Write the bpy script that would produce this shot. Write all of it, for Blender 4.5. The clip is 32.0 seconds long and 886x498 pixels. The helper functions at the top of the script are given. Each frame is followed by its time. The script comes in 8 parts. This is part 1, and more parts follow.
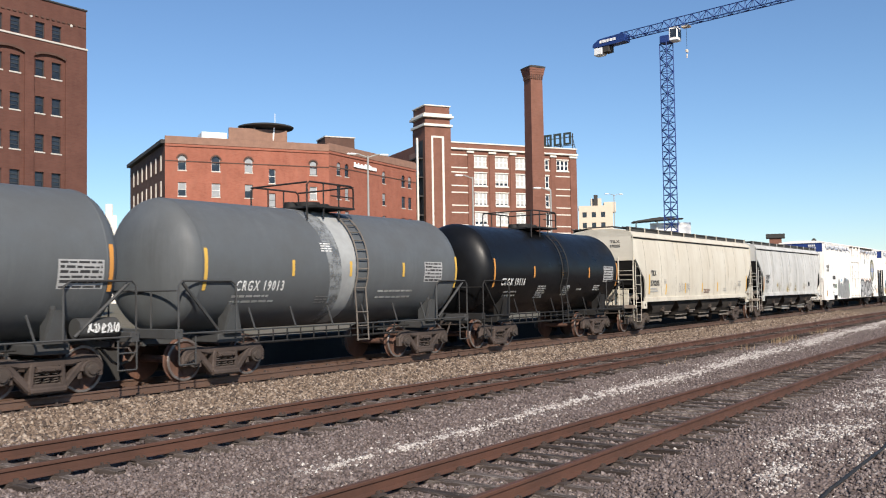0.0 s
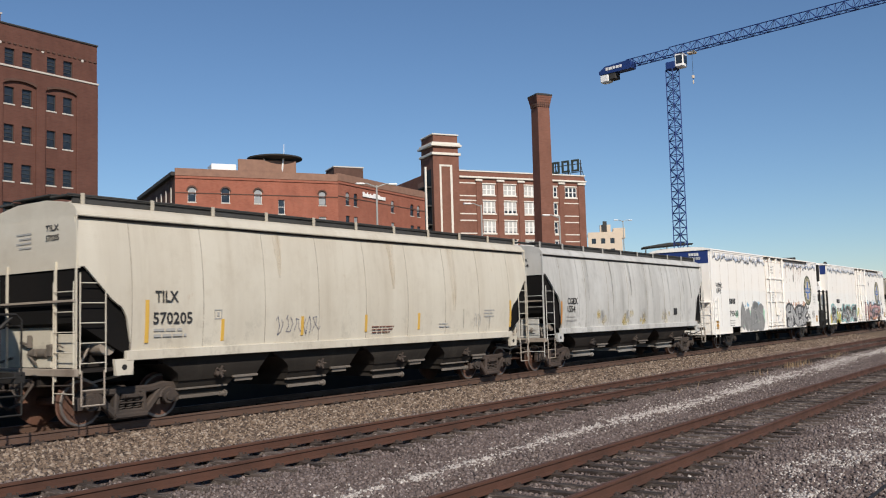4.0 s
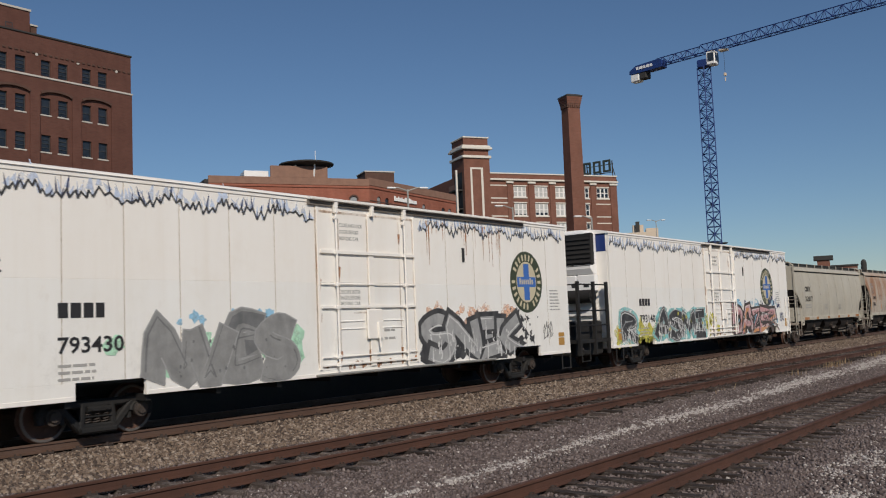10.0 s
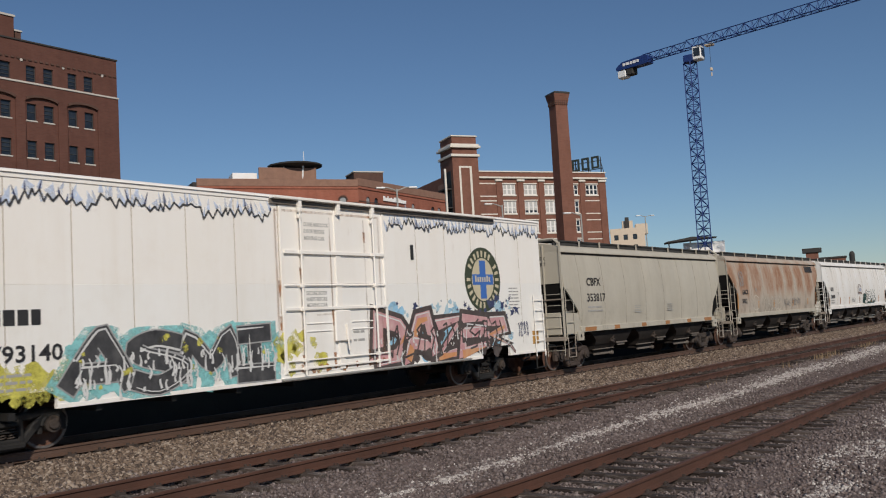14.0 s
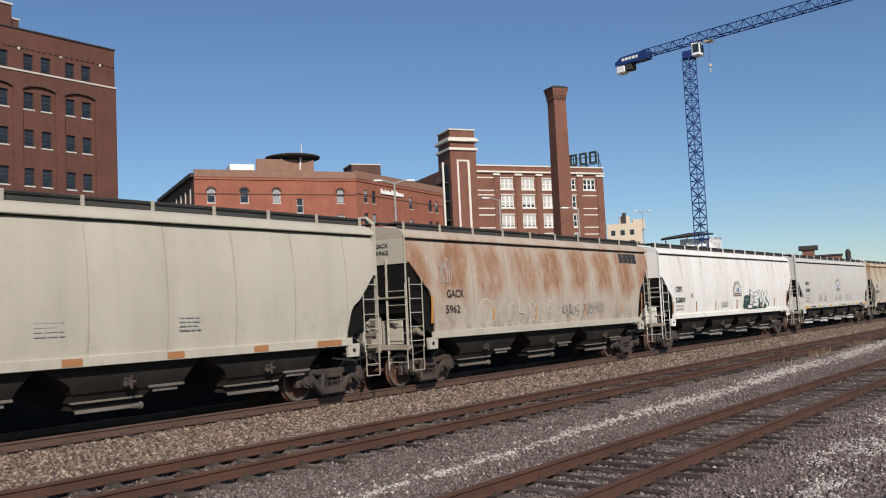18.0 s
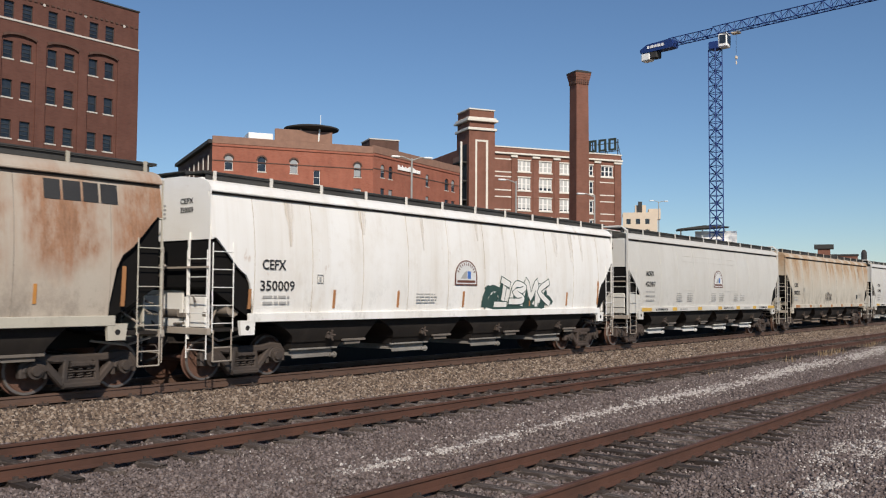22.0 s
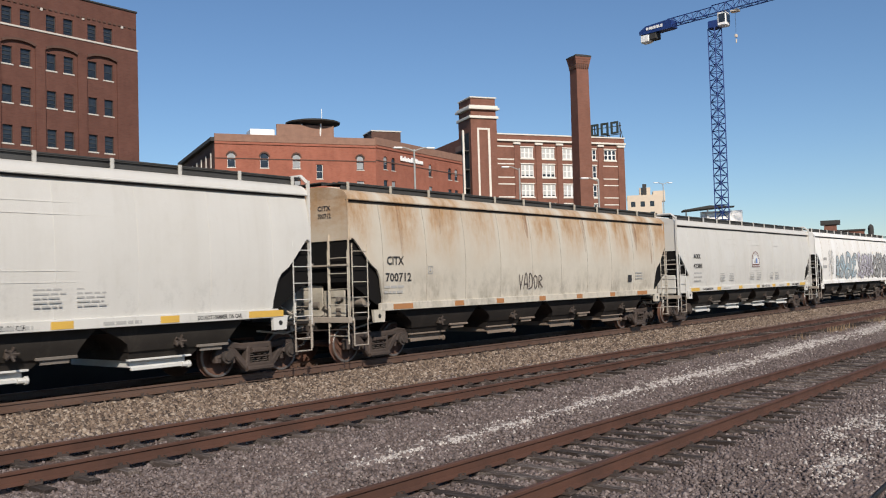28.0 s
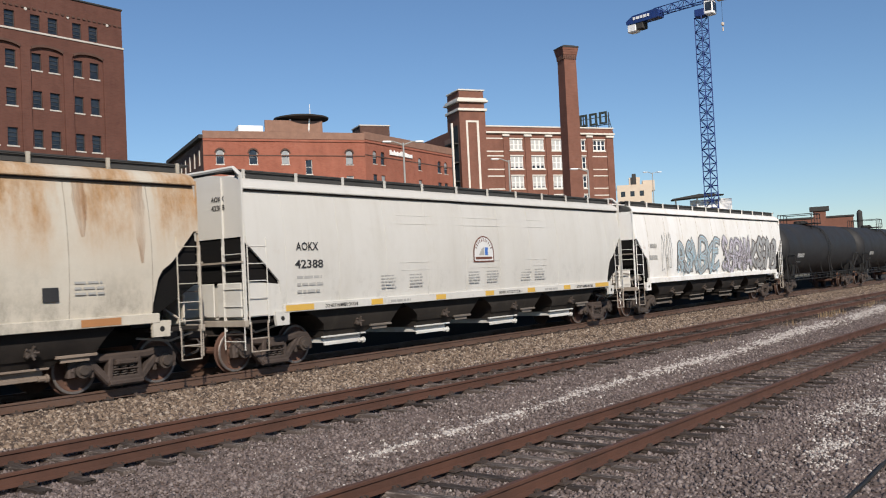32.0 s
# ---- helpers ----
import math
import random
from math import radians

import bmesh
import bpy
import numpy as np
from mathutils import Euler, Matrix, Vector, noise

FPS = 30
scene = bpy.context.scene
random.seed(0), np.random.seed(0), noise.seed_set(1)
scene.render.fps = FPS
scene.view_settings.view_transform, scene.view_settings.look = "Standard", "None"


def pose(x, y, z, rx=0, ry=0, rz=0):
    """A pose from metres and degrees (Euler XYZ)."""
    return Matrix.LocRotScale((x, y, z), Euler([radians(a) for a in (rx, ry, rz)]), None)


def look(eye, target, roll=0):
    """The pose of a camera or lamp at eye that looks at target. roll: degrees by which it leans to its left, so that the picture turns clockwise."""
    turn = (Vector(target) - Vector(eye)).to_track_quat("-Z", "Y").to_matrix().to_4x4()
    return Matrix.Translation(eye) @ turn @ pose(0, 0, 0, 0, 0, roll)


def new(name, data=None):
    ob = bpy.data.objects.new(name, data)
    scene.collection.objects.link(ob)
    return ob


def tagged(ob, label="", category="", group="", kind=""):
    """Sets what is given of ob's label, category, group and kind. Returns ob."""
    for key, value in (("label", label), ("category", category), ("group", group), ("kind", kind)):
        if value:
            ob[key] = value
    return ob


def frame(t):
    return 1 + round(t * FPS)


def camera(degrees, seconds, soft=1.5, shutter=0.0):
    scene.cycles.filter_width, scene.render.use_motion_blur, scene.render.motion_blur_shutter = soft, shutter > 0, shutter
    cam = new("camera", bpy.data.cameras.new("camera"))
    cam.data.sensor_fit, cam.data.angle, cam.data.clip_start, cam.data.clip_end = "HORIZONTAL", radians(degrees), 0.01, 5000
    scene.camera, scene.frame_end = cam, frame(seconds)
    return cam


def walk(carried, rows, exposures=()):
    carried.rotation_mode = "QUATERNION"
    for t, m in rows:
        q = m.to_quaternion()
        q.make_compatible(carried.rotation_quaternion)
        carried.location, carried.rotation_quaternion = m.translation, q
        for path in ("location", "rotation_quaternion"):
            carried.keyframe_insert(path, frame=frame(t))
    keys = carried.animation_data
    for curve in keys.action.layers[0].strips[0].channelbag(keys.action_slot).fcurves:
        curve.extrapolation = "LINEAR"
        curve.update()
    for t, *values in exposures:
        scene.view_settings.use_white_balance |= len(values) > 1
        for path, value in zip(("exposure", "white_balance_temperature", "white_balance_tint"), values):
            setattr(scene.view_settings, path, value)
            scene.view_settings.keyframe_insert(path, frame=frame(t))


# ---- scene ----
FOV = 52.22
EYE = (0.0, 0.0, 2.34)
cam = camera(FOV, 32.0, soft=1.1, shutter=0.15)
# seconds, yaw from +y towards +x, pitch up, lean: the camera stands still and is turned by hand
VIEW = (
    (0, 54.67, 2.64, -0.93), (0.5, 54.20, 2.72, -0.73), (1, 54.24, 2.88, -0.78), (1.5, 54.39, 3.31, -0.59), (2, 54.32, 3.69, -0.76),
    (2.5, 54.46, 4.02, -1.06), (3, 54.53, 4.41, -0.91), (3.5, 54.43, 4.46, -1.34), (5.5, 53.25, 4.51, -2.12), (6, 52.89, 4.62, -2.24),
    (6.5, 52.39, 4.71, -1.99), (7, 52.04, 4.68, -2.07), (7.5, 51.97, 4.65, -2.06), (8, 51.69, 4.83, -1.87), (8.5, 51.80, 5.06, -1.99),
    (9, 51.93, 5.07, -2.08), (9.5, 51.95, 4.86, -2.11), (10, 52.09, 4.71, -2.29), (10.5, 52.43, 4.62, -2.51), (11, 52.69, 4.68, -2.89),
    (11.5, 52.69, 4.69, -2.86), (12, 52.63, 4.33, -3.02), (12.5, 52.65, 4.23, -3.16), (13, 52.53, 4.30, -3.08), (13.5, 52.52, 4.50, -2.85),
    (14, 52.71, 4.62, -3.35), (14.5, 52.69, 4.66, -3.30), (15, 52.82, 4.49, -3.44), (15.5, 52.74, 4.07, -3.41), (17.5, 52.94, 4.11, -3.24),
    (18, 52.89, 4.20, -2.75), (18.5, 52.93, 4.40, -2.71), (19, 53.12, 4.42, -2.70), (19.5, 53.16, 4.26, -2.93), (20, 53.04, 4.14, -2.93),
    (20.5, 52.80, 3.97, -3.00), (21, 52.73, 3.93, -3.25), (21.5, 52.53, 4.20, -2.08), (22, 52.01, 2.88, 0.36), (22.5, 51.67, 1.61, 0.01),
    (23, 51.48, 1.21, -0.86), (23.5, 51.74, 1.12, -0.98), (24, 51.89, 1.24, -1.27), (24.5, 51.68, 1.15, -1.01), (25, 51.61, 1.05, -0.58),
    (25.5, 51.84, 1.33, -1.35), (27.5, 51.53, 2.06, -1.64), (28, 51.64, 2.23, -1.67), (28.5, 51.63, 2.16, -2.15), (29, 51.84, 1.97, -2.21),
    (29.5, 52.03, 1.80, -2.18), (30, 51.94, 1.96, -2.14), (30.5, 52.06, 2.16, -2.20), (31, 52.04, 2.30, -2.39), (31.5, 52.06, 2.05, -2.50),
    (32, 52.19, 1.78, -2.76),
)
walk(cam, [(t, pose(*EYE, 90 + p, 0, -y) @ pose(0, 0, 0, 0, 0, r)) for t, y, p, r in VIEW],
     exposures=[(0, 0.36), (1, 0.36), (2, 0.30), (3, 0.02), (6, -0.22), (7, -0.28), (8, -0.44), (9, -0.66), (10, -0.68), (11, -0.66), (12, -0.62), (14, -0.62), (15.5, -0.60), (18, -0.15), (21, -0.13), (23, -0.24), (25, -0.2), (28, -0.04), (30, 0.03), (32, -0.02)])

# ---- light ----
SUN_AZ, SUN_EL = 218.0, 34.0          # towards the sun, clockwise from +y
world = bpy.data.worlds.new("world")
scene.world = world
world.use_nodes = True
wn = world.node_tree.nodes
sky = wn.new("ShaderNodeTexSky")
sky.sky_type, sky.sun_disc = "NISHITA", False
sky.sun_elevation, sky.sun_rotation = radians(SUN_EL), radians(SUN_AZ)
sky.air_density, sky.dust_density, sky.ozone_density = 1.0, 0.0, 5.9
wn["Background"].inputs["Strength"].default_value = 0.098
world.node_tree.links.new(sky.outputs[0], wn["Background"].inputs["Color"])
sun = new("sun", bpy.data.lights.new("sun", "SUN"))
sun.data.energy, sun.data.angle, sun.data.color = 5.0, radians(0.53), (1.0, 0.905, 0.79)
sun.matrix_world = look((0, 0, 0), (-math.sin(radians(SUN_AZ)) * math.cos(radians(SUN_EL)),
                                    -math.cos(radians(SUN_AZ)) * math.cos(radians(SUN_EL)), -math.sin(radians(SUN_EL))))


# ---- geometry tools ----
class G:
    """Points and faces of one mesh."""

    def __init__(self):
        self.v, self.f = [], []

    def add(self, vs, fs):
        n = len(self.v)
        self.v += [tuple(p) for p in vs]
        self.f += [tuple(n + i for i in q) for q in fs]
        return self

    def box(self, x0, x1, y0, y1, z0, z1, b=0.0):
        if b <= 0:
            return self.add([(x0, y0, z0), (x1, y0, z0), (x1, y1, z0), (x0, y1, z0), (x0, y0, z1), (x1, y0, z1), (x1, y1, z1), (x0, y1, z1)],
                            [(3, 2, 1, 0), (4, 5, 6, 7), (0, 1, 5, 4), (1, 2, 6, 5), (2, 3, 7, 6), (3, 0, 4, 7)])
        ring = lambda x0, x1, y0, y1, z: [(x0 + b, y0, z), (x1 - b, y0, z), (x1, y0 + b, z), (x1, y1 - b, z), (x1 - b, y1, z), (x0 + b, y1, z), (x0, y1 - b, z), (x0, y0 + b, z)]
        return self.loft([ring(x0 + b, x1 - b, y0 + b, y1 - b, z0), ring(x0, x1, y0, y1, z0 + b), ring(x0, x1, y0, y1, z1 - b), ring(x0 + b, x1 - b, y0 + b, y1 - b, z1)])

    def loft(self, rings, caps=True, closed=True):
        n, m = len(self.v), len(rings[0])
        for r in rings:
            self.v += [tuple(p) for p in r]
        for i in range(len(rings) - 1):
            for j in range(m if closed else m - 1):
                a, b = n + i * m + j, n + i * m + (j + 1) % m
                self.f.append((a, b, b + m, a + m))
        if caps:
            self.f.append(tuple(n + j for j in range(m))[::-1])
            self.f.append(tuple(n + (len(rings) - 1) * m + j for j in range(m)))
        return self

    def cyl(self, p0, p1, r0, n=10, r1=None, caps=True):
        p0, p1 = Vector(p0), Vector(p1)
        d = (p1 - p0).normalized()
        a = d.cross(Vector((0, 0, 1)) if abs(d.z) < 0.9 else Vector((1, 0, 0))).normalized()
        b = d.cross(a)
        r1 = r0 if r1 is None else r1
        ring = lambda p, r: [p + a * (r * math.cos(2 * math.pi * i / n)) + b * (r * math.sin(2 * math.pi * i / n)) for i in range(n)]
        return self.loft([ring(p0, r0), ring(p1, r1)], caps)

    def tube(self, pts, r, n=6):
        pts = [Vector(p) for p in pts]
        rings, last = [], None
        for i, p in enumerate(pts):
            d = ((pts[min(i + 1, len(pts) - 1)] - pts[max(i - 1, 0)])).normalized()
            if last is None:
                a = d.cross(Vector((0, 0, 1)) if abs(d.z) < 0.9 else Vector((0, 1, 0))).normalized()
            else:
                a = (last - d * last.dot(d)).normalized()
            last = a
            b = d.cross(a)
            rings.append([p + a * (r * math.cos(2 * math.pi * k / n)) + b * (r * math.sin(2 * math.pi * k / n)) for k in range(n)])
        return self.loft(rings)

    def prism(self, poly, y0, y1):
        """A polygon in x and z, drawn out along y."""
        return self.loft([[(x, y0, z) for x, z in poly], [(x, y1, z) for x, z in poly]])

    def strip(self, pts, w, y, thick=0.004):
        """A flat brush stroke on the side y, through points in x and z."""
        for (a, b), (c, d) in zip(pts[:-1], pts[1:]):
            l = math.hypot(c - a, d - b) or 1
            nx, nz = -(d - b) / l * w / 2, (c - a) / l * w / 2
            ex, ez = (c - a) / l * w * 0.3, (d - b) / l * w * 0.3
            self.add([(a + nx - ex, y, b + nz - ez), (c + nx + ex, y, d + nz + ez), (c - nx + ex, y, d - nz + ez), (a - nx - ex, y, b - nz - ez)], [(0, 3, 2, 1)])
        return self

    def moved(self, m):
        self.v = [tuple(m @ Vector(p)) for p in self.v]
        return self

    def weld(self):
        """Joins points that coincide."""
        seen, index, v = {}, [], []
        for p in self.v:
            k = (round(p[0], 4), round(p[1], 4), round(p[2], 4))
            if k not in seen:
                seen[k] = len(v)
                v.append(p)
            index.append(seen[k])
        self.v, self.f = v, [tuple(index[i] for i in q) for q in self.f]
        return self

    def mesh(self, name, smooth=0.0):
        me = bpy.data.meshes.new(name)
        me.from_pydata(self.v, [], self.f)
        if smooth:
            me.polygons.foreach_set("use_smooth", [True] * len(me.polygons))
            me.set_sharp_from_angle(angle=radians(smooth))
        me.update()
        return me


SHARED = {}


def part(name, geo, material, parent=None, label="", smooth=0.0, kind=""):
    """Links a mesh (or a G) as one object under parent."""
    me = geo.mesh(name, smooth) if isinstance(geo, G) else geo
    if not me.materials:
        me.materials.append(material)
    ob = new(name, me)
    if parent:
        ob.parent = parent
    return tagged(ob, label=label, kind=kind)


def shared(key, build, name, material, smooth=0.0):
    """One mesh for alike pieces."""
    if key not in SHARED:
        me = build().mesh(name, smooth)
        me.materials.append(material)
        SHARED[key] = me
    return SHARED[key]


def thing(name, label, category, m=None, group="", kind=""):
    ob = new(name)
    ob.empty_display_size = 0.3
    if m is not None:
        ob.matrix_basis = m
    return tagged(ob, label, category, group, kind)


# ---- materials ----
class N:
    """A small builder of node materials; coordinates are metres in the object's own space."""

    def __init__(self, name):
        self.m = bpy.data.materials.new(name)
        self.m.use_nodes = True
        self.t = self.m.node_tree
        self.b = self.t.nodes["Principled BSDF"]
        self.co = self.t.nodes.new("ShaderNodeTexCoord").outputs["Object"]

    def link(self, a, b):
        self.t.links.new(a, b)

    def scaled(self, s):
        n = self.t.nodes.new("ShaderNodeMapping")
        n.inputs["Scale"].default_value = s
        self.link(self.co, n.inputs[0])
        return n.outputs[0]

    def noise(self, scale, detail=4, rough=0.6, stretch=(1, 1, 1), lo=0.35, hi=0.65):
        n = self.t.nodes.new("ShaderNodeTexNoise")
        n.inputs["Scale"].default_value, n.inputs["Detail"].default_value, n.inputs["Roughness"].default_value = scale, detail, rough
        self.link(self.scaled(stretch), n.inputs["Vector"])
        return self.ramp(n.outputs["Fac"], lo, hi)

    def ramp(self, s, lo, hi, a=0.0, b=1.0):
        n = self.t.nodes.new("ShaderNodeMapRange")
        for i, v in enumerate((lo, hi, a, b)):
            n.inputs[i + 1].default_value = v
        self.link(s, n.inputs[0])
        return n.outputs[0]

    def math(self, op, a, b):
        n = self.t.nodes.new("ShaderNodeMath")
        n.operation = op
        for i, v in enumerate((a, b)):
            if isinstance(v, (int, float)):
                n.inputs[i].default_value = v
            else:
                self.link(v, n.inputs[i])
        return n.outputs[0]

    def mix(self, fac, a, b):
        n = self.t.nodes.new("ShaderNodeMix")
        n.data_type = "RGBA"
        for s, v in ((n.inputs["Factor"], fac), (n.inputs["A"], a), (n.inputs["B"], b)):
            if isinstance(v, (int, float)):
                s.default_value = v
            elif isinstance(v, tuple):
                s.default_value = (*v, 1)
            else:
                self.link(v, s)
        return n.outputs["Result"]

    def axis(self, i):
        n = self.t.nodes.new("ShaderNodeSeparateXYZ")
        self.link(self.co, n.inputs[0])
        return n.outputs[i]

    def island(self):
        return self.t.nodes.new("ShaderNodeNewGeometry").outputs["Random Per Island"]

    def object_random(self):
        return self.t.nodes.new("ShaderNodeObjectInfo").outputs["Random"]

    def done(self, colour, rough=0.6, metal=0.0, bump=None, depth=0.01, spec=0.5):
        if isinstance(colour, tuple):
            self.b.inputs["Base Color"].default_value = (*colour, 1)
        else:
            self.link(colour, self.b.inputs["Base Color"])
        if isinstance(rough, (int, float)):
            self.b.inputs["Roughness"].default_value = rough
        else:
            self.link(rough, self.b.inputs["Roughness"])
        self.b.inputs["Metallic"].default_value = metal
        self.b.inputs["Specular IOR Level"].default_value = spec
        if bump is not None:
            n = self.t.nodes.new("ShaderNodeBump")
            n.inputs["Strength"].default_value, n.inputs["Distance"].default_value = 0.6, depth
            self.link(bump, n.inputs["Height"])
            self.link(n.outputs[0], self.b.inputs["Normal"])
        return self.m


def worn(name, col, dirt, amount=0.35, rough=0.55, metal=0.0, grain=30, depth=0.003, streak=None, streak_amount=0.0, spec=0.4, streak_lo=0.5, fade=None, zband=None):
    """Painted or raw surface with grime at two scales and, where given, streaks that run down it."""
    n = N(name)
    big, fine = n.noise(0.9, 5, 0.65), n.noise(grain, 3, 0.6, lo=0.3, hi=0.7)
    c = n.mix(n.math("MULTIPLY", big, amount), col, dirt)
    if fade:
        c = n.mix(n.math("MULTIPLY", n.noise(0.35, 3, 0.5, (1, 1, 0.5), 0.45, 0.7), 0.6), c, fade)
    if streak:
        s = n.math("MULTIPLY", n.noise(1.4, 5, 0.7, (1.6, 1.6, 0.13), streak_lo, streak_lo + 0.22), n.noise(0.5, 4, 0.6, (0.7, 0.7, 0.7), 0.38, 0.62))
        if zband:
            z = n.math("ADD", n.axis(2), n.math("MULTIPLY", n.noise(0.8, 4, 0.6, (1, 1, 0.3)), 0.9))
            s = n.math("MULTIPLY", s, n.math("MULTIPLY", n.ramp(z, zband[0], zband[1]), n.ramp(z, zband[3], zband[2])))
        c = n.mix(n.math("MULTIPLY", s, streak_amount), c, streak)
    c = n.mix(n.math("MULTIPLY", fine, 0.18), c, dirt)
    return n.done(c, n.ramp(big, 0, 1, rough, min(1, rough + 0.2)), metal, fine, depth, spec)


def rust_paint(name, col, dirt, rust, band, amount, sheet, lo, wash):
    """Pale paint that rusts sheet by sheet: soft patches in each sheet's upper middle, faint runs, scuffs near the sill."""
    n = N(name)
    big, fine = n.noise(0.9, 5, 0.65), n.noise(30, 3, 0.6, lo=0.3, hi=0.7)
    c = n.mix(n.math("MULTIPLY", n.object_random(), 0.25), col, dirt)
    c = n.mix(n.math("MULTIPLY", big, 0.40), c, dirt)
    c = n.mix(n.math("MULTIPLY", n.noise(0.45, 3, 0.6, (1, 0.2, 0.6), 0.35, 0.7), wash), c, tuple(0.55 * x + 0.45 * y for x, y in zip(col, rust)))
    wave = n.math("ABSOLUTE", n.math("SINE", n.math("MULTIPLY", n.math("ADD", n.axis(0), sheet[1]), math.pi / sheet[0]), 0), 0)
    wave = n.math("ADD", wave, n.math("MULTIPLY", n.noise(1.7, 4, 0.65, (1, 0.2, 0.6), 0.2, 0.8), 0.9))
    middle = n.ramp(wave, 0.5, 1.3)
    z = n.math("ADD", n.axis(2), n.math("MULTIPLY", n.noise(1.5, 4, 0.65, (1, 0.2, 0.35), 0.2, 0.8), 0.7))
    zone = n.math("MULTIPLY", n.ramp(z, band[0] + 0.35, band[1] + 0.35), n.ramp(z, band[3] + 0.35, band[2] + 0.35))
    patch = n.noise(0.42, 2, 0.5, (1.0, 0.2, 0.35), lo, lo + 0.2)
    broken = n.noise(3.4, 6, 0.74, (1, 0.2, 0.45), 0.2, 0.66)
    m = n.math("MULTIPLY", n.math("MULTIPLY", zone, middle), n.math("MULTIPLY", patch, broken))
    runs = n.math("MULTIPLY", n.noise(3.2, 4, 0.7, (1.3, 0.2, 0.06), 0.50, 0.70), n.math("MULTIPLY", zone, 0.38))
    c = n.mix(n.math("MINIMUM", n.math("MULTIPLY", n.math("ADD", m, runs), amount), 0.9), c, rust)
    core = n.math("MULTIPLY", n.math("MULTIPLY", m, m), n.noise(8.0, 5, 0.75, (1, 0.2, 0.3), 0.38, 0.66))
    c = n.mix(n.math("MINIMUM", n.math("MULTIPLY", core, 1.3 * amount), 0.8), c, tuple(0.62 * x for x in rust))
    low = n.math("MULTIPLY", n.noise(1.8, 6, 0.78, (1, 0.2, 0.6), 0.46, 0.64), n.ramp(n.axis(2), 2.45, 1.6))
    c = n.mix(n.math("MULTIPLY", low, 0.6), c, tuple(x * 0.42 for x in dirt))
    c = n.mix(n.math("MULTIPLY", fine, 0.18), c, dirt)
    return n.done(c, n.ramp(big, 0, 1, 0.6, 0.85), 0, fine, 0.003, 0.35)


def sprayed(name, col, thin, rough=0.6):
    """Spray paint laid on by hand: clouds of thick and thin cover, fading in soft vertical passes."""
    n = N(name)
    cloud = n.math("MULTIPLY", n.noise(2.6, 5, 0.65, lo=0.32, hi=0.68), 0.75)
    passes = n.math("MULTIPLY", n.noise(5.0, 3, 0.6, (1, 1, 0.3), 0.45, 0.7), 0.35)
    return n.done(n.mix(n.math("ADD", cloud, passes), col, thin), rough, 0, n.noise(40, 3), 0.001, 0.35)


def overspray(name, col, lo=0.32):
    """Thin spray paint: blotchy cover that lets the car's own paint show through."""
    n = N(name)
    m = n.done(n.mix(n.noise(3, 3), col, tuple(min(1, 1.25 * x) for x in col)), 0.6)
    clear = n.t.nodes.new("ShaderNodeBsdfTransparent")
    mix = n.t.nodes.new("ShaderNodeMixShader")
    out = n.t.nodes["Material Output"]
    n.link(n.noise(2.6, 6, 0.75, lo=lo, hi=lo + 0.22), mix.inputs[0])
    n.link(clear.outputs[0], mix.inputs[1])
    n.link(n.b.outputs[0], mix.inputs[2])
    n.link(mix.outputs[0], out.inputs["Surface"])
    return m


def film_coat(name, col, strength):
    """A thin dirty film in soft vertical streaks over whatever lies under it."""
    n = N(name)
    m = n.done(col, 0.8)
    clear = n.t.nodes.new("ShaderNodeBsdfTransparent")
    mix = n.t.nodes.new("ShaderNodeMixShader")
    cloud, streak = n.noise(1.4, 4, 0.6, (1, 0.2, 0.5), 0.25, 0.75), n.noise(9, 4, 0.65, (1, 0.2, 0.05), 0.3, 0.7)
    n.link(n.math("MULTIPLY", n.math("MULTIPLY", cloud, streak), strength), mix.inputs[0])
    n.link(clear.outputs[0], mix.inputs[1])
    n.link(n.b.outputs[0], mix.inputs[2])
    n.link(mix.outputs[0], n.t.nodes["Material Output"].inputs["Surface"])
    return m


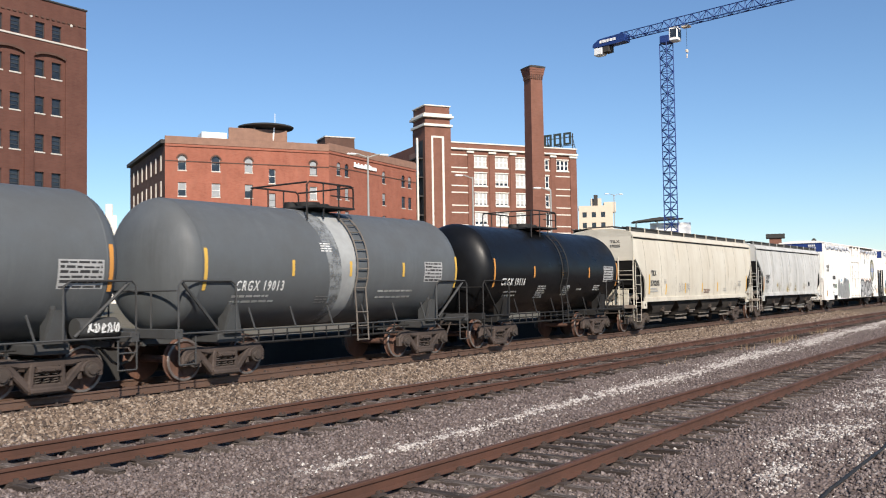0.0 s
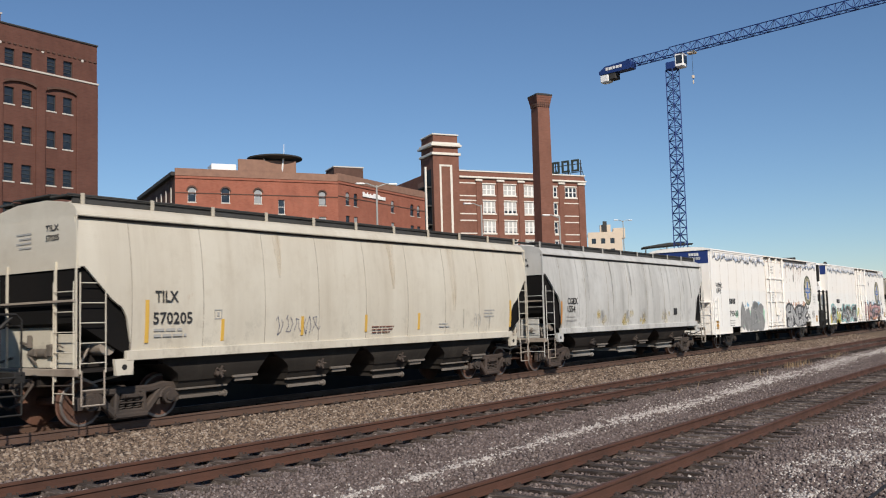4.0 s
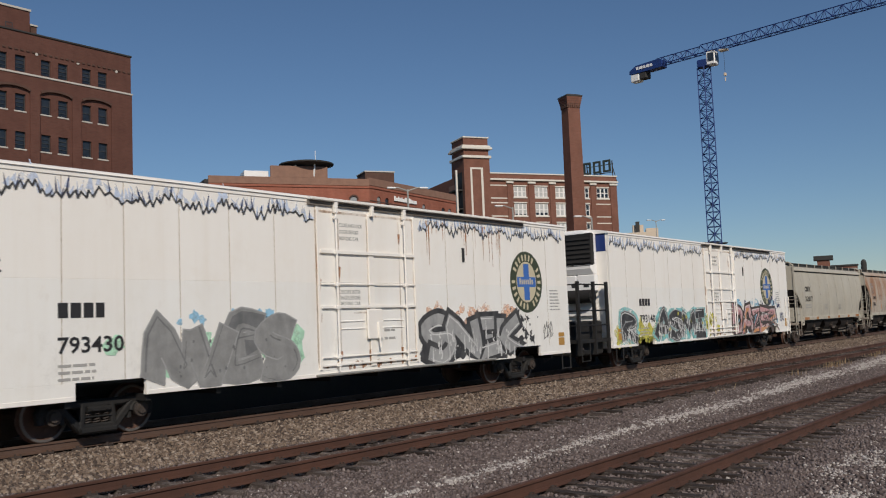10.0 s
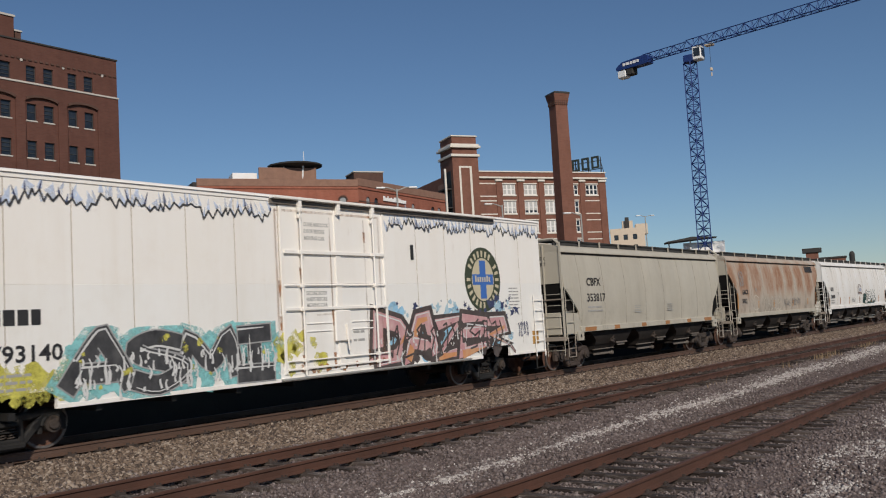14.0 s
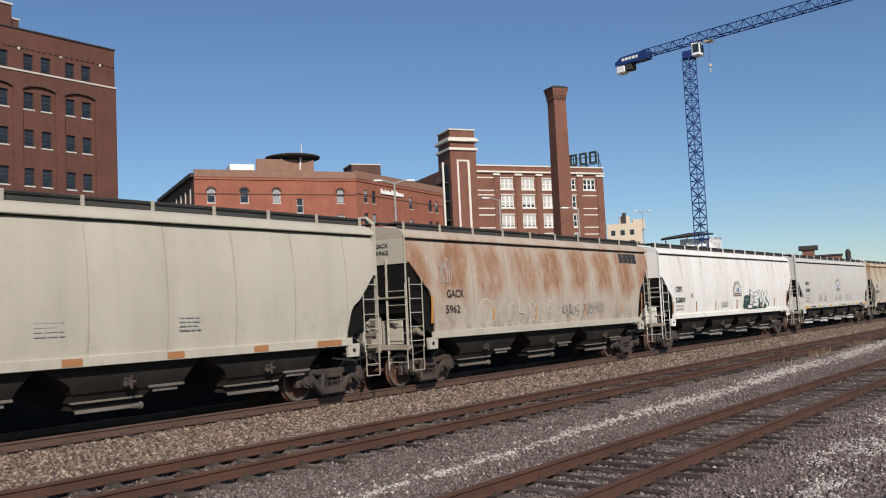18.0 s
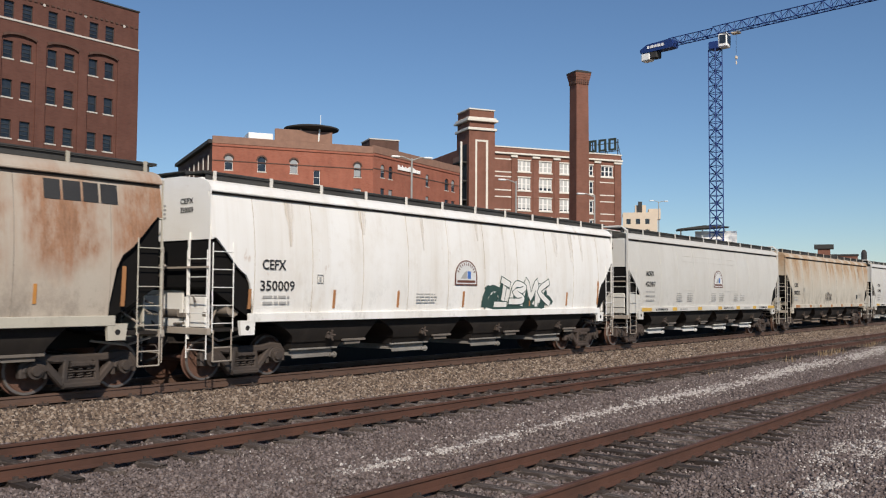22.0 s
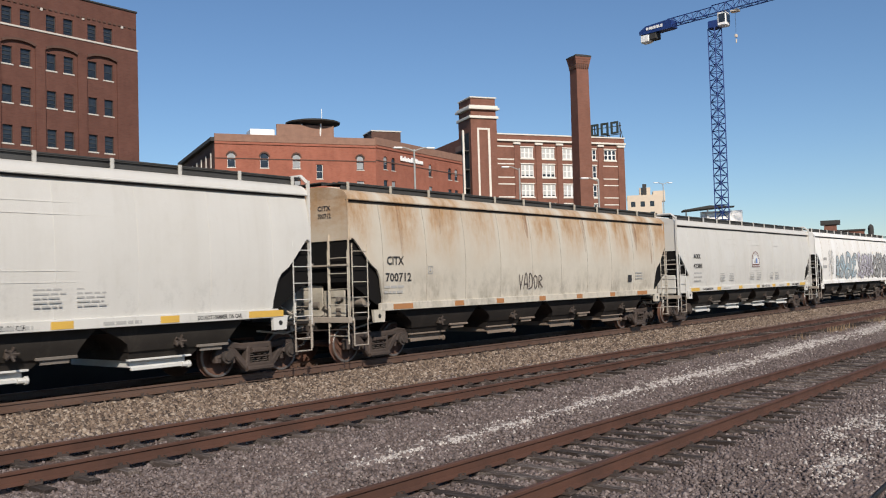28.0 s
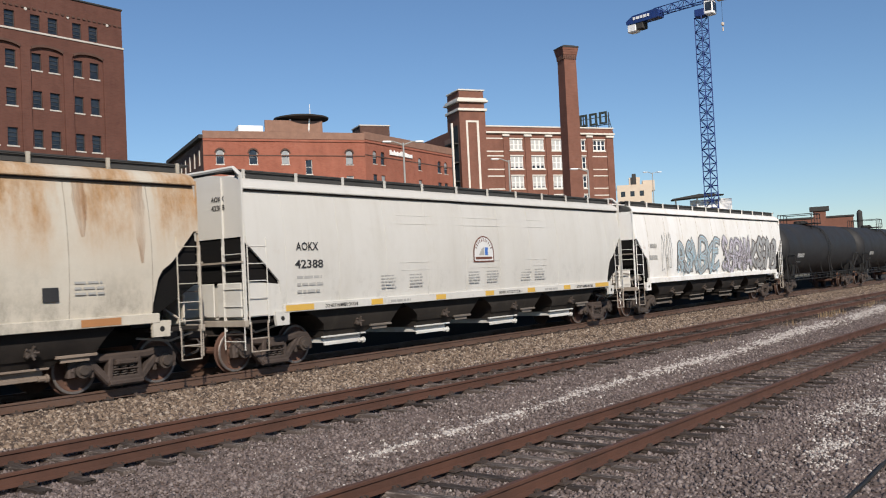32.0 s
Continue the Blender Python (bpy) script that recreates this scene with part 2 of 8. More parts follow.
def hopper_paint(name, col, dirt, streak, amount, rust=0.0, rough=0.55):
    """Car paint that weathers sheet by sheet: chalky clouds, grime running down from the top edge, scuffs near the sill."""
    n = N(name)
    big, fine = n.noise(0.7, 5, 0.65), n.noise(34, 3, 0.6, lo=0.3, hi=0.7)
    c = n.mix(n.math("MULTIPLY", n.object_random(), 0.30), col, tuple(0.5 * (a + b) for a, b in zip(col, dirt)))
    c = n.mix(n.math("MULTIPLY", big, 0.30), c, dirt)
    z = n.axis(2)
    wide = n.noise(1.6, 3, 0.6, (1, 0.2, 0.06), 0.44, 0.66)
    thin = n.noise(6.0, 4, 0.7, (1, 0.2, 0.05), 0.52, 0.72)
    reach = n.noise(1.1, 3, 0.6, (1, 0.2, 0.3), 0.25, 0.7)
    down = n.math("MULTIPLY", n.math("ADD", n.math("MULTIPLY", wide, 0.55), n.math("MULTIPLY", thin, 0.4)), n.math("ADD", n.math("MULTIPLY", reach, 0.8), 0.15))
    c = n.mix(n.math("MINIMUM", n.math("MULTIPLY", down, amount), 0.9), c, streak)
    scuff = n.math("MULTIPLY", n.noise(2.4, 6, 0.8, (1, 0.2, 0.7), 0.54, 0.64), n.ramp(z, 2.4, 1.5))
    c = n.mix(n.math("MULTIPLY", scuff, 0.5 * amount), c, tuple(0.45 * a for a in dirt))
    smudge = n.math("MULTIPLY", n.noise(0.9, 6, 0.75, (1, 0.2, 0.8), 0.50, 0.68), n.noise(7.0, 3, 0.6, (1, 0.2, 0.25), 0.3, 0.7))
    c = n.mix(n.math("MULTIPLY", smudge, 0.55 * amount), c, streak)
    spot = n.noise(1.9, 5, 0.75, (1, 0.2, 0.45), 0.66, 0.74)
    c = n.mix(n.math("MULTIPLY", spot, rust), c, (0.36, 0.20, 0.10))
    c = n.mix(n.math("MULTIPLY", fine, 0.12), c, dirt)
    return n.done(c, n.ramp(big, 0, 1, rough - 0.08, rough + 0.15), 0, fine, 0.002, 0.4)


def timber():
    """Weathered timber: silvery grain, paler to draw the ties' lit edges, dark checks, each tie of its own tone."""
    n = N("weathered_timber")
    grain = n.noise(7, 5, 0.7, (3.5, 0.35, 1), 0.47, 0.64)
    crack = n.noise(16, 3, 0.6, (3.0, 0.25, 1), 0.60, 0.68)
    own = n.object_random()
    tone = n.mix(n.ramp(own, 0.2, 1.0), (0.034, 0.025, 0.021), (0.105, 0.082, 0.070))
    c = n.mix(n.math("MULTIPLY", grain, n.ramp(own, 0.1, 0.9, 0.2, 0.95)), tone, (0.34, 0.29, 0.255))
    c = n.mix(crack, c, (0.03, 0.024, 0.02))
    return n.done(c, 0.92, 0, grain, 0.012, 0.3)


M = {}
M["rail"] = worn("rusty_rail_steel", (0.12, 0.056, 0.037), (0.05, 0.027, 0.020), 0.6, 0.65, 0.15, 60, 0.002)
M["rail_bright"] = worn("worn_rail_steel", (0.16, 0.10, 0.075), (0.08, 0.045, 0.03), 0.5, 0.5, 0.3, 60, 0.002)
M["steel_dark"] = worn("dark_cast_steel", (0.040, 0.034, 0.031), (0.095, 0.070, 0.055), 0.6, 0.65, 0.1, 9, 0.01)
M["truck_brown"] = worn("rusty_cast_steel", (0.080, 0.058, 0.048), (0.030, 0.023, 0.020), 0.7, 0.7, 0.0, 9, 0.01)
M["wheel"] = worn("rusty_wheel_steel", (0.20, 0.10, 0.068), (0.05, 0.036, 0.03), 0.7, 0.6, 0.2, 20, 0.003)
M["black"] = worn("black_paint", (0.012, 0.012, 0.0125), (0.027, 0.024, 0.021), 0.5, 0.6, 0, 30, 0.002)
# near-black with hardly any sheen, for end slopes and the bay skirt
M["slope_black"] = worn("matt_black_slope", (0.006, 0.006, 0.006), (0.014, 0.012, 0.011), 0.5, 0.85, 0, 30, 0.002, spec=0.15)
M["tank_black"] = worn("glossy_black_tank_paint", (0.004, 0.0043, 0.005), (0.011, 0.011, 0.012), 0.4, 0.26, 0, 40, 0.001, spec=0.25)
M["tank_dull"] = worn("dull_black_tank_paint", (0.018, 0.018, 0.019), (0.036, 0.034, 0.033), 0.5, 0.55, 0, 40, 0.001, spec=0.3)
M["tank_grey"] = worn("grey_tank_paint", (0.101, 0.110, 0.116), (0.078, 0.081, 0.081), 0.5, 0.45, 0, 40, 0.001, (0.17, 0.178, 0.182), 0.4)
M["tank_stain"] = worn("pale_spill_stain", (0.40, 0.41, 0.40), (0.22, 0.225, 0.225), 0.7, 0.7, 0, 12, 0.001, (0.17, 0.175, 0.18), 0.9)
M["stain_thin"] = overspray("thin_spill_film", (0.20, 0.21, 0.213), 0.36)
M["under_grey"] = worn("grey_underframe_paint", (0.060, 0.064, 0.066), (0.035, 0.030, 0.027), 0.6, 0.6, 0, 30, 0.002)
# base holds the shade under the sill; the paler streaks are dust
M["hopper_bay"] = worn("shade_dark_dusty_bay_paint", (0.012, 0.010, 0.0092), (0.036, 0.029, 0.024), 0.5, 0.7, 0, 8, 0.002, (0.075, 0.060, 0.050), 0.3, 0.3, 0.52)
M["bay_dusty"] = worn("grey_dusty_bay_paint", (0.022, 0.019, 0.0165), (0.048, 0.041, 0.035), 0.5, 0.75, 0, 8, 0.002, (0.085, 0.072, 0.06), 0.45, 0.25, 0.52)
M["cream"] = hopper_paint("cream_hopper_paint", (0.63, 0.59, 0.495), (0.50, 0.455, 0.37), (0.36, 0.30, 0.22), 0.7, 0.4)
M["grey_white"] = hopper_paint("chalky_grey_hopper_paint", (0.60, 0.595, 0.565), (0.45, 0.445, 0.42), (0.25, 0.24, 0.215), 1.05, 0.3)
M["beige"] = hopper_paint("dusty_beige_hopper_paint", (0.52, 0.485, 0.405), (0.41, 0.375, 0.30), (0.29, 0.26, 0.21), 0.55, 0.1)
M["rusty"] = rust_paint("rust_bleeding_grey_paint", (0.51, 0.46, 0.385), (0.38, 0.33, 0.27), (0.35, 0.165, 0.082), (2.05, 2.7, 3.6, 4.3), 1.2, (1.819, 6.365), 0.26, 0.5)
M["white"] = hopper_paint("white_hopper_paint", (0.85, 0.84, 0.81), (0.73, 0.71, 0.66), (0.50, 0.42, 0.31), 0.6, 0.55)
M["pale"] = hopper_paint("pale_grey_hopper_paint", (0.61, 0.595, 0.555), (0.52, 0.50, 0.455), (0.42, 0.39, 0.33), 0.5, 0.1)
M["stained"] = rust_paint("rust_stained_cream_paint", (0.57, 0.53, 0.45), (0.44, 0.40, 0.325), (0.42, 0.23, 0.09), (2.3, 3.7, 4.2, 4.6), 0.95, (1.707, 7.68), 0.30, 0.12)
M["reefer"] = hopper_paint("white_reefer_paint", (0.93, 0.90, 0.845), (0.87, 0.83, 0.755), (0.66, 0.55, 0.42), 0.30, 0.12, 0.5)
M["seam"] = worn("grimy_weld_seam", (0.36, 0.32, 0.27), (0.20, 0.17, 0.14), 0.7, 0.75)
M["seam_tan"] = worn("dusty_panel_seam", (0.52, 0.45, 0.37), (0.36, 0.29, 0.22), 0.5, 0.7)
M["orange"] = worn("orange_reflective_tape", (0.60, 0.26, 0.05), (0.42, 0.20, 0.06), 0.5, 0.45)
M["orange_dull"] = worn("weathered_orange_tape", (0.42, 0.19, 0.07), (0.30, 0.15, 0.07), 0.5, 0.6)
M["ochre"] = worn("ochre_reflective_plate", (0.50, 0.27, 0.06), (0.36, 0.21, 0.07), 0.5, 0.5)
M["yellow"] = worn("yellow_reflective_tape", (0.68, 0.42, 0.07), (0.48, 0.30, 0.08), 0.5, 0.45)
M["ink"] = worn("black_stencil_paint", (0.02, 0.02, 0.022), (0.06, 0.06, 0.06), 0.4, 0.6)
M["ink_white"] = worn("white_stencil_paint", (0.72, 0.72, 0.70), (0.50, 0.50, 0.48), 0.4, 0.6)
M["ink_silver"] = worn("dulled_white_panel_paint", (0.42, 0.42, 0.41), (0.26, 0.26, 0.26), 0.5, 0.6)
M["ink_grey"] = worn("faded_grey_stencil_paint", (0.33, 0.325, 0.31), (0.45, 0.44, 0.41), 0.6, 0.7)
M["blue"] = worn("deep_blue_paint", (0.012, 0.035, 0.17), (0.03, 0.05, 0.15), 0.4, 0.45)
M["plain_white"] = worn("white_enamel", (0.88, 0.87, 0.85), (0.75, 0.73, 0.70), 0.25, 0.4)
M["rim"] = worn("polished_wheel_rim", (0.30, 0.27, 0.25), (0.14, 0.11, 0.095), 0.5, 0.4, 0.7)
M["grating"] = worn("galvanised_grating", (0.07, 0.07, 0.068), (0.035, 0.033, 0.03), 0.6, 0.7, 0.2)
M["tie"] = timber()
M["gate_tan"] = worn("tan_dusted_gate_steel", (0.26, 0.205, 0.16), (0.13, 0.10, 0.08), 0.7, 0.8)
M["gate_white"] = worn("pale_gate_paint", (0.66, 0.66, 0.63), (0.42, 0.40, 0.37), 0.5, 0.6)
M["gate_dull"] = worn("dusty_gate_steel", (0.20, 0.175, 0.15), (0.09, 0.075, 0.062), 0.7, 0.75)
M["fitting"] = hopper_paint("grimy_fitting_paint", (0.40, 0.355, 0.30), (0.25, 0.20, 0.155), (0.11, 0.07, 0.05), 1.0, 0.7, 0.7)
M["light_metal"] = worn("pale_galvanised_steel", (0.42, 0.42, 0.40), (0.30, 0.28, 0.25), 0.5, 0.5, 0.3)
M["gate_grey"] = worn("grey_dusted_gate_steel", (0.30, 0.285, 0.26), (0.13, 0.115, 0.10), 0.7, 0.75)


def ballast(name, cols):
    n = N(name)
    r = n.island()
    k = n.t.nodes.new("ShaderNodeValToRGB")
    k.color_ramp.elements[0].color, k.color_ramp.elements[1].color = (*cols[0], 1), (*cols[-1], 1)
    for i, c in enumerate(cols[1:-1]):
        k.color_ramp.elements.new((i + 1) / (len(cols) - 1)).color = (*c, 1)
    n.link(r, k.inputs[0])
    fine = n.noise(60, 3)
    return n.done(n.mix(n.math("MULTIPLY", fine, 0.35), k.outputs[0], (0.05, 0.045, 0.042)), 0.9, 0, fine, 0.004)


M["stone_grey"] = ballast("grey_ballast_stone", [(0.075, 0.056, 0.050), (0.130, 0.099, 0.091), (0.168, 0.129, 0.118), (0.210, 0.165, 0.152), (0.30, 0.248, 0.228)])
M["stone_tan"] = ballast("tan_ballast_stone", [(0.045, 0.030, 0.023), (0.125, 0.085, 0.060), (0.20, 0.140, 0.098), (0.27, 0.198, 0.143), (0.44, 0.36, 0.285)])
M["stone_white"] = ballast("pale_limestone_chip", [(0.36, 0.32, 0.29), (0.50, 0.455, 0.415), (0.60, 0.55, 0.505), (0.70, 0.65, 0.60)])


def ground_material():
    n = N("track_bed_gravel")
    y = n.axis(1)
    vor = n.t.nodes.new("ShaderNodeTexVoronoi")
    vor.inputs["Scale"].default_value = 22
    n.link(n.co, vor.inputs["Vector"])
    sep = n.t.nodes.new("ShaderNodeSeparateColor")
    n.link(vor.outputs["Color"], sep.inputs[0])
    big = n.noise(0.35, 5, 0.6)
    grey = n.mix(sep.outputs[0], (0.092, 0.064, 0.056), (0.185, 0.132, 0.115))
    grey = n.mix(n.math("MULTIPLY", big, 0.35), grey, (0.085, 0.065, 0.055))
    tan = n.mix(sep.outputs[0], (0.079, 0.053, 0.034), (0.194, 0.140, 0.092))
    wob = n.math("ADD", y, n.math("MULTIPLY", n.noise(0.8, 4, 0.7), 0.5))
    band = n.math("MULTIPLY", n.ramp(wob, 13.5, 13.9), n.ramp(wob, 15.9, 15.6))
    c = n.mix(band, grey, tan)
    rust = n.math("MULTIPLY", n.ramp(wob, 15.3, 15.8), n.ramp(wob, 18.6, 18.2))
    c = n.mix(n.math("MULTIPLY", rust, 0.7), c, (0.12, 0.075, 0.05))
    mid = n.math("MULTIPLY", n.ramp(wob, 10.7, 11.1), n.ramp(wob, 12.9, 12.5))
    c = n.mix(n.math("MULTIPLY", mid, 0.75), c, n.mix(sep.outputs[0], (0.060, 0.038, 0.029), (0.125, 0.083, 0.064)))
    line = n.math("SUBTRACT", wob, n.math("MULTIPLY", n.axis(0), 0.026))
    pale = n.math("MULTIPLY", n.math("MULTIPLY", n.ramp(line, 8.42, 8.55), n.ramp(line, 8.85, 8.70)), n.noise(0.9, 5, 0.7, (0.5, 1, 1), 0.36, 0.6))
    c = n.mix(n.math("MULTIPLY", pale, 0.9), c, (0.46, 0.42, 0.385))
    far = n.math("MULTIPLY", n.ramp(y, 22, 26), 1.0)
    c = n.mix(far, c, n.mix(big, (0.16, 0.14, 0.11), (0.10, 0.10, 0.06)))
    return n.done(c, 0.95, 0, vor.outputs["Distance"], 0.02)


M["ground"] = ground_material()

# ---- ground ----
PROFILE = ((-3000, -0.1), (-20, -0.1), (3, -0.04), (4.5, -0.04), (4.9, -0.062), (7.3, -0.062), (7.7, -0.04), (8.9, -0.04), (9.7, 0.01), (10.2, 0.025), (13.0, 0.035), (14.2, 0.13), (15.3, 0.27), (18.2, 0.27), (19.6, 0.0), (3000, 0.0))


def bed(y):
    return float(np.interp(y, [p[0] for p in PROFILE], [p[1] for p in PROFILE]))


def make_ground():
    xs = [-3000, -800, -200, -60, -20] + [i * 0.5 for i in range(0, 160)] + [90, 120, 200, 400, 900, 3000]
    ys = [-3000, -400, -60, -10] + [i * 0.25 for i in range(4, 84)] + [24, 30, 50, 90, 200, 500, 1200, 3000]
    g = G()
    for y in ys:
        for x in xs:
            near = 0 < x < 80 and 1 < y < 20
            g.v.append((x, y, bed(y) + (0.022 * noise.noise((x * 1.3, y * 1.3, 0)) + 0.015 * noise.noise((x * 4, y * 4, 3)) if near else 0)))
    w = len(xs)
    for j in range(len(ys) - 1):
        for i in range(w - 1):
            a = j * w + i
            g.f.append((a, a + 1, a + 1 + w, a + w))
    return tagged(part("ground", g, M["ground"]), "grey gravel track bed with a tan ballast shoulder", "ground", kind="structure")


make_ground()


def scatter(name, label, material, n, area, size, seed, lift=0.3):
    """Loose stones, each a lumpy piece of its own, in one mesh."""
    rng = np.random.default_rng(seed)
    x, y = area(rng, n)
    n = len(x)
    base = np.array([(1, 0, 0), (0.1, 1, 0.1), (-1, 0.15, 0), (0, -1, -0.1), (0.2, 0, 1), (0, 0.1, -1)], float)
    tri = np.array([(0, 1, 4), (1, 2, 4), (2, 3, 4), (3, 0, 4), (1, 0, 5), (2, 1, 5), (3, 2, 5), (0, 3, 5)])
    s = rng.uniform(size[0], size[1], n) * rng.choice([1, 1, 1, 1.5], n)
    sc = rng.uniform(0.6, 1.15, (n, 3)) * s[:, None] * (1, 1, 0.8)
    v = base[None] * rng.uniform(0.75, 1.25, (n, 6, 1)) * sc[:, None]
    a, t = rng.uniform(0, 2 * np.pi, n), rng.uniform(-0.8, 0.8, n)
    ca, sa, ct, st = np.cos(a)[:, None], np.sin(a)[:, None], np.cos(t)[:, None], np.sin(t)[:, None]
    px, py, pz = v[..., 0], v[..., 1] * ct - v[..., 2] * st, v[..., 1] * st + v[..., 2] * ct
    z = np.interp(y, [p[0] for p in PROFILE], [p[1] for p in PROFILE])
    out = np.stack([px * ca - py * sa + x[:, None], px * sa + py * ca + y[:, None], pz + z[:, None] + s[:, None] * lift], -1).reshape(-1, 3)
    faces = (tri[None] + 6 * np.arange(n)[:, None, None]).reshape(-1)
    me = bpy.data.meshes.new(name)
    me.vertices.add(len(out))
    me.vertices.foreach_set("co", out.ravel())
    me.loops.add(len(faces))
    me.loops.foreach_set("vertex_index", faces)
    me.polygons.add(len(faces) // 3)
    me.polygons.foreach_set("loop_start", np.arange(0, len(faces), 3))
    me.update(calc_edges=True)
    me.materials.append(material)
    return tagged(new(name, me), label, "gravel", kind="stuff")


def thin_out(rng, n, x0, x1, y0, y1):
    """Places that get sparser along the track, away from the viewer."""
    u = rng.uniform(0, 1, n)
    x = x0 * (x1 / x0) ** u
    return x, rng.uniform(y0, y1, n)


def clear_of_rails(x, y):
    ok = np.ones(len(x), bool)
    for c in (6.08, 11.52, 16.7):
        for s in (-1, 1):
            ok &= np.abs(y - (c + s * 0.75)) > 0.09
    return x[ok], y[ok]


def area_grey(rng, n):
    x, y = thin_out(rng, n, 4.5, 70, 1.6, 13.9)
    keep = (np.abs(y - 11.52) > 0.72) | (rng.uniform(0, 1, n) < 0.35)
    return clear_of_rails(x[keep], y[keep])


def area_tan(rng, n):
    x, y = thin_out(rng, n, 6.0, 75, 13.5, 15.62)
    return x, y


def area_white(rng, n):
    x = 8.5 * (75 / 8.5) ** rng.uniform(0, 1, n) ** 0.62
    y = 8.55 + 0.026 * (x - 9) + 0.10 * np.sin(x * 0.45) + rng.normal(0, 0.075, n) * np.clip(x / 15, 0.8, 2.2)
    k = int(n * 0.18)
    spots = np.array([(14.4, 3.75), (15.4, 3.45), (14.2, 2.8), (16.4, 3.2), (18.8, 3.9), (11.8, 3.2), (20.0, 3.3), (21.5, 3.9), (25.0, 4.1), (30.0, 4.2), (15.0, 3.6)])
    pick = rng.integers(0, len(spots), k)
    x[:k] = spots[pick, 0] + rng.normal(0, 0.65, k)
    y[:k] = spots[pick, 1] + rng.normal(0, 0.20, k)
    m = int(n * 0.09)
    x[k:k + m] = 4.5 * (70 / 4.5) ** rng.uniform(0, 1, m)
    y[k:k + m] = rng.uniform(1.6, 15.6, m)
    e = k + m + int(n * 0.14)
    y[k + m:e] += rng.normal(0, 0.3, e - k - m)
    gaps = np.sin(x * 1.7) + np.sin(x * 0.63 + 1) + 0.6 * np.sin(x * 4.1) + rng.normal(0, 0.6, n) > -1.3 + 0.9 * np.clip((15 - x) / 5, 0, 1)
    clump = np.array([noise.noise((a * 1.5, b * 3.2, 5)) + 0.7 * noise.noise((a * 4.5, b * 9, 8)) for a, b in zip(x, y)])
    gaps &= clump + rng.normal(0, 0.14, n) > np.where(np.arange(n) < k, -0.02, -0.20)
    return clear_of_rails(x[gaps], y[gaps])


scatter("tan_ballast", "tan crushed stone on the ballast shoulder", M["stone_tan"], 46000, area_tan, (0.022, 0.048), 2)
scatter("grey_ballast", "loose grey crushed stone between the tracks", M["stone_grey"], 150000, area_grey, (0.016, 0.034), 1)
scatter("pale_chips", "white spilled stone in a broken streak", M["stone_white"], 76000, area_white, (0.012, 0.027), 3)

# ---- tracks ----
RAIL = [(-0.07, 0), (0.07, 0), (0.07, 0.015), (0.012, 0.035), (0.012, 0.125), (0.036, 0.135), (0.036, 0.165), (0.030, 0.172), (-0.030, 0.172), (-0.036, 0.165), (-0.036, 0.135), (-0.012, 0.125), (-0.012, 0.035), (-0.07, 0.015)]
TRACKS = (("near", 6.08, 0.0, M["rail"], 0.56), ("middle", 11.52, 0.10, M["rail"], 0.60), ("far", 16.7, 0.31, M["rail_bright"], 0.60))


def make_track(y, z, material, pitch, label):
    tr = thing("railway_track", label, "track", pose(0, y, z), kind="structure")
    for s in (-1, 1):
        part("rail", G().loft([[(x, s * 0.753 + a, b) for a, b in RAIL] for x in (-60, 700)]), material, tr, smooth=30)
    rng = random.Random(int(y * 10))
    meshes = []
    for k in range(5):
        me = G().box(-0.09, 0.09, -1.25, 1.25, -0.17, 0.0, 0.012)
        me.v = [(a + rng.uniform(-0.012, 0.012), b + rng.uniform(-0.03, 0.03), c + rng.uniform(-0.01, 0.004)) for a, b, c in me.v]
        me = me.mesh("tie")
        me.materials.append(M["tie"])
        meshes.append(me)
    plates = G()
    rest = G()
    x = -6.0
    for i in range(420):
        x += pitch * rng.uniform(0.94, 1.06)
        sink = rng.uniform(-0.028, 0.008)
        if i < 290:
            t = part("tie", rng.choice(meshes), M["tie"], tr)
            t.matrix_basis = pose(x, rng.uniform(-0.06, 0.06), sink, 0, 0, rng.uniform(-1.5, 1.5))
        else:
            rest.box(x - 0.11, x + 0.11, -1.3, 1.3, -0.17, sink)
        for s in (-1, 1):
            plates.box(x - 0.09, x + 0.09, s * 0.753 - 0.16, s * 0.753 + 0.16, -0.01, 0.012)
            for k in (-0.1, 0.1):
                plates.box(x - 0.015 + rng.uniform(-0.04, 0.04), x + 0.02, s * 0.753 + k - 0.015, s * 0.753 + k + 0.015, 0.0, 0.05)
            plates.box(x + 0.115, x + 0.135, s * 0.753 - 0.085, s * 0.753 + 0.085, -0.05, 0.03)
    part("distant_ties", rest, M["tie"], tr, kind="stuff")
    part("tie_plates", plates, M["truck_brown"], tr, kind="stuff")
    return tr


make_track(*TRACKS[0][1:], "rusty side track on weathered timber ties")
make_track(*TRACKS[1][1:], "rusty middle track half sunk in ballast")
make_track(*TRACKS[2][1:], "main track that carries the freight train")

# ---- the freight train ----
TRAIN_Y, RAIL_TOP = 16.7, 0.482
TRAIN = []                      # (car, x at the start)
WHEELS = []                     # (wheelset, x in its car)


def travelled(t):
    return 6.4606 * t - 0.021559 * t * t + 9.627e-5 * t ** 3


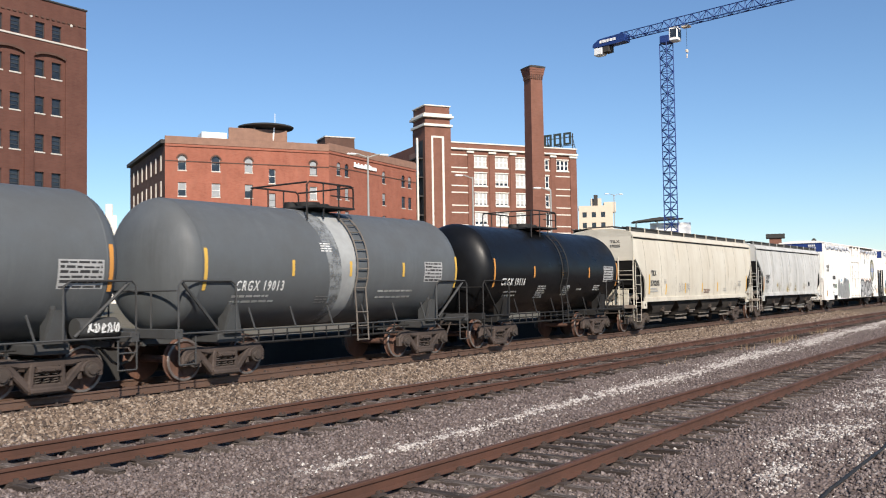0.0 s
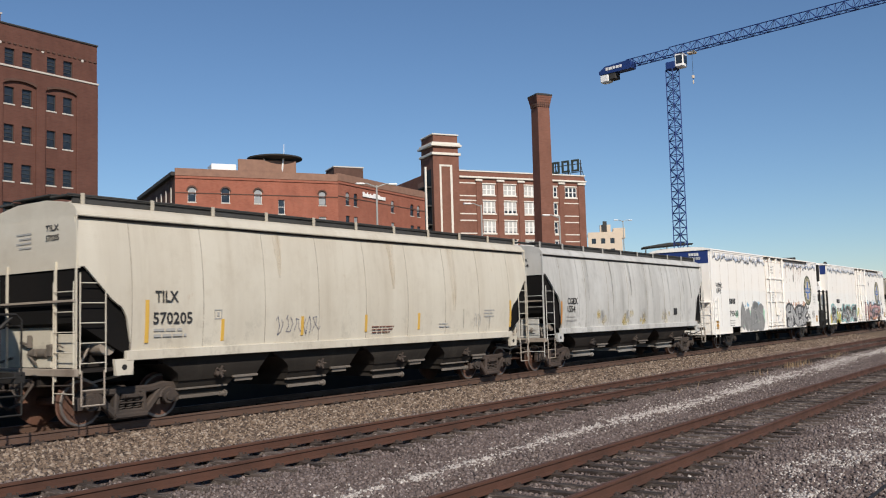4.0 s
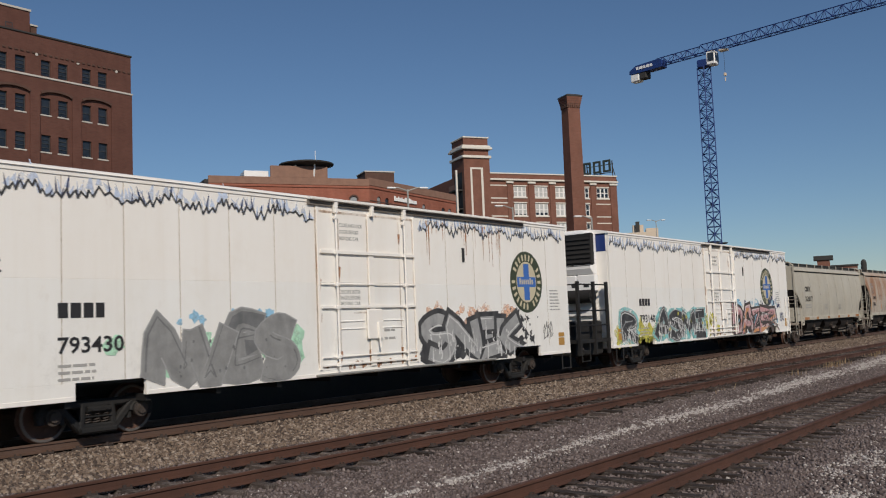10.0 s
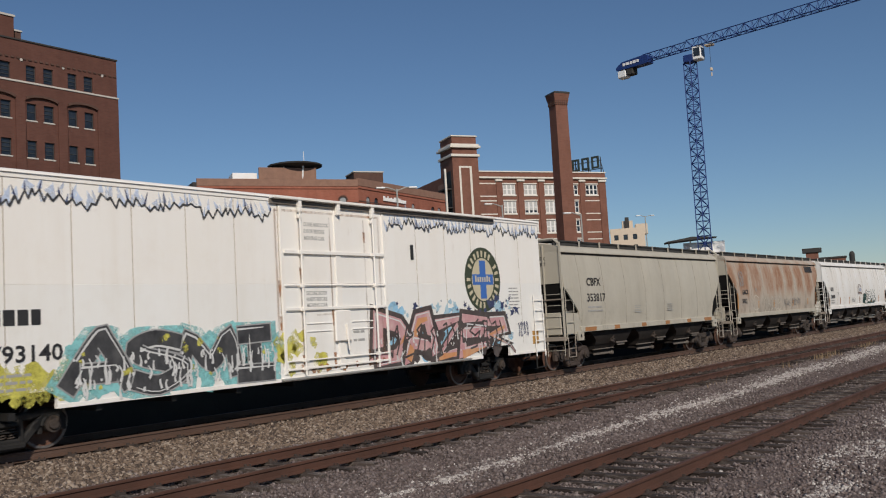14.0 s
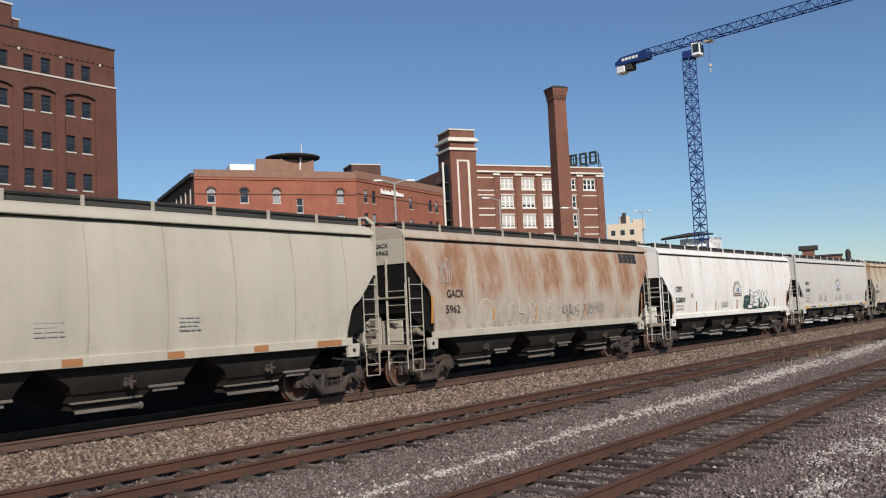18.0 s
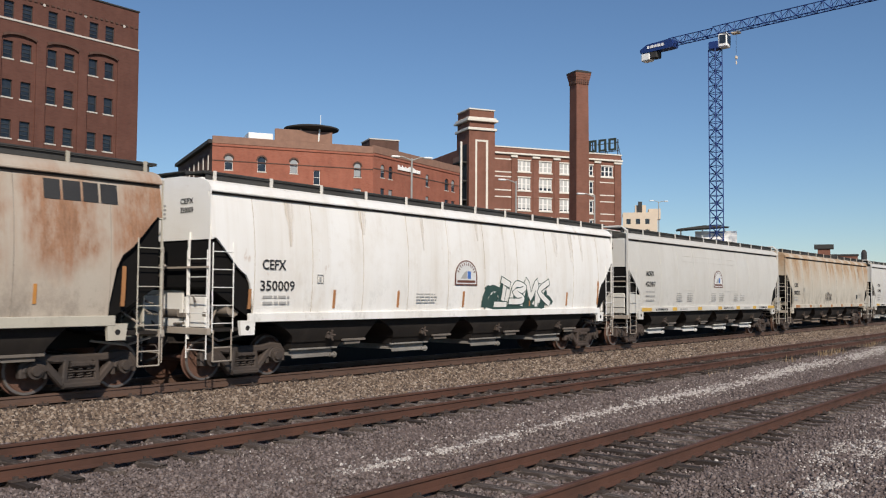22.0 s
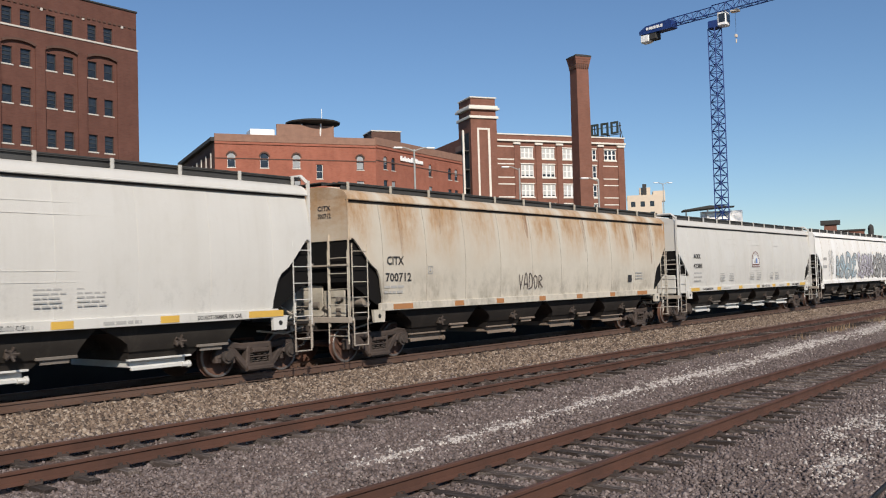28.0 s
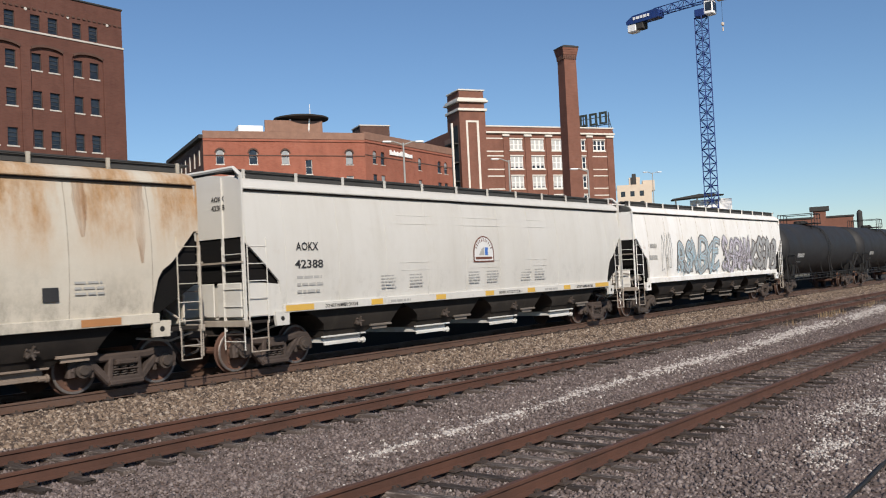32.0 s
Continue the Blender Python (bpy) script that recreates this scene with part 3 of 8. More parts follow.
def wheel_geo():
    g = G()
    for s in (-1, 1):
        prof = [(0.10, 0.66), (0.457, 0.66), (0.485, 0.675), (0.485, 0.695), (0.457, 0.705), (0.45, 0.80), (0.39, 0.80), (0.37, 0.765), (0.18, 0.745), (0.15, 0.80), (0.09, 0.80)]
        rings = [[(r * math.cos(2 * math.pi * k / 28), s * y, r * math.sin(2 * math.pi * k / 28)) for k in range(28)] for r, y in prof]
        g.loft(rings[::-1] if s > 0 else rings, caps=True)
        for k in range(4):
            a = math.pi / 2 * k
            g.cyl((0.27 * math.cos(a), s * 0.765, 0.27 * math.sin(a)), (0.27 * math.cos(a), s * 0.775, 0.27 * math.sin(a)), 0.05, 8)
    g.cyl((0, -1.0, 0), (0, 1.0, 0), 0.085, 10)
    return g


def bearing_geo(s):
    g = G()
    if s:
        g.cyl((0, s * 0.92, 0), (0, s * 1.13, 0), 0.15, 16)
        g.cyl((0, s * 1.13, 0), (0, s * 1.175, 0), 0.105, 14, 0.09)
        for k in range(3):
            a = 2.1 * k
            g.cyl((0.05 * math.cos(a), s * 1.16, 0.05 * math.sin(a)), (0.05 * math.cos(a), s * 1.18, 0.05 * math.sin(a)), 0.018, 6)
    return g


def rim_geo(s):
    ring = lambda r, y: [(r * math.cos(2 * math.pi * k / 32), s * y, r * math.sin(2 * math.pi * k / 32)) for k in range(32)]
    rings = [ring(0.40, 0.799), ring(0.405, 0.808), ring(0.445, 0.808), ring(0.457, 0.795)]
    return G().loft(rings[::-1] if s > 0 else rings, caps=False)


def beam(g, pts, t, y0, y1, c=0.025):
    """A chamfered bar of thickness t, bent along points in x and z."""
    n, rings = len(pts), []
    for i, (x, z) in enumerate(pts):
        ax, az = pts[max(i - 1, 0)]
        bx, bz = pts[min(i + 1, n - 1)]
        l0, l1 = math.hypot(x - ax, z - az) or 1, math.hypot(bx - x, bz - z) or 1
        dx, dz = (x - ax) / l0 + (bx - x) / l1, (z - az) / l0 + (bz - z) / l1
        l = math.hypot(dx, dz)
        k = t / 2 * min(1.5, 2 / l if 0 < i < n - 1 else 1)
        nx, nz = -dz / l * k, dx / l * k
        f = 1 - 2 * c / t
        rings.append([(x + nx * a, y, z + nz * a) for a, y in ((f, y0), (1, y0 + c), (1, y1 - c), (f, y1), (-f, y1), (-1, y1 - c), (-1, y0 + c), (-f, y0))])
    return g.loft(rings)


def side_frame_geo(s):
    """One cast side frame: a bow that curls over both bearings, a spring basket and two columns."""
    g = G()
    y0, y1 = sorted((s * 0.92, s * 1.09))
    top = [(-1.09, 0.34), (-1.10, 0.54), (-1.0, 0.66), (-0.76, 0.69), (-0.50, 0.635), (0.50, 0.635), (0.76, 0.69), (1.0, 0.66), (1.10, 0.54), (1.09, 0.34)]
    beam(g, top, 0.15, y0, y1, 0.035)
    beam(g, [(-0.78, 0.64), (-0.60, 0.46), (-0.36, 0.20), (0.36, 0.20), (0.60, 0.46), (0.78, 0.64)], 0.15, y0, y1, 0.03)
    for x in (-1, 1):
        beam(g, [(x * 0.68, 0.30), (x * 0.68, 0.60)], 0.09, y0 + 0.03, y1 - 0.03, 0.02)
        beam(g, [(x * 0.33, 0.20), (x * 0.29, 0.64)], 0.11, y0 - 0.012, y1 + 0.012, 0.025)
        # adapter crown over the bearing
        beam(g, [(x * 0.889 + 0.19 * math.cos(a), 0.44 + 0.17 * math.sin(a)) for a in [math.pi * k / 8 for k in range(9)]], 0.075, y0 - 0.02, y1 + 0.02, 0.02)
    beam(g, [(-0.36, 0.15), (0.36, 0.15)], 0.11, y0 - 0.05, y1 + 0.05, 0.03)
    beam(g, [(-0.27, 0.40), (0.27, 0.40)], 0.03, y0 - 0.02, y1 + 0.02, 0.008)
    # the bolster's end between the columns
    beam(g, [(-0.23, 0.53), (0.23, 0.53)], 0.09, y0 - 0.06, y1 + 0.06, 0.02)
    for x in (-0.14, 0.14):
        g.cyl((x, s * 1.15, 0.53), (x, s * 1.165, 0.53), 0.025, 6)
    return g


def spring_geo(s, k):
    g = G()
    x = (k - 1) * 0.18
    if s:
        pts = [(x + 0.065 * math.cos(a), s * 1.02 + 0.065 * math.sin(a), 0.27 + 0.19 * a / (2 * math.pi * 4)) for a in [i * math.pi / 4 for i in range(33)]]
        g.tube(pts, 0.016, 5)
    return g


def bolster_geo():
    g = G().box(-0.22, 0.22, -1.10, 1.10, 0.46, 0.60, 0.02)
    g.box(-0.16, 0.16, -0.7, 0.7, 0.40, 0.72, 0.02)
    for s in (-1, 1):
        g.box(-0.62, -0.50, s * 0.55 - 0.2, s * 0.55 + 0.2, 0.33, 0.50)
        g.box(0.50, 0.62, s * 0.55 - 0.2, s * 0.55 + 0.2, 0.33, 0.50)
    g.cyl((-0.5, -0.75, 0.42), (-0.5, 0.75, 0.42), 0.035, 6)
    g.cyl((0.5, -0.75, 0.42), (0.5, 0.75, 0.42), 0.035, 6)
    return g


def add_truck(car, x, material):
    key = material.name
    b = part("truck_bolster", shared("bolster" + key, bolster_geo, "truck_bolster", material), material, car)
    b.location = (x, 0, 0)
    for s in (-1, 1):
        f = part("side_frame", shared("sideframe%d" % s + key, lambda: side_frame_geo(s), "side_frame", material, 35), material, car)
        f.location = (x, 0, 0)
        for k in range(3):
            part("spring", shared("spring%d%d" % (s, k), lambda: spring_geo(s, k), "spring", M["steel_dark"], 60), M["steel_dark"], f)
    for a in (-0.889, 0.889):
        w = part("wheelset", shared("wheel", wheel_geo, "wheelset", M["wheel"], 35), M["wheel"], car, "rusty steel wheels on an axle")
        w.location = (x + a, 0, 0.457)
        for s in (-1, 1):
            part("bearing", shared("bearing%d" % s, lambda: bearing_geo(s), "bearing", M["steel_dark"], 35), M["steel_dark"], w)
            part("rim", shared("rim%d" % s, lambda: rim_geo(s), "rim", M["rim"], 35), M["rim"], w)
        WHEELS.append((w, x + a))


def coupler(car, x, way):
    g = G().box(min(x, x - way * 0.9), max(x, x - way * 0.9), -0.09, 0.09, 0.78, 0.94, 0.02)
    g.box(x - 0.12, x + 0.12, -0.16, 0.14, 0.72, 0.99, 0.04)
    g.tube([(x - way * 0.5, -0.25, 0.85), (x - way * 0.2, -0.3, 0.5), (x + way * 0.02, -0.22, 0.42)], 0.03, 6)
    g.tube([(x - way * 0.6, -0.2, 0.8), (x - way * 0.6, -1.4, 0.84), (x - way * 0.55, -1.48, 0.70)], 0.018, 5)
    part("coupler", g, M["steel_dark"], car, "rusty knuckle coupler with air hose")


def ladder_geo(x0, x1, y, z0, z1, n, r=0.011, axis="x"):
    g = G()
    P = (lambda x, z: (x, y, z)) if axis == "x" else (lambda x, z: (y, x, z))
    g.tube([P(x0, z0), P(x0, z1)], r * 1.2, 6)
    g.tube([P(x1, z0), P(x1, z1)], r * 1.2, 6)
    for k in range(n):
        z = z0 + (z1 - z0) * (k + 0.5) / n
        g.tube([P(x0, z), P(x1, z)], r, 6)
    return g


def lettering(car, body, x, z, size, material, y=-1.6, width=None, name="lettering", centre=False, along="x", spacing=1.0):
    """Painted letters on a side (y) or, along y, on an end (then y is its x)."""
    cu = bpy.data.curves.new(name, "FONT")
    cu.body, cu.size, cu.extrude = body, size, 0.0015
    cu.resolution_u = 2
    cu.space_character = spacing
    cu.offset = 0.018 * size
    cu.align_x = "CENTER" if centre else "LEFT"
    tmp = bpy.data.objects.new(name, cu)
    me = bpy.data.meshes.new_from_object(tmp)
    bpy.data.objects.remove(tmp)
    me.materials.clear()
    me.materials.append(material)
    ob = new(name, me)
    ob.parent = car
    sx = 1.0
    if width:
        w = max(v.co.x for v in me.vertices) - min(v.co.x for v in me.vertices)
        sx = width / w
    me.transform(Matrix.Diagonal((sx, 1, 1, 1)))
    ob.matrix_basis = pose(x, y, z, 90, 0, 0) if along == "x" else pose(y, x, z, 90, 0, -90)
    return ob


def bars(car, x, z, w, lines, material, y=-1.6, pitch=0.075, thick=0.035, seed=0, name="small_print"):
    """Writing too small to read: plain bars."""
    rng = random.Random(seed)
    g = G()
    for k in range(lines):
        a = x
        end = x + w * rng.uniform(0.75, 1.0)
        while a < end:
            b = min(end, a + rng.uniform(0.08, 0.28))
            g.box(a, b, y - 0.002, y + 0.002, z - k * pitch, z - k * pitch + thick)
            a = b + 0.035
    return part(name, g, material, car)


def tape(car, x, z0, z1, material, y=-1.6, w=0.1):
    Y = y if callable(y) else (lambda z: y)
    zs = [z0 + (z1 - z0) * k / 4 for k in range(5)]
    part("reflector_strip", G().loft([[(x - w / 2, Y(z) - 0.003, z), (x + w / 2, Y(z) - 0.003, z), (x + w / 2, Y(z) + 0.01, z), (x - w / 2, Y(z) + 0.01, z)] for z in zs]), material, car)


def hopper(name, label, x0, x1, paint, cut="arc", bays=3, sheets=9, dark=None, frame_paint=None, gates=None, opening=2.96, truck=0.12, bay_paint=None):
    """A covered hopper car; its own x runs along the train, z from the rail."""
    L = x1 - x0
    hb = L / 2 - 0.6
    car = thing(name, label, "freight car", pose((x0 + x1) / 2, TRAIN_Y, RAIL_TOP), "cars of the train")
    TRAIN.append((car, (x0 + x1) / 2))
    fp = frame_paint or paint
    TOP, SILL, SB = 3.95, 1.43, 1.24
    rng = random.Random(int(x0 * 7))

    def low(x):
        d = hb - abs(x)
        if cut == "arc" or x > 0:
            knee = opening - 0.68
            if d < 0.12:
                return opening
            if d < 0.74:
                return opening - (d - 0.12) * 1.097
            if d < 1.12:
                return SILL + (knee - SILL) * math.sqrt(max(0, 1 - ((d - 0.74) / 0.38) ** 2))
            return SILL
        if d < 1.0:
            return 2.80 - 0.95 * d
        return SILL

    def bulge(z):
        return 1.445 + 0.16 * (1 - ((z - 2.4) / 1.55) ** 2)

    edges = [-hb, -hb + 1.12] + [-hb + 1.12 + (2 * hb - 2.24) * k / (sheets - 2) for k in range(1, sheets - 2)] + [hb - 1.12, hb]
    for s in (-1, 1):
        for a, b in zip(edges[:-1], edges[1:]):
            end = a == edges[0] or b == edges[-1]
            cols = [a + 0.006 + (b - a - 0.012) * k / (10 if end else 6) for k in range((10 if end else 6) + 1)]
            g = G()
            rings = []
            dent = rng.uniform(-0.006, 0.013)
            for x in cols:
                lo = low(x)
                zs = [lo + (TOP - lo) * k / 5 for k in range(6)]
                q = dent * math.cos(math.pi * (x - (a + b) / 2) / (b - a))
                rings.append([(x, s * (bulge(z) + q), z) for z in zs] + [(x, s * (bulge(z) - 0.05), z) for z in zs[::-1]])
            g.loft(rings if s < 0 else rings[::-1])
            part("side_sheet", g, paint, car, smooth=30)
        g = G()
        for x in edges[1:-1]:
            zs = [low(x) + 0.02 + (TOP - low(x)) * k / 6 for k in range(7)]
            g.loft([[(x - 0.008, s * (bulge(z) - 0.02), z), (x + 0.008, s * (bulge(z) - 0.02), z), (x + 0.006, s * (bulge(z) + 0.004), z), (x - 0.006, s * (bulge(z) + 0.004), z)] for z in zs])
        part("weld_seams", g, M["seam_tan"] if paint == M["white"] else M["seam"] if paint != M["pale"] else paint, car, kind="stuff")
        part("side_sill", G().box(-hb + 1.0, hb - 1.0, s * 1.56 - 0.05, s * 1.56 + 0.05, SB, SILL, 0.01), fp, car)
        g = G().box(-hb, hb, s * 1.485 - 0.05, s * 1.485 + 0.05, TOP + 0.01, TOP + 0.06, 0.012)
        part("top_chord", g, paint, car)
        # dark strip draws the shadow under the roof's overhang
        part("chord_gap", G().box(-hb + 0.05, hb - 0.05, s * 1.455 - 0.03, s * 1.455 + 0.03, TOP - 0.035, TOP + 0.012), M["hopper_bay"], car)
    # roof
    eave = [(-1.525, TOP + 0.04), (-1.50, TOP + 0.11), (-1.44, 4.14), (-1.33, 4.20), (-1.15, 4.25), (-0.9, 4.29), (-0.5, 4.34)]
    sec = eave + [(-y, z) for y, z in eave[::-1]] + [(1.4, TOP), (-1.4, TOP)]
    part("roof", G().loft([[(x, y, z) for y, z in sec] for x in (-hb, hb)]), paint, car, smooth=35)
    k = -hb + 0.6
    while k < hb - 0.9:
        part("hatch_cover", shared("hatch" + paint.name, lambda: G().box(0, 0.75, -0.40, 0.40, 4.34, 4.40, 0.02), "hatch_cover", paint), paint, car).location = (k, 0, 0)
        k += 0.95
    for s in (-1, 1):
        g = G().box(-hb - 0.04, hb + 0.04, s * 0.98 - 0.28, s * 0.98 + 0.28, 4.36, 4.385)
        for yy in (-0.28, -0.1, 0.1, 0.28):
            g.box(-hb - 0.04, hb + 0.04, s * 0.98 + yy - 0.012, s * 0.98 + yy + 0.012, 4.385, 4.41)
        part("running_board", g, M["grating"], car, "dark steel roof walkway")
        part("board_bearer", G().box(-hb + 0.1, hb - 0.1, s * 1.2 - 0.02, s * 1.2 + 0.02, 4.24, 4.357), M["grating"], car)
        part("running_board", G().box(*sorted((s * (hb - 0.42), s * (hb + 0.02))), -0.68, 0.68, 4.425, 4.45), M["grating"], car, "dark steel walkway across the roof end")
        n = int(2 * hb / 1.55)
        for i in range(n + 1):
            x = -hb + 0.25 + (2 * hb - 0.5) * i / n
            part("walkway_bracket", shared("bracket%d" % s + fp.name, lambda: G().prism([(0, 0), (0.07, 0), (0.07, 0.30), (0, 0.30)], s * 1.30 - 0.015, s * 1.30 + 0.015).moved(Matrix.Shear("XY", 4, (0, 0))), "walkway_bracket", fp), fp, car).location = (x - 0.03, 0, 4.12)
    # ends
    for e in (-1, 1):
        w = lambda x: (x * e)
        X = lambda a, b: (min(a * e, b * e), max(a * e, b * e))
        zs = [opening - 0.03 + (TOP - opening + 0.05) * k / 5 for k in range(6)]
        prof = [(-bulge(z) + 0.01, z) for z in zs] + [(bulge(z) - 0.01, z) for z in zs[::-1]]
        g = G().loft([[(x, y, z) for y, z in prof] for x in X(hb - 0.05, hb + 0.004)])
        prof = eave + [(-y, z) for y, z in eave[::-1]]
        g.loft([[(x, y, z) for y, z in prof] for x in X(hb - 0.05, hb)])
        part("end_sheet", g, fp, car)
        g = G()
        q = [(x * e, z) for x, z in [(hb - 0.03, opening), (hb - 0.02, 1.98), (hb - 1.15, 1.30), (hb - 2.4, 1.30), (hb - 1.2, opening - 0.46), (hb - 0.4, opening)]]
        g.prism(q if e > 0 else q[::-1], -1.48, 1.48)
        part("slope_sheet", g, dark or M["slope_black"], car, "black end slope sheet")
        # posts, rails and steps
        for y in (-0.86, 0.86):
            part("end_post", G().box(*X(hb + 0.005, hb + 0.045), y - 0.02, y + 0.02, 0.9, opening + 0.12 if cut == "arc" else TOP + 0.3), fp, car)
        for y in (-1.52, 1.52):
            w2 = 0.02 if cut == "arc" else 0.038
            part("corner_post", G().box(*X(hb, hb + 1.2 * w2), y - w2, y + w2, 1.1, TOP + (0.1 if cut == "arc" else 0.36)), fp, car)
        part("end_grab_rail", G().box(*X(hb + 0.05, hb + 0.10), -1.56, 1.56, 2.37, 2.41), M["fitting"], car)
        if cut != "arc":
            part("roof_grab_rail", G().tube([((hb + 0.02) * e, -1.52, TOP + 0.3), ((hb + 0.02) * e, -1.3, TOP + 0.48), ((hb + 0.02) * e, 1.3, TOP + 0.48), ((hb + 0.02) * e, 1.52, TOP + 0.3)], 0.045, 6), fp, car)
        g = ladder_geo((hb - 0.55) * e, (hb - 0.02) * e, -1.6, 1.05, 2.9, 5)
        part("ladder", g, fp, car)
        part("ladder", ladder_geo(-1.52, -0.86, (hb + 0.06) * e, 0.5, 2.75, 6, axis="y"), M["fitting"] if e > 0 else fp, car)
        g = G()
        for x in (hb - 0.52, hb - 0.05):
            g.tube([(x * e, -1.6, 1.1), (x * e, -1.6, 0.46)], 0.017, 6)
        for z in (0.46, 0.74):
            g.tube([((hb - 0.52) * e, -1.6, z), ((hb - 0.05) * e, -1.6, z)], 0.017, 6)
        part("stirrup_step", g, M["fitting"], car)
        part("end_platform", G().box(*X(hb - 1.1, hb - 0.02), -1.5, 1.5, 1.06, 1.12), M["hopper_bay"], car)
        part("end_beam", G().box(*X(hb - 0.02, hb + 0.08), -1.58, 1.58, 1.0, 1.14, 0.01), M["fitting"], car)
        g = G().prism([(x * e, z) for x, z in ([(hb - 0.78, 0.97), (hb - 1.14, 0.97), (hb - 1.16, 1.28), (hb - 0.74, 1.28)] if e > 0 else [(hb - 0.74, 1.28), (hb - 1.16, 1.28), (hb - 1.14, 0.97), (hb - 0.78, 0.97)])], -1.60, -1.52)
        pad = part("jacking_pad", g, fp, car)
        # black disc on the solid pad draws the dark of its hole
        part("lift_hole", G().cyl(((hb - 0.95) * e, -1.604, 1.12), ((hb - 0.95) * e, -1.598, 1.12), 0.055, 14), M["black"], pad)
        # panel walls, brake gear and reservoir under the slope
        for ya, yb, zt in ((-1.22, -0.50, 1.78), (-0.46, 1.40, 1.96)):
            part("shear_plate", G().box(*X(hb - 0.17, hb - 0.13), ya, yb, 1.14, zt, 0.01), fp, car)
        g = G()
        for k in range(9 if cut == "arc" else 4):
            ya, za = rng.uniform(-1.35, 1.0), rng.uniform(1.16, 1.6)
            xa = hb - rng.uniform(0.0, 0.28)
            g.box(*X(xa - rng.uniform(0.04, 0.16), xa), ya, ya + rng.uniform(0.05, 0.22), za, za + rng.uniform(0.05, 0.25), 0.01)
        for k in range(6 if cut == "arc" else 3):
            ya, za = rng.uniform(-1.4, 0.8), rng.uniform(1.1, 1.7)
            g.tube([((hb - 0.05) * e, ya, za), ((hb - rng.uniform(0.0, 0.2)) * e, ya + rng.uniform(0.15, 0.5), za + rng.uniform(-0.25, 0.25)), ((hb - 0.28) * e, ya + rng.uniform(0.2, 0.7), za - 0.1)], rng.uniform(0.015, 0.03), 5)
        part("brake_gear", g, M["gate_dull"], car, "grimy brake valves and piping", kind="stuff")
        for y in (-0.9, 0.2, 0.9):
            part("web_plate", G().box(*X(hb - 1.19, hb - 0.5), y - 0.03, y + 0.03, 1.14, 1.45), M["hopper_bay"], car)
        if cut != "arc" and e < 0:
            q = [(x * e, z) for x, z in [(hb - 0.08, 1.2), (hb - 0.98, 1.2), (hb - 0.98, 1.88), (hb - 0.08, 1.96)]]
            part("corner_panel", G().prism(q if e < 0 else q[::-1], -1.56, -1.50), fp, car)
            part("corner_panel", G().box(*X(hb + 0.0, hb + 0.04), -1.42, -0.62, 1.2, 1.95, 0.02), fp, car)
            part("corner_panel", G().box(*X(hb + 0.0, hb + 0.04), -0.5, 1.42, 1.2, 1.95, 0.02), fp, car)
        if e < 0 and cut == "arc":
            g = G().cyl(((hb - 0.75) * e, -1.35, 1.52), ((hb - 0.75) * e, -0.45, 1.52), 0.17, 14)
            part("air_reservoir", g, M["fitting"], car, smooth=40)
            part("brake_cylinder", G().cyl(((hb - 0.16) * e, -0.35, 1.42), ((hb - 0.16) * e, 0.25, 1.42), 0.10, 12), M["gate_dull"], car, smooth=40)
        g = G().tube([((hb - 0.2) * e, -1.3, 1.2), ((hb - 0.6) * e, -1.0, 1.55), ((hb - 1.0) * e, -0.8, 1.2)], 0.025, 6)
        g.tube([((hb - 0.1) * e, -1.4, 1.0), ((hb - 0.5) * e, -1.2, 0.85), ((hb - 1.2) * e, -1.1, 0.95)], 0.025, 6)
        part("brake_pipe", g, M["fitting"], car, smooth=50)
        coupler(car, L / 2 * e, e)
        add_truck(car, (L / 2 - 2.15 + truck) * e, M["truck_brown"] if rng.random() < 0.5 else M["steel_dark"])
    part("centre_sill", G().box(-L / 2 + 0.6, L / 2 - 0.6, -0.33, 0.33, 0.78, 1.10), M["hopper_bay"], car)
    # hopper bays with their outlet gates
    span = 2 * hb - 3.6
    gm = gates or M["gate_dull"]
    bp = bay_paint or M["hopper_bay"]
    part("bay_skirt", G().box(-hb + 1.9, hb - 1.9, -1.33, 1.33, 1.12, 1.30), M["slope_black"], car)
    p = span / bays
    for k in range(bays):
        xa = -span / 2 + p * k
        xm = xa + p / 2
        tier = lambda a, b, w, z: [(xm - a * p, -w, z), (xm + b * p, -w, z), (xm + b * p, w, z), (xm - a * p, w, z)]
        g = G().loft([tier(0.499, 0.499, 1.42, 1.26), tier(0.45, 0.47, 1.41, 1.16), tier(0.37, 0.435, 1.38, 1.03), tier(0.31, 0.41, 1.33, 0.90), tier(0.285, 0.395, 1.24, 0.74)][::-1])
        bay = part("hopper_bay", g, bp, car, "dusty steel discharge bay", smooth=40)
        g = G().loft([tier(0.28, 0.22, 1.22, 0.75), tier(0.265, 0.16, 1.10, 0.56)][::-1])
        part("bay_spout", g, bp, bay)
        part("bay_lip", G().box(xm + 0.17 * p, xm + 0.40 * p, -1.30, -1.24, 0.72, 0.775, 0.006).box(xm + 0.20 * p, xm + 0.36 * p, -1.25, -1.21, 0.64, 0.72), M["gate_tan"] if gates == M["gate_tan"] else M["gate_dull"], bay)
        part("bay_floor", G().box(xm - 0.25 * p, xm + 0.13 * p, -1.06, 1.06, 0.42, 0.565, 0.01), gm if gates else bp, bay)
        g = G().box(xm - 0.24 * p, xm + 0.10 * p, -1.10, -1.04, 0.36, 0.43, 0.008)
        g.cyl((xm + 0.10 * p, -1.08, 0.39), (xm + 0.14 * p, -1.08, 0.39), 0.05, 8)
        g.cyl((xm + 0.14 * p, -1.08, 0.39), (xm + 0.155 * p, -1.08, 0.39), 0.075, 8)
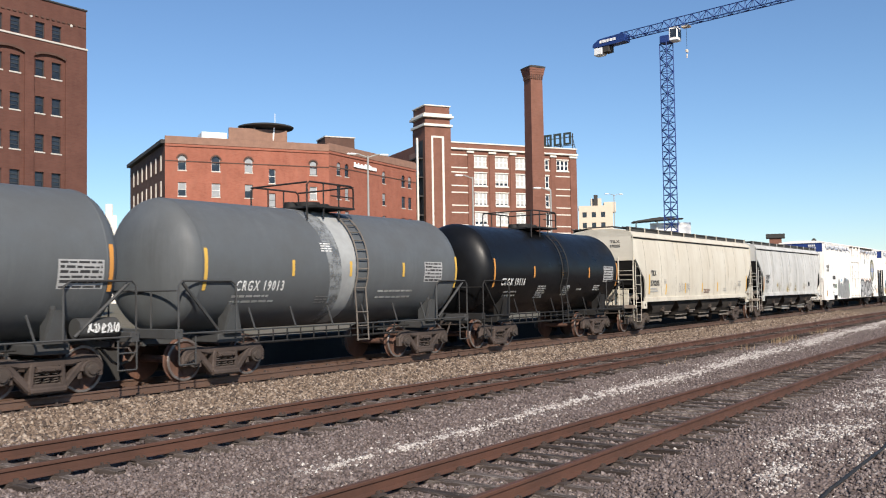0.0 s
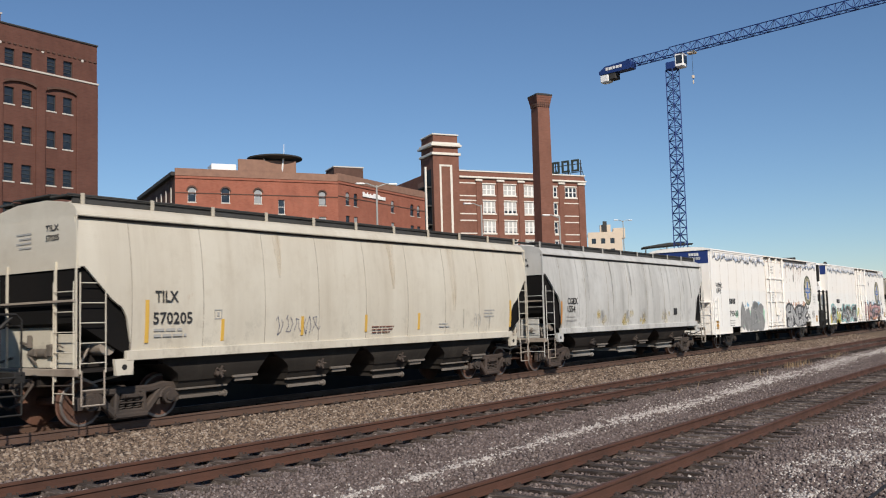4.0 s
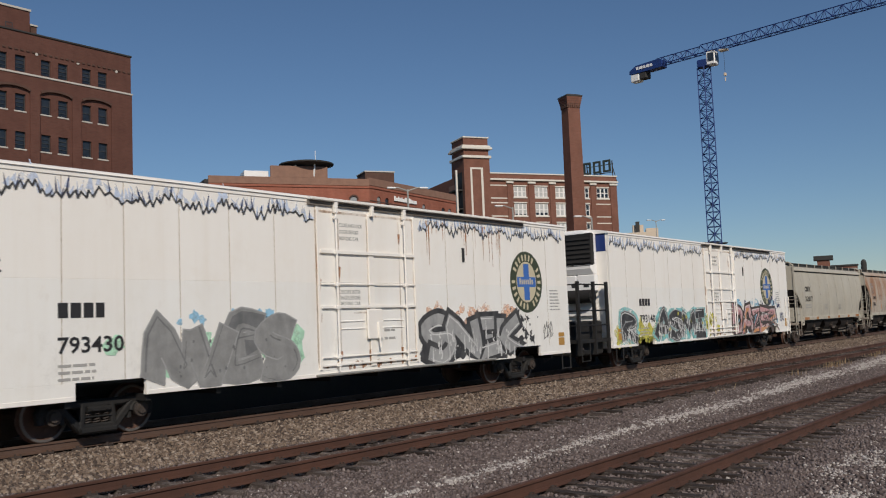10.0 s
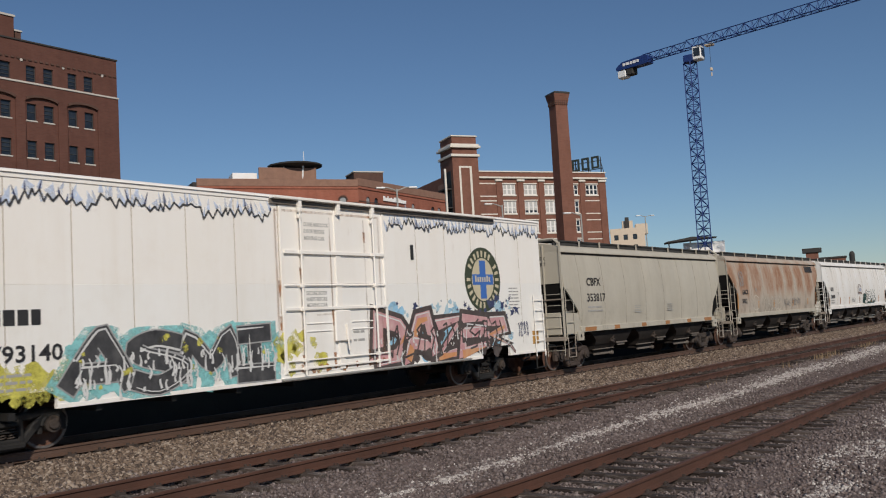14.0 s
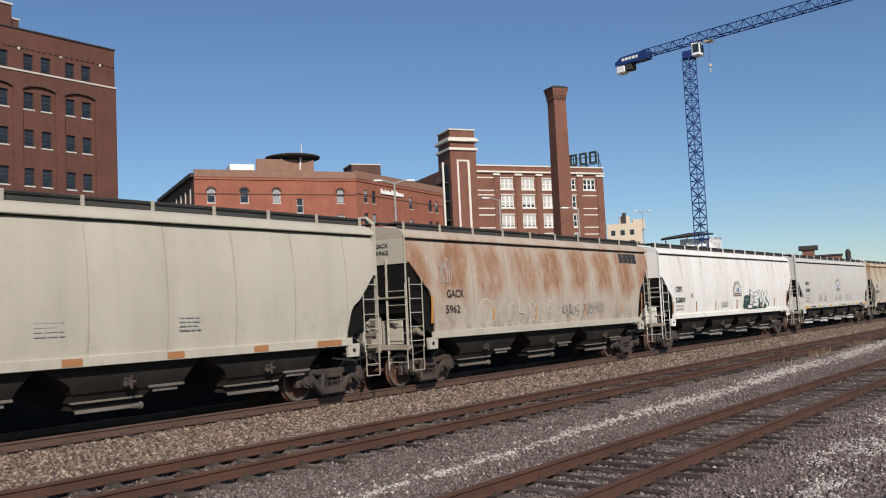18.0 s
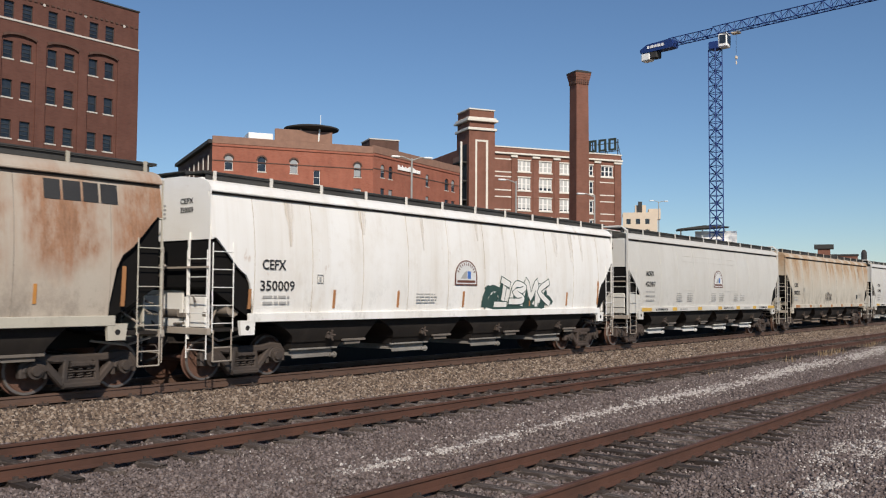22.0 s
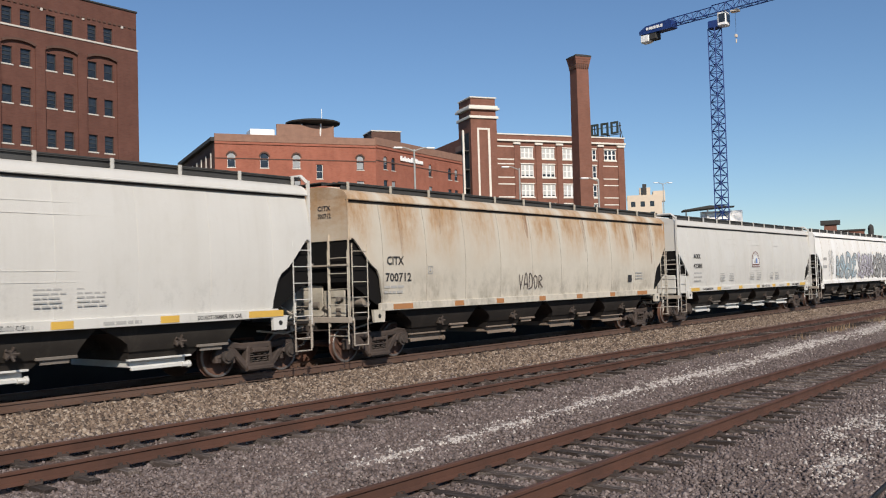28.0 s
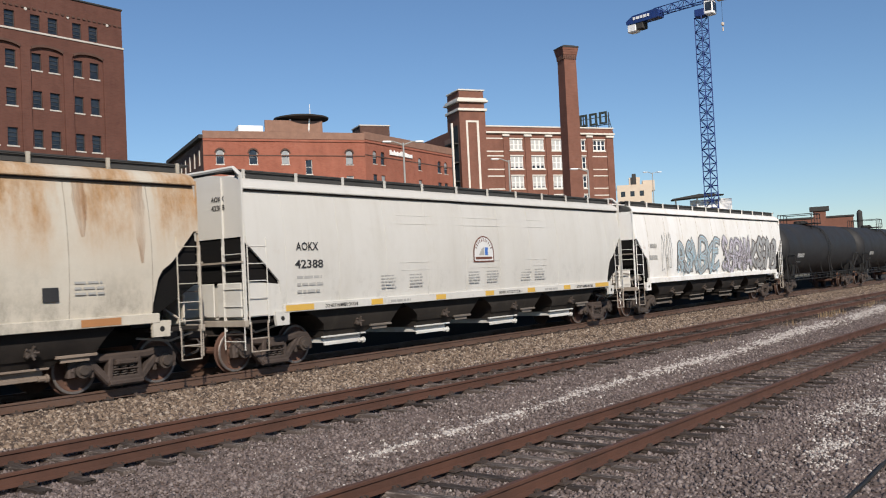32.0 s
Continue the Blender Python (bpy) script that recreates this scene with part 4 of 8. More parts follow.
        part("outlet_gate", g, gm, bay, "metal outlet gate")
        part("bay_flange", G().box(xm - 0.275 * p, xm + 0.15 * p, -1.18, -1.09, 0.55, 0.59, 0.006), gm, bay)
        g = G()
        for i in range(5):
            a = 1.26 * i
            g.tube([(xm + 0.1, -1.36, 0.88), (xm + 0.1 + 0.13 * math.cos(a), -1.41, 0.88 + 0.13 * math.sin(a))], 0.025, 5)
        g.box(xm, xm + 0.2, -1.39, -1.24, 0.80, 0.95, 0.02)
        part("gate_operator", g, M["steel_dark"], bay)
    return car


def tank(name, label, x0, x1, paint, frame_paint, strip="orange", stain=False, deck=(-1.0, 0.8), ladder=0.3):
    """A tank car on a stub sill frame."""
    L = x1 - x0
    R, ZC = 1.50, 2.52
    h = L / 2 - 0.5
    car = thing(name, label, "tank car", pose((x0 + x1) / 2, TRAIN_Y, RAIL_TOP), "cars of the train")
    TRAIN.append((car, (x0 + x1) / 2))
    ring = lambda x, r: [(x, r * math.cos(2 * math.pi * k / 48), ZC + r * math.sin(2 * math.pi * k / 48)) for k in range(48)]
    body = [(-h + 0.62, R), (-1.4, R), (1.4, R), (h - 0.62, R)]
    head = [(h - 0.62 + 0.62 * math.sin(a), R * math.cos(a)) for a in [math.pi / 2 * k / 9 for k in range(1, 9)]] + [(h, 0.06)]
    head = [(x, max(r, 0.06) if i == len(head) - 1 else R * (max(0.0, math.cos(math.pi / 2 * (i + 1) / 9)) ** 0.8)) for i, (x, r) in enumerate(head)]
    part("shell", G().loft([ring(x, r) for x, r in body]), paint, car, smooth=40)
    for e in (-1, 1):
        rr = [ring(e * (h - 0.62), R)] + [ring(e * x, r) for x, r in head]
        part("head", G().loft(rr if e > 0 else rr[::-1]), paint, car, smooth=60)
        part("weld_bead", G().loft([ring(e * (h - 0.62) + a, R + b) for a, b in ((-0.025, 0.001), (-0.012, 0.006), (0.012, 0.006), (0.025, 0.001))], caps=False), paint, car, smooth=60)
    if stain:
        arc = lambda x, lean: [(x + lean * math.cos(math.pi * k / 20), -(R + 0.004) * math.sin(math.pi * k / 20 * 1.0), ZC + (R + 0.004) * math.cos(math.pi * k / 20)) for k in range(0, 19)]
        part("spill_stain", G().loft([arc(ladder - 1.0, -0.3), arc(ladder - 0.6, -0.2), arc(ladder + 0.05, 0.0)], caps=False, closed=False), M["stain_thin"], car, "thin pale film round the spill", smooth=60)
        R2 = 0.004
        arc2 = lambda x, lean: [(a, b * (1 + R2 / R), ZC + (c - ZC) * (1 + R2 / R)) for a, b, c in arc(x, lean)]
        part("spill_stain", G().loft([arc2(ladder - 0.55, -0.18), arc2(ladder - 0.30, -0.1), arc2(ladder + 0.0, 0.0)], caps=False, closed=False), M["tank_stain"], car, "pale streak of spilled product", smooth=60)
    # saddles, sill, side rails
    for e in (-1, 1):
        xs = (L / 2 - 2.1) * e
        g = G().box(xs - 0.35, xs + 0.35, -1.25, 1.25, 0.80, 1.0, 0.02)
        for s in (-1, 1):
            g.prism([(xs - 0.05, 0.95), (xs + 0.05, 0.95), (xs + 0.05, 1.9), (xs - 0.05, 1.9)], s * 1.0 - 0.25, s * 1.0 + 0.35 * (1 if s > 0 else 0) + 0.1)
            g.loft([[(xs - 0.24, s * 1.35, 1.0), (xs + 0.24, s * 1.35, 1.0), (xs + 0.24, s * 1.28, 1.0), (xs - 0.24, s * 1.28, 1.0)], [(xs - 0.06, s * 1.42, 1.62), (xs + 0.06, s * 1.42, 1.62), (xs + 0.06, s * 1.3, 1.62), (xs - 0.06, s * 1.3, 1.62)]])
        part("saddle", g, frame_paint, car)
        part("stub_sill", G().box(min(xs - 1.2, e * (L / 2 - 0.5)) if e < 0 else xs - 1.2, xs + 1.2 if e < 0 else L / 2 - 0.5, -0.33, 0.33, 0.78, 1.08), frame_paint, car)
        g = G().box(*sorted((e * (L / 2 - 0.62), e * (L / 2 - 0.42))), -1.5, 1.5, 0.95, 1.15, 0.01)
        part("end_beam", g, frame_paint, car)
        g = G()
        xe = e * (L / 2 - 0.5)
        g.tube([(xe, -1.5, 1.1), (xe, -1.5, 2.05), (xe - e * 0.1, -1.5, 2.15), (xe - e * 1.4, -1.5, 2.15), (xe - e * 1.55, -1.5, 2.05), (xe - e * 1.55, -1.5, 1.05)], 0.022, 6)
        g.tube([(xe, -1.45, 1.95), (xe, 1.45, 1.95)], 0.02, 6)
        g.tube([(xe - e * 0.15, -1.45, 2.1), (xe - e * 1.2, -1.3, 1.1)], 0.035, 6)
        g.tube([(xe, -0.6, 1.1), (xe, -0.6, 1.95)], 0.02, 6)
        for z in (0.42, 0.75):
            g.tube([(xe, -1.52, z), (xe - e * 0.42, -1.52, z)], 0.018, 6)
        for x in (xe, xe - e * 0.42):
            g.tube([(x, -1.52, 0.42), (x, -1.52, 1.0)], 0.018, 6)
        part("end_handrail", g, frame_paint, car, smooth=50)
        coupler(car, L / 2 * e, e)
        add_truck(car, xs, M["truck_brown"])
    for s in (-1, 1):
        g = G().tube([(-L / 2 + 0.6, s * 1.5, 1.06), (L / 2 - 0.6, s * 1.5, 1.06)], 0.021, 6)
        for k in range(6):
            x = -L / 2 + 2.6 + (L - 5.2) * k / 5
            g.tube([(x, s * 1.5, 1.06), (x - 0.12, s * 1.42, 1.55)], 0.022, 6)
        part("side_rail", g, frame_paint, car, smooth=50)
    g = G().tube([(-L / 2 + 2.6, -0.9, 0.72), (L / 2 - 2.6, -0.9, 0.72)], 0.03, 6)
    g.tube([(-L / 2 + 2.6, -0.9, 0.9), (L / 2 - 2.6, -0.9, 0.9)], 0.022, 6)
    for k in range(14):
        x = -L / 2 + 2.8 + (L - 5.6) * k / 13
        g.tube([(x, -0.9, 0.68), (x, -0.9, 1.05)], 0.018, 5)
    part("brake_rigging", g, M["black"], car)
    z = ZC + R
    p0, p1 = deck
    pm = (p0 + p1) / 2
    part("walkway", G().box(p0 + 0.3, p1, -1.05, 1.05, z + 0.0, z + 0.05), M["black"], car)
    g = G()
    for y_ in (-1.0, 1.0):
        g.tube([(p0, y_, z - 0.35), (p0, y_, z + 0.54), (p0 + 0.1, y_, z + 0.62), (p1 - 0.1, y_, z + 0.62), (p1, y_, z + 0.54), (p1, y_, z)], 0.024, 6)
        for x in (p0 + 0.6, pm + 0.3):
            g.tube([(x, y_, z - 0.3), (x, y_, z + 0.62)], 0.02, 6)
    g.tube([(p1, -1.0, z + 0.60), (p1, 1.0, z + 0.60)], 0.024, 6)
    g.tube([(p0, -1.0, z + 0.60), (p0, 1.0, z + 0.60)], 0.024, 6)
    g.tube([(pm, -1.0, z + 0.32), (p1, -1.0, z + 0.32)], 0.018, 6)
    part("platform_railing", g, M["black"], car, smooth=50)
    g = G().cyl((pm + 0.2, 0, z - 0.05), (pm + 0.2, 0, z + 0.22), 0.32, 18)
    g.cyl((pm - 0.4, 0, z - 0.05), (pm - 0.4, 0, z + 0.18), 0.2, 14)
    g.box(p1 - 0.4, p1 - 0.12, -0.3, 0.3, z, z + 0.2, 0.03)
    part("manway", g, M["black"], car, smooth=40)
    g = G()
    for x in (ladder, ladder + 0.42):
        g.tube([(x, -(R + 0.07) * math.sin(a), ZC + (R + 0.07) * math.cos(a)) for a in [0.62 + 0.11 * k for k in range(0, 13)]] + [(x, -1.52, 1.3), (x, -1.55, 0.62)], 0.021, 6)
    for k in range(9):
        a = 0.65 + 0.16 * k
        g.tube([(x_, -(R + 0.07) * math.sin(a), ZC + (R + 0.07) * math.cos(a)) for x_ in (ladder, ladder + 0.42)], 0.016, 6)
    for z in (1.35, 1.0, 0.65):
        g.tube([(ladder, -1.54, z), (ladder + 0.42, -1.54, z)], 0.016, 6)
    part("ladder", g, M["gate_dull"] if stain else frame_paint, car, smooth=50)
    m = M.get(strip)
    for x in () if strip == "none" else (-h + 0.72, -h * 0.375, h * 0.01, h * 0.42, h - 0.55):
        big = abs(abs(x) - h) < 0.9
        zz = (1.95, 2.85) if big else (2.26, 2.64)
        a0, a1 = [math.asin((z - ZC) / R) for z in zz]
        pts = [[(x + dx, -(R + 0.012) * math.cos(a0 + (a1 - a0) * k / 6), ZC + (R + 0.012) * math.sin(a0 + (a1 - a0) * k / 6)) for k in range(7)] for dx in (-0.045, 0.045)]
        part("reflector_strip", G().loft(pts, caps=False, closed=False), m, car)
    return car


def on_tank(car, body, x, z, size, material, width=None, R=1.50, ZC=2.52):
    """Letters that follow the tank's round side."""
    ob = lettering(car, body, x, z, size, material, -R - 0.01, width, spacing=1.3)
    for v in ob.data.vertices:
        zz = z + v.co.y
        v.co.z += -(R - math.sqrt(max(0.01, R * R - (zz - ZC) ** 2)))
    return ob


def tank_plate(car, x, z0, z1, w, lines, seed, R=1.50, ZC=2.52):
    """A framed white data panel with rows of small dark print, bent to the tank."""
    zs = [z0 + (z1 - z0) * k / 6 for k in range(7)]
    Y = lambda z, o: -math.sqrt(R * R - (z - ZC) ** 2) - o
    p = part("data_panel", G().loft([[(x, Y(z, 0.004), z), (x + w, Y(z, 0.004), z)] for z in zs], caps=False, closed=False), M["ink_silver"], car, "pale stencilled data panel")
    rng = random.Random(seed)
    g = G()
    h = (z1 - z0) / lines
    for k in range(lines):
        a = x + 0.04
        while a < x + w - 0.06:
            b = min(x + w - 0.04, a + rng.uniform(0.06, 0.24))
            za = z0 + h * (k + 0.22)
            zb = za + h * rng.uniform(0.35, 0.6)
            g.add([(a, Y(za, 0.007), za), (b, Y(za, 0.007), za), (b, Y(zb, 0.007), zb), (a, Y(zb, 0.007), zb)], [(0, 1, 2, 3)])
            a = b + 0.03
    part("small_print", g, M["ink"], p, kind="stuff")


def tank_bars(car, x, z, w, lines, material, seed, pitch=0.07, thick=0.03, R=1.50, ZC=2.52):
    ob = bars(car, x, z, w, lines, material, 0, pitch, thick, seed)
    for v in ob.data.vertices:
        v.co.y = -math.sqrt(max(0.01, R * R - (v.co.z - ZC) ** 2)) - 0.005
    return ob


M["reefer_low"] = hopper_paint("repainted_white_panel", (0.90, 0.89, 0.85), (0.84, 0.81, 0.745), (0.66, 0.58, 0.47), 0.34, 0.1, 0.48)


def reefer(name, label, x0, x1, xa, xb, unit):
    """A white insulated car; xa and xb are the ends of its body."""
    L = x1 - x0
    xc = (x0 + x1) / 2
    a, b = xa - xc, xb - xc
    car = thing(name, label, "freight car", pose(xc, TRAIN_Y, RAIL_TOP), "cars of the train")
    TRAIN.append((car, xc))
    W, Z0, Z1 = 1.56, 0.74, 4.88
    d0, d1 = a + 8.68, a + 12.3
    trucks = (a + 2.65, b - 2.75) if unit else (a + 3.45, b - 2.55)
    edges = [a + 8.68 * k / 7 for k in range(8)] + [d1 + (b - d1) * k / 6 for k in range(0, 7)]
    spans = list(zip((a, trucks[0] + 0.72, trucks[1] + 0.72), (trucks[0] - 0.72, trucks[1] - 0.72, b)))
    for s in (-1, 1):
        y = sorted((s * (W - 0.08), s * W))
        for p, q in zip(edges[:-1], edges[1:]):
            if abs(p - d0) < 0.01 and s < 0:
                continue
            part("side_panel", G().box(p + 0.007, q - 0.007, *y, 2.92, Z1 - 0.1, 0.005), M["reefer"], car)
            part("side_panel", G().box(p + 0.007, q - 0.007, *y, 1.06, 2.921, 0.004), M["reefer_low"], car)
        if s < 0:
            for p in edges[1:-1]:
                part("panel_seam", G().box(p - 0.006, p + 0.006, -W - 0.0015, -W + 0.01, 1.07, Z1 - 0.11), M["seam_tan"], car)
        # the sill is cut away over the trucks
        for p, q in spans:
            part("side_skirt", G().box(p, q, *y, Z0 + 0.09, 1.06, 0.002), M["reefer_low"], car)
            part("side_sill", G().box(p, q, *sorted((s * (W - 0.1), s * (W + 0.012))), Z0, Z0 + 0.09, 0.008), M["reefer"], car)
        for t in trucks:
            part("truck_arch", G().box(t - 0.72, t + 0.72, *sorted((s * (W - 0.25), s * (W - 0.09))), 1.0, 1.07), M["black"], car)
        part("top_plate", G().box(a, b, *sorted((s * (W - 0.1), s * (W + 0.02))), Z1 - 0.11, Z1, 0.008), M["reefer"], car)
    # sliding plug door: two leaves, flat posts, pipes that turn the locks
    door = part("plug_door", G().box(d0 + 0.02, d1 - 0.02, -W - 0.012, -W + 0.06, 2.92, Z1 - 0.12, 0.006), M["reefer"], car, "white sliding plug door")
    part("door_leaf", G().box(d0 + 0.02, d1 - 0.02, -W - 0.012, -W + 0.06, Z0 + 0.14, 2.918, 0.006), M["reefer_low"], door)
    for u in (0.02, 1.76, 3.50):
        part("door_post", G().box(d0 + u, d0 + u + (0.18 if u == 1.76 else 0.08), -W - 0.045, -W - 0.012, Z0 + 0.16, Z1 - 0.2, 0.006), M["reefer"], door)
    for z, h in ((3.60, 0.085), (2.87, 0.03), (2.31, 0.07), (1.16, 0.035), (0.97, 0.05)):
        part("door_bar", G().box(d0 + 0.10, d1 - 0.12, -W - 0.075, -W - 0.046, z, z + h, 0.008), M["reefer"], door)
    for u in (0.59, 3.07):
        g = G().tube([(d0 + u, -W - 0.11, Z0 + 0.10), (d0 + u, -W - 0.11, Z1 - 0.06)], 0.026, 8)
        for z in (0.98, 1.17, 2.32, 2.86, 3.62, 4.45):
            g.box(d0 + u - 0.055, d0 + u + 0.055, -W - 0.14, -W - 0.05, z - 0.03, z + 0.06, 0.01)
        part("lock_rod", g, M["reefer"], door)
    part("door_latch_box", G().box(d0 + 1.6, d0 + 2.14, -W - 0.11, -W - 0.046, 1.55, 2.28, 0.02), M["reefer"], door)
    part("latch_handle", G().tube([(d0 + 1.95, -W - 0.13, 1.95), (d0 + 1.97, -W - 0.14, 1.60), (d0 + 2.0, -W - 0.14, 1.34)], 0.028, 6), M["reefer"], door)
    for u, z, w in ((0.75, 2.0, 0.8), (0.75, 1.82, 0.8), (2.25, 2.0, 0.75), (2.25, 1.82, 0.75)):
        part("door_rib", G().tube([(d0 + u, -W - 0.018, z), (d0 + u + w, -W - 0.018, z)], 0.018, 6), M["reefer_low"], door)
    part("door_rail", G().box(d0 - 0.25, b - 2.6, -W - 0.17, -W - 0.02, Z1 - 0.05, Z1 + 0.015, 0.01), M["reefer"], car)
    part("door_track", G().box(d0 - 0.25, b - 2.6, -W - 0.06, -W - 0.02, Z1 - 0.16, Z1 - 0.05), M["gate_dull"], car)
    part("door_rail", G().box(d0 - 0.1, d1 + 3.4, -W - 0.10, -W - 0.013, Z0 + 0.02, Z0 + 0.07, 0.01), M["light_metal"], car)
    for u in (0.59, 1.85, 3.07):
        part("door_hanger", G().box(d0 + u - 0.05, d0 + u + 0.05, -W - 0.15, -W - 0.05, Z1 - 0.32, Z1 - 0.05, 0.01), M["reefer"], door)
    # ends
    for e, x in ((-1, a), (1, b)):
        y = sorted((x, x - e * 0.1))
        part("end_wall", G().box(*y, -W + 0.09, W - 0.09, Z0, Z1, 0.01), M["reefer"], car)
        g = G().loft([[(xx, W * math.cos(math.pi * k / 10), Z1 + 0.15 * math.sin(math.pi * k / 10)) for k in range(11)] for xx in y])
        part("end_arch", g, M["reefer"], car)
        g = G().box(*sorted((x + e * 0.004, x + e * 0.008)), -W + 0.12, W - 0.12, 4.22, Z1 - 0.04)
        if e < 0:
            g.loft([[(xx, (W - 0.1) * math.cos(math.pi * k / 10), Z1 - 0.036 + 0.14 * math.sin(math.pi * k / 10)) for k in range(11)] for xx in (x - 0.008, x - 0.004)])
        part("blue_end_band", g, M["blue"], car, "deep blue painted band")
        if not unit:
            part("brake_plate", G().box(*sorted((x + e * 0.02, x + e * 0.06)), -0.95, -0.5, 1.35, 1.8, 0.01), M["black"], car)
            part("end_step", G().box(*sorted((x, x + e * 0.22)), -1.45, -0.4, 2.3, 2.34), M["reefer"], car)
        g = ladder_geo(-1.5, -1.0, x + e * 0.06, 0.75, 2.35, 4, axis="y")
        part("end_ladder", g, M["reefer"], car)
        if (e > 0) == bool(unit):
            part("ladder", ladder_geo(x - e * 0.10, x - e * 0.62, -W - 0.06, 0.62, 2.55, 6, 0.015), M["reefer"], car)
        g = G()
        for xx in (x - e * 0.10, x - e * 0.62):
            g.tube([(xx, -W - 0.04, 0.7), (xx, -W - 0.04, 0.25)], 0.022, 6)
        g.tube([(x - e * 0.10, -W - 0.04, 0.27), (x - e * 0.62, -W - 0.04, 0.27)], 0.022, 6)
        part("stirrup_step", g, M["black"], car)
        part("ochre_plate", G().box(x - e * 0.55 - 0.17, x - e * 0.55 + 0.17, -W - 0.012, -W - 0.002, 1.02, 1.26), M["ochre"], car)
        part("ochre_plate", G().box(x - e * 0.55 - 0.17, x - e * 0.55 + 0.17, -W - 0.012, -W - 0.002, 1.29, 1.42), M["ochre"], car)
        coupler(car, L / 2 * e, e)
    roof = [[(xx, (W + 0.05) * math.cos(math.pi * k / 14), Z1 - 0.02 + 0.20 * math.sin(math.pi * k / 14)) for k in range(15)] for xx in (a - 0.06, b + 0.06)]
    part("roof", G().loft(roof), M["reefer"], car, smooth=40)
    part("centre_sill", G().box(-L / 2 + 0.6, L / 2 - 0.6, -0.33, 0.33, 0.62, 0.98), M["black"], car)
    for k in range(12):
        x = a + 1.0 + (b - a - 2) * k / 11
        part("floor_beam", shared("floorbeam", lambda: G().box(-0.06, 0.06, -1.45, 1.45, 0.62, 0.75), "floor_beam", M["black"]), M["black"], car).location = (x, 0, 0)
    # trucks in black: the shade under the low body is in their colour
    for t in trucks:
        add_truck(car, t, M["black"])
    if unit:
        # refrigeration unit and its platform on the leading end
        u = part("cooling_unit", G().loft([[(a - 0.02, y, z) for y, z in ((-1.06, 3.42), (1.24, 3.42), (1.24, 4.86), (1.0, 5.0), (-0.8, 5.0), (-1.06, 4.86))],
                                           [(a - 0.26, y, z) for y, z in ((-1.06, 3.42), (1.24, 3.42), (1.24, 4.86), (1.0, 5.0), (-0.8, 5.0), (-1.06, 4.86))],
                                           [(a - 0.36, y, z) for y, z in ((-0.98, 3.62), (1.16, 3.62), (1.16, 4.80), (0.95, 4.92), (-0.75, 4.92), (-0.98, 4.80))]][::-1]), M["plain_white"], car, "white refrigeration unit with a black louvred grille")
        part("grille", G().box(a - 0.385, a - 0.20, -1.09, 0.12, 3.74, 4.90, 0.04), M["black"], u)
        for k in range(6):
            part("louvre", G().prism([(a - 0.43, 3.84 + 0.165 * k), (a - 0.37, 3.84 + 0.165 * k), (a - 0.37, 3.95 + 0.165 * k)], -1.02, 0.06), M["black"], u)
        part("unit_seam", G().box(a - 0.372, a - 0.36, -0.98, 1.16, 3.72, 3.745), M["black"], u)
        for y0, y1 in ((-1.10, -0.36), (-0.34, 0.46), (0.48, 1.26)):
            part("unit_panel", G().box(a - 0.28, a - 0.02, y0, y1, 2.80, 3.40, 0.03), M["plain_white"], u)
        part("lower_cover", G().box(a - 0.12, a - 0.02, -0.9, 1.26, 1.9, 2.78, 0.03), M["plain_white"], u)
        part("fuel_tank", G().loft([[(a - 0.33 + 0.27 * math.cos(t), y, 2.62 + 0.24 * math.sin(t)) for t in [2 * math.pi * k / 20 for k in range(20)]] for y in (-1.0, 1.1)]), M["black"], u, smooth=40)
        part("badge", G().box(a - 0.374, a - 0.362, 0.50, 0.94, 4.15, 4.58), M["ink"], u)
        part("badge", G().box(a - 0.378, a - 0.374, 0.56, 0.88, 4.21, 4.52), M["ink_white"], u)
        part("badge_stem", G().box(a - 0.381, a - 0.378, 0.68, 0.76, 4.24, 4.44).box(a - 0.381, a - 0.378, 0.60, 0.84, 4.44, 4.48), M["ink"], u)
        part("maker_bar", G().box(a - 0.365, a - 0.355, 0.42, 1.05, 4.80, 4.84), M["ink_grey"], u)
        for y in (-0.85, -0.35, 0.65):
            part("vent_slot", G().box(a - 0.286, a - 0.281, y, y + 0.22, 2.95, 3.08), M["ink"], u)
        g = G().box(a - 2.3, a, -1.5, 1.5, 1.0, 1.12)
        g.box(a - 2.0, a - 0.1, -1.2, 1.2, 0.55, 1.75, 0.05)
        part("end_platform", g, M["black"], car)
        for x in (a - 2.3, a - 1.2, a - 0.25):
            for y in (-1.5, 1.5):
                part("railing_post", G().box(x - 0.05, x + 0.05, y - 0.05, y + 0.05, 0.6, 3.1), M["black"], car)
        for z in (1.6, 2.1, 3.0):
            part("railing_bar", G().tube([(a - 0.25, -1.5, z), (a - 2.3, -1.5, z), (a - 2.3, 1.5, z), (a - 0.25, 1.5, z)], 0.028, 6), M["black"], car)
        for y in (-0.9, -0.2, 0.5, 1.0):
            part("railing_post", G().tube([(a - 2.3, y, 1.1), (a - 2.3, y, 3.0)], 0.025, 6), M["black"], car)
        for z in (0.4, 0.75):
            g = G()
            g.tube([(a - 2.25, -1.55, z), (a - 1.7, -1.55, z)], 0.02, 6)
            g.tube([(a - 2.25, -1.55, 0.4), (a - 2.25, -1.55, 1.0)], 0.02, 6)
            g.tube([(a - 1.7, -1.55, 0.4), (a - 1.7, -1.55, 1.0)], 0.02, 6)
            part("stirrup_step", g, M["black"], car)
    return car


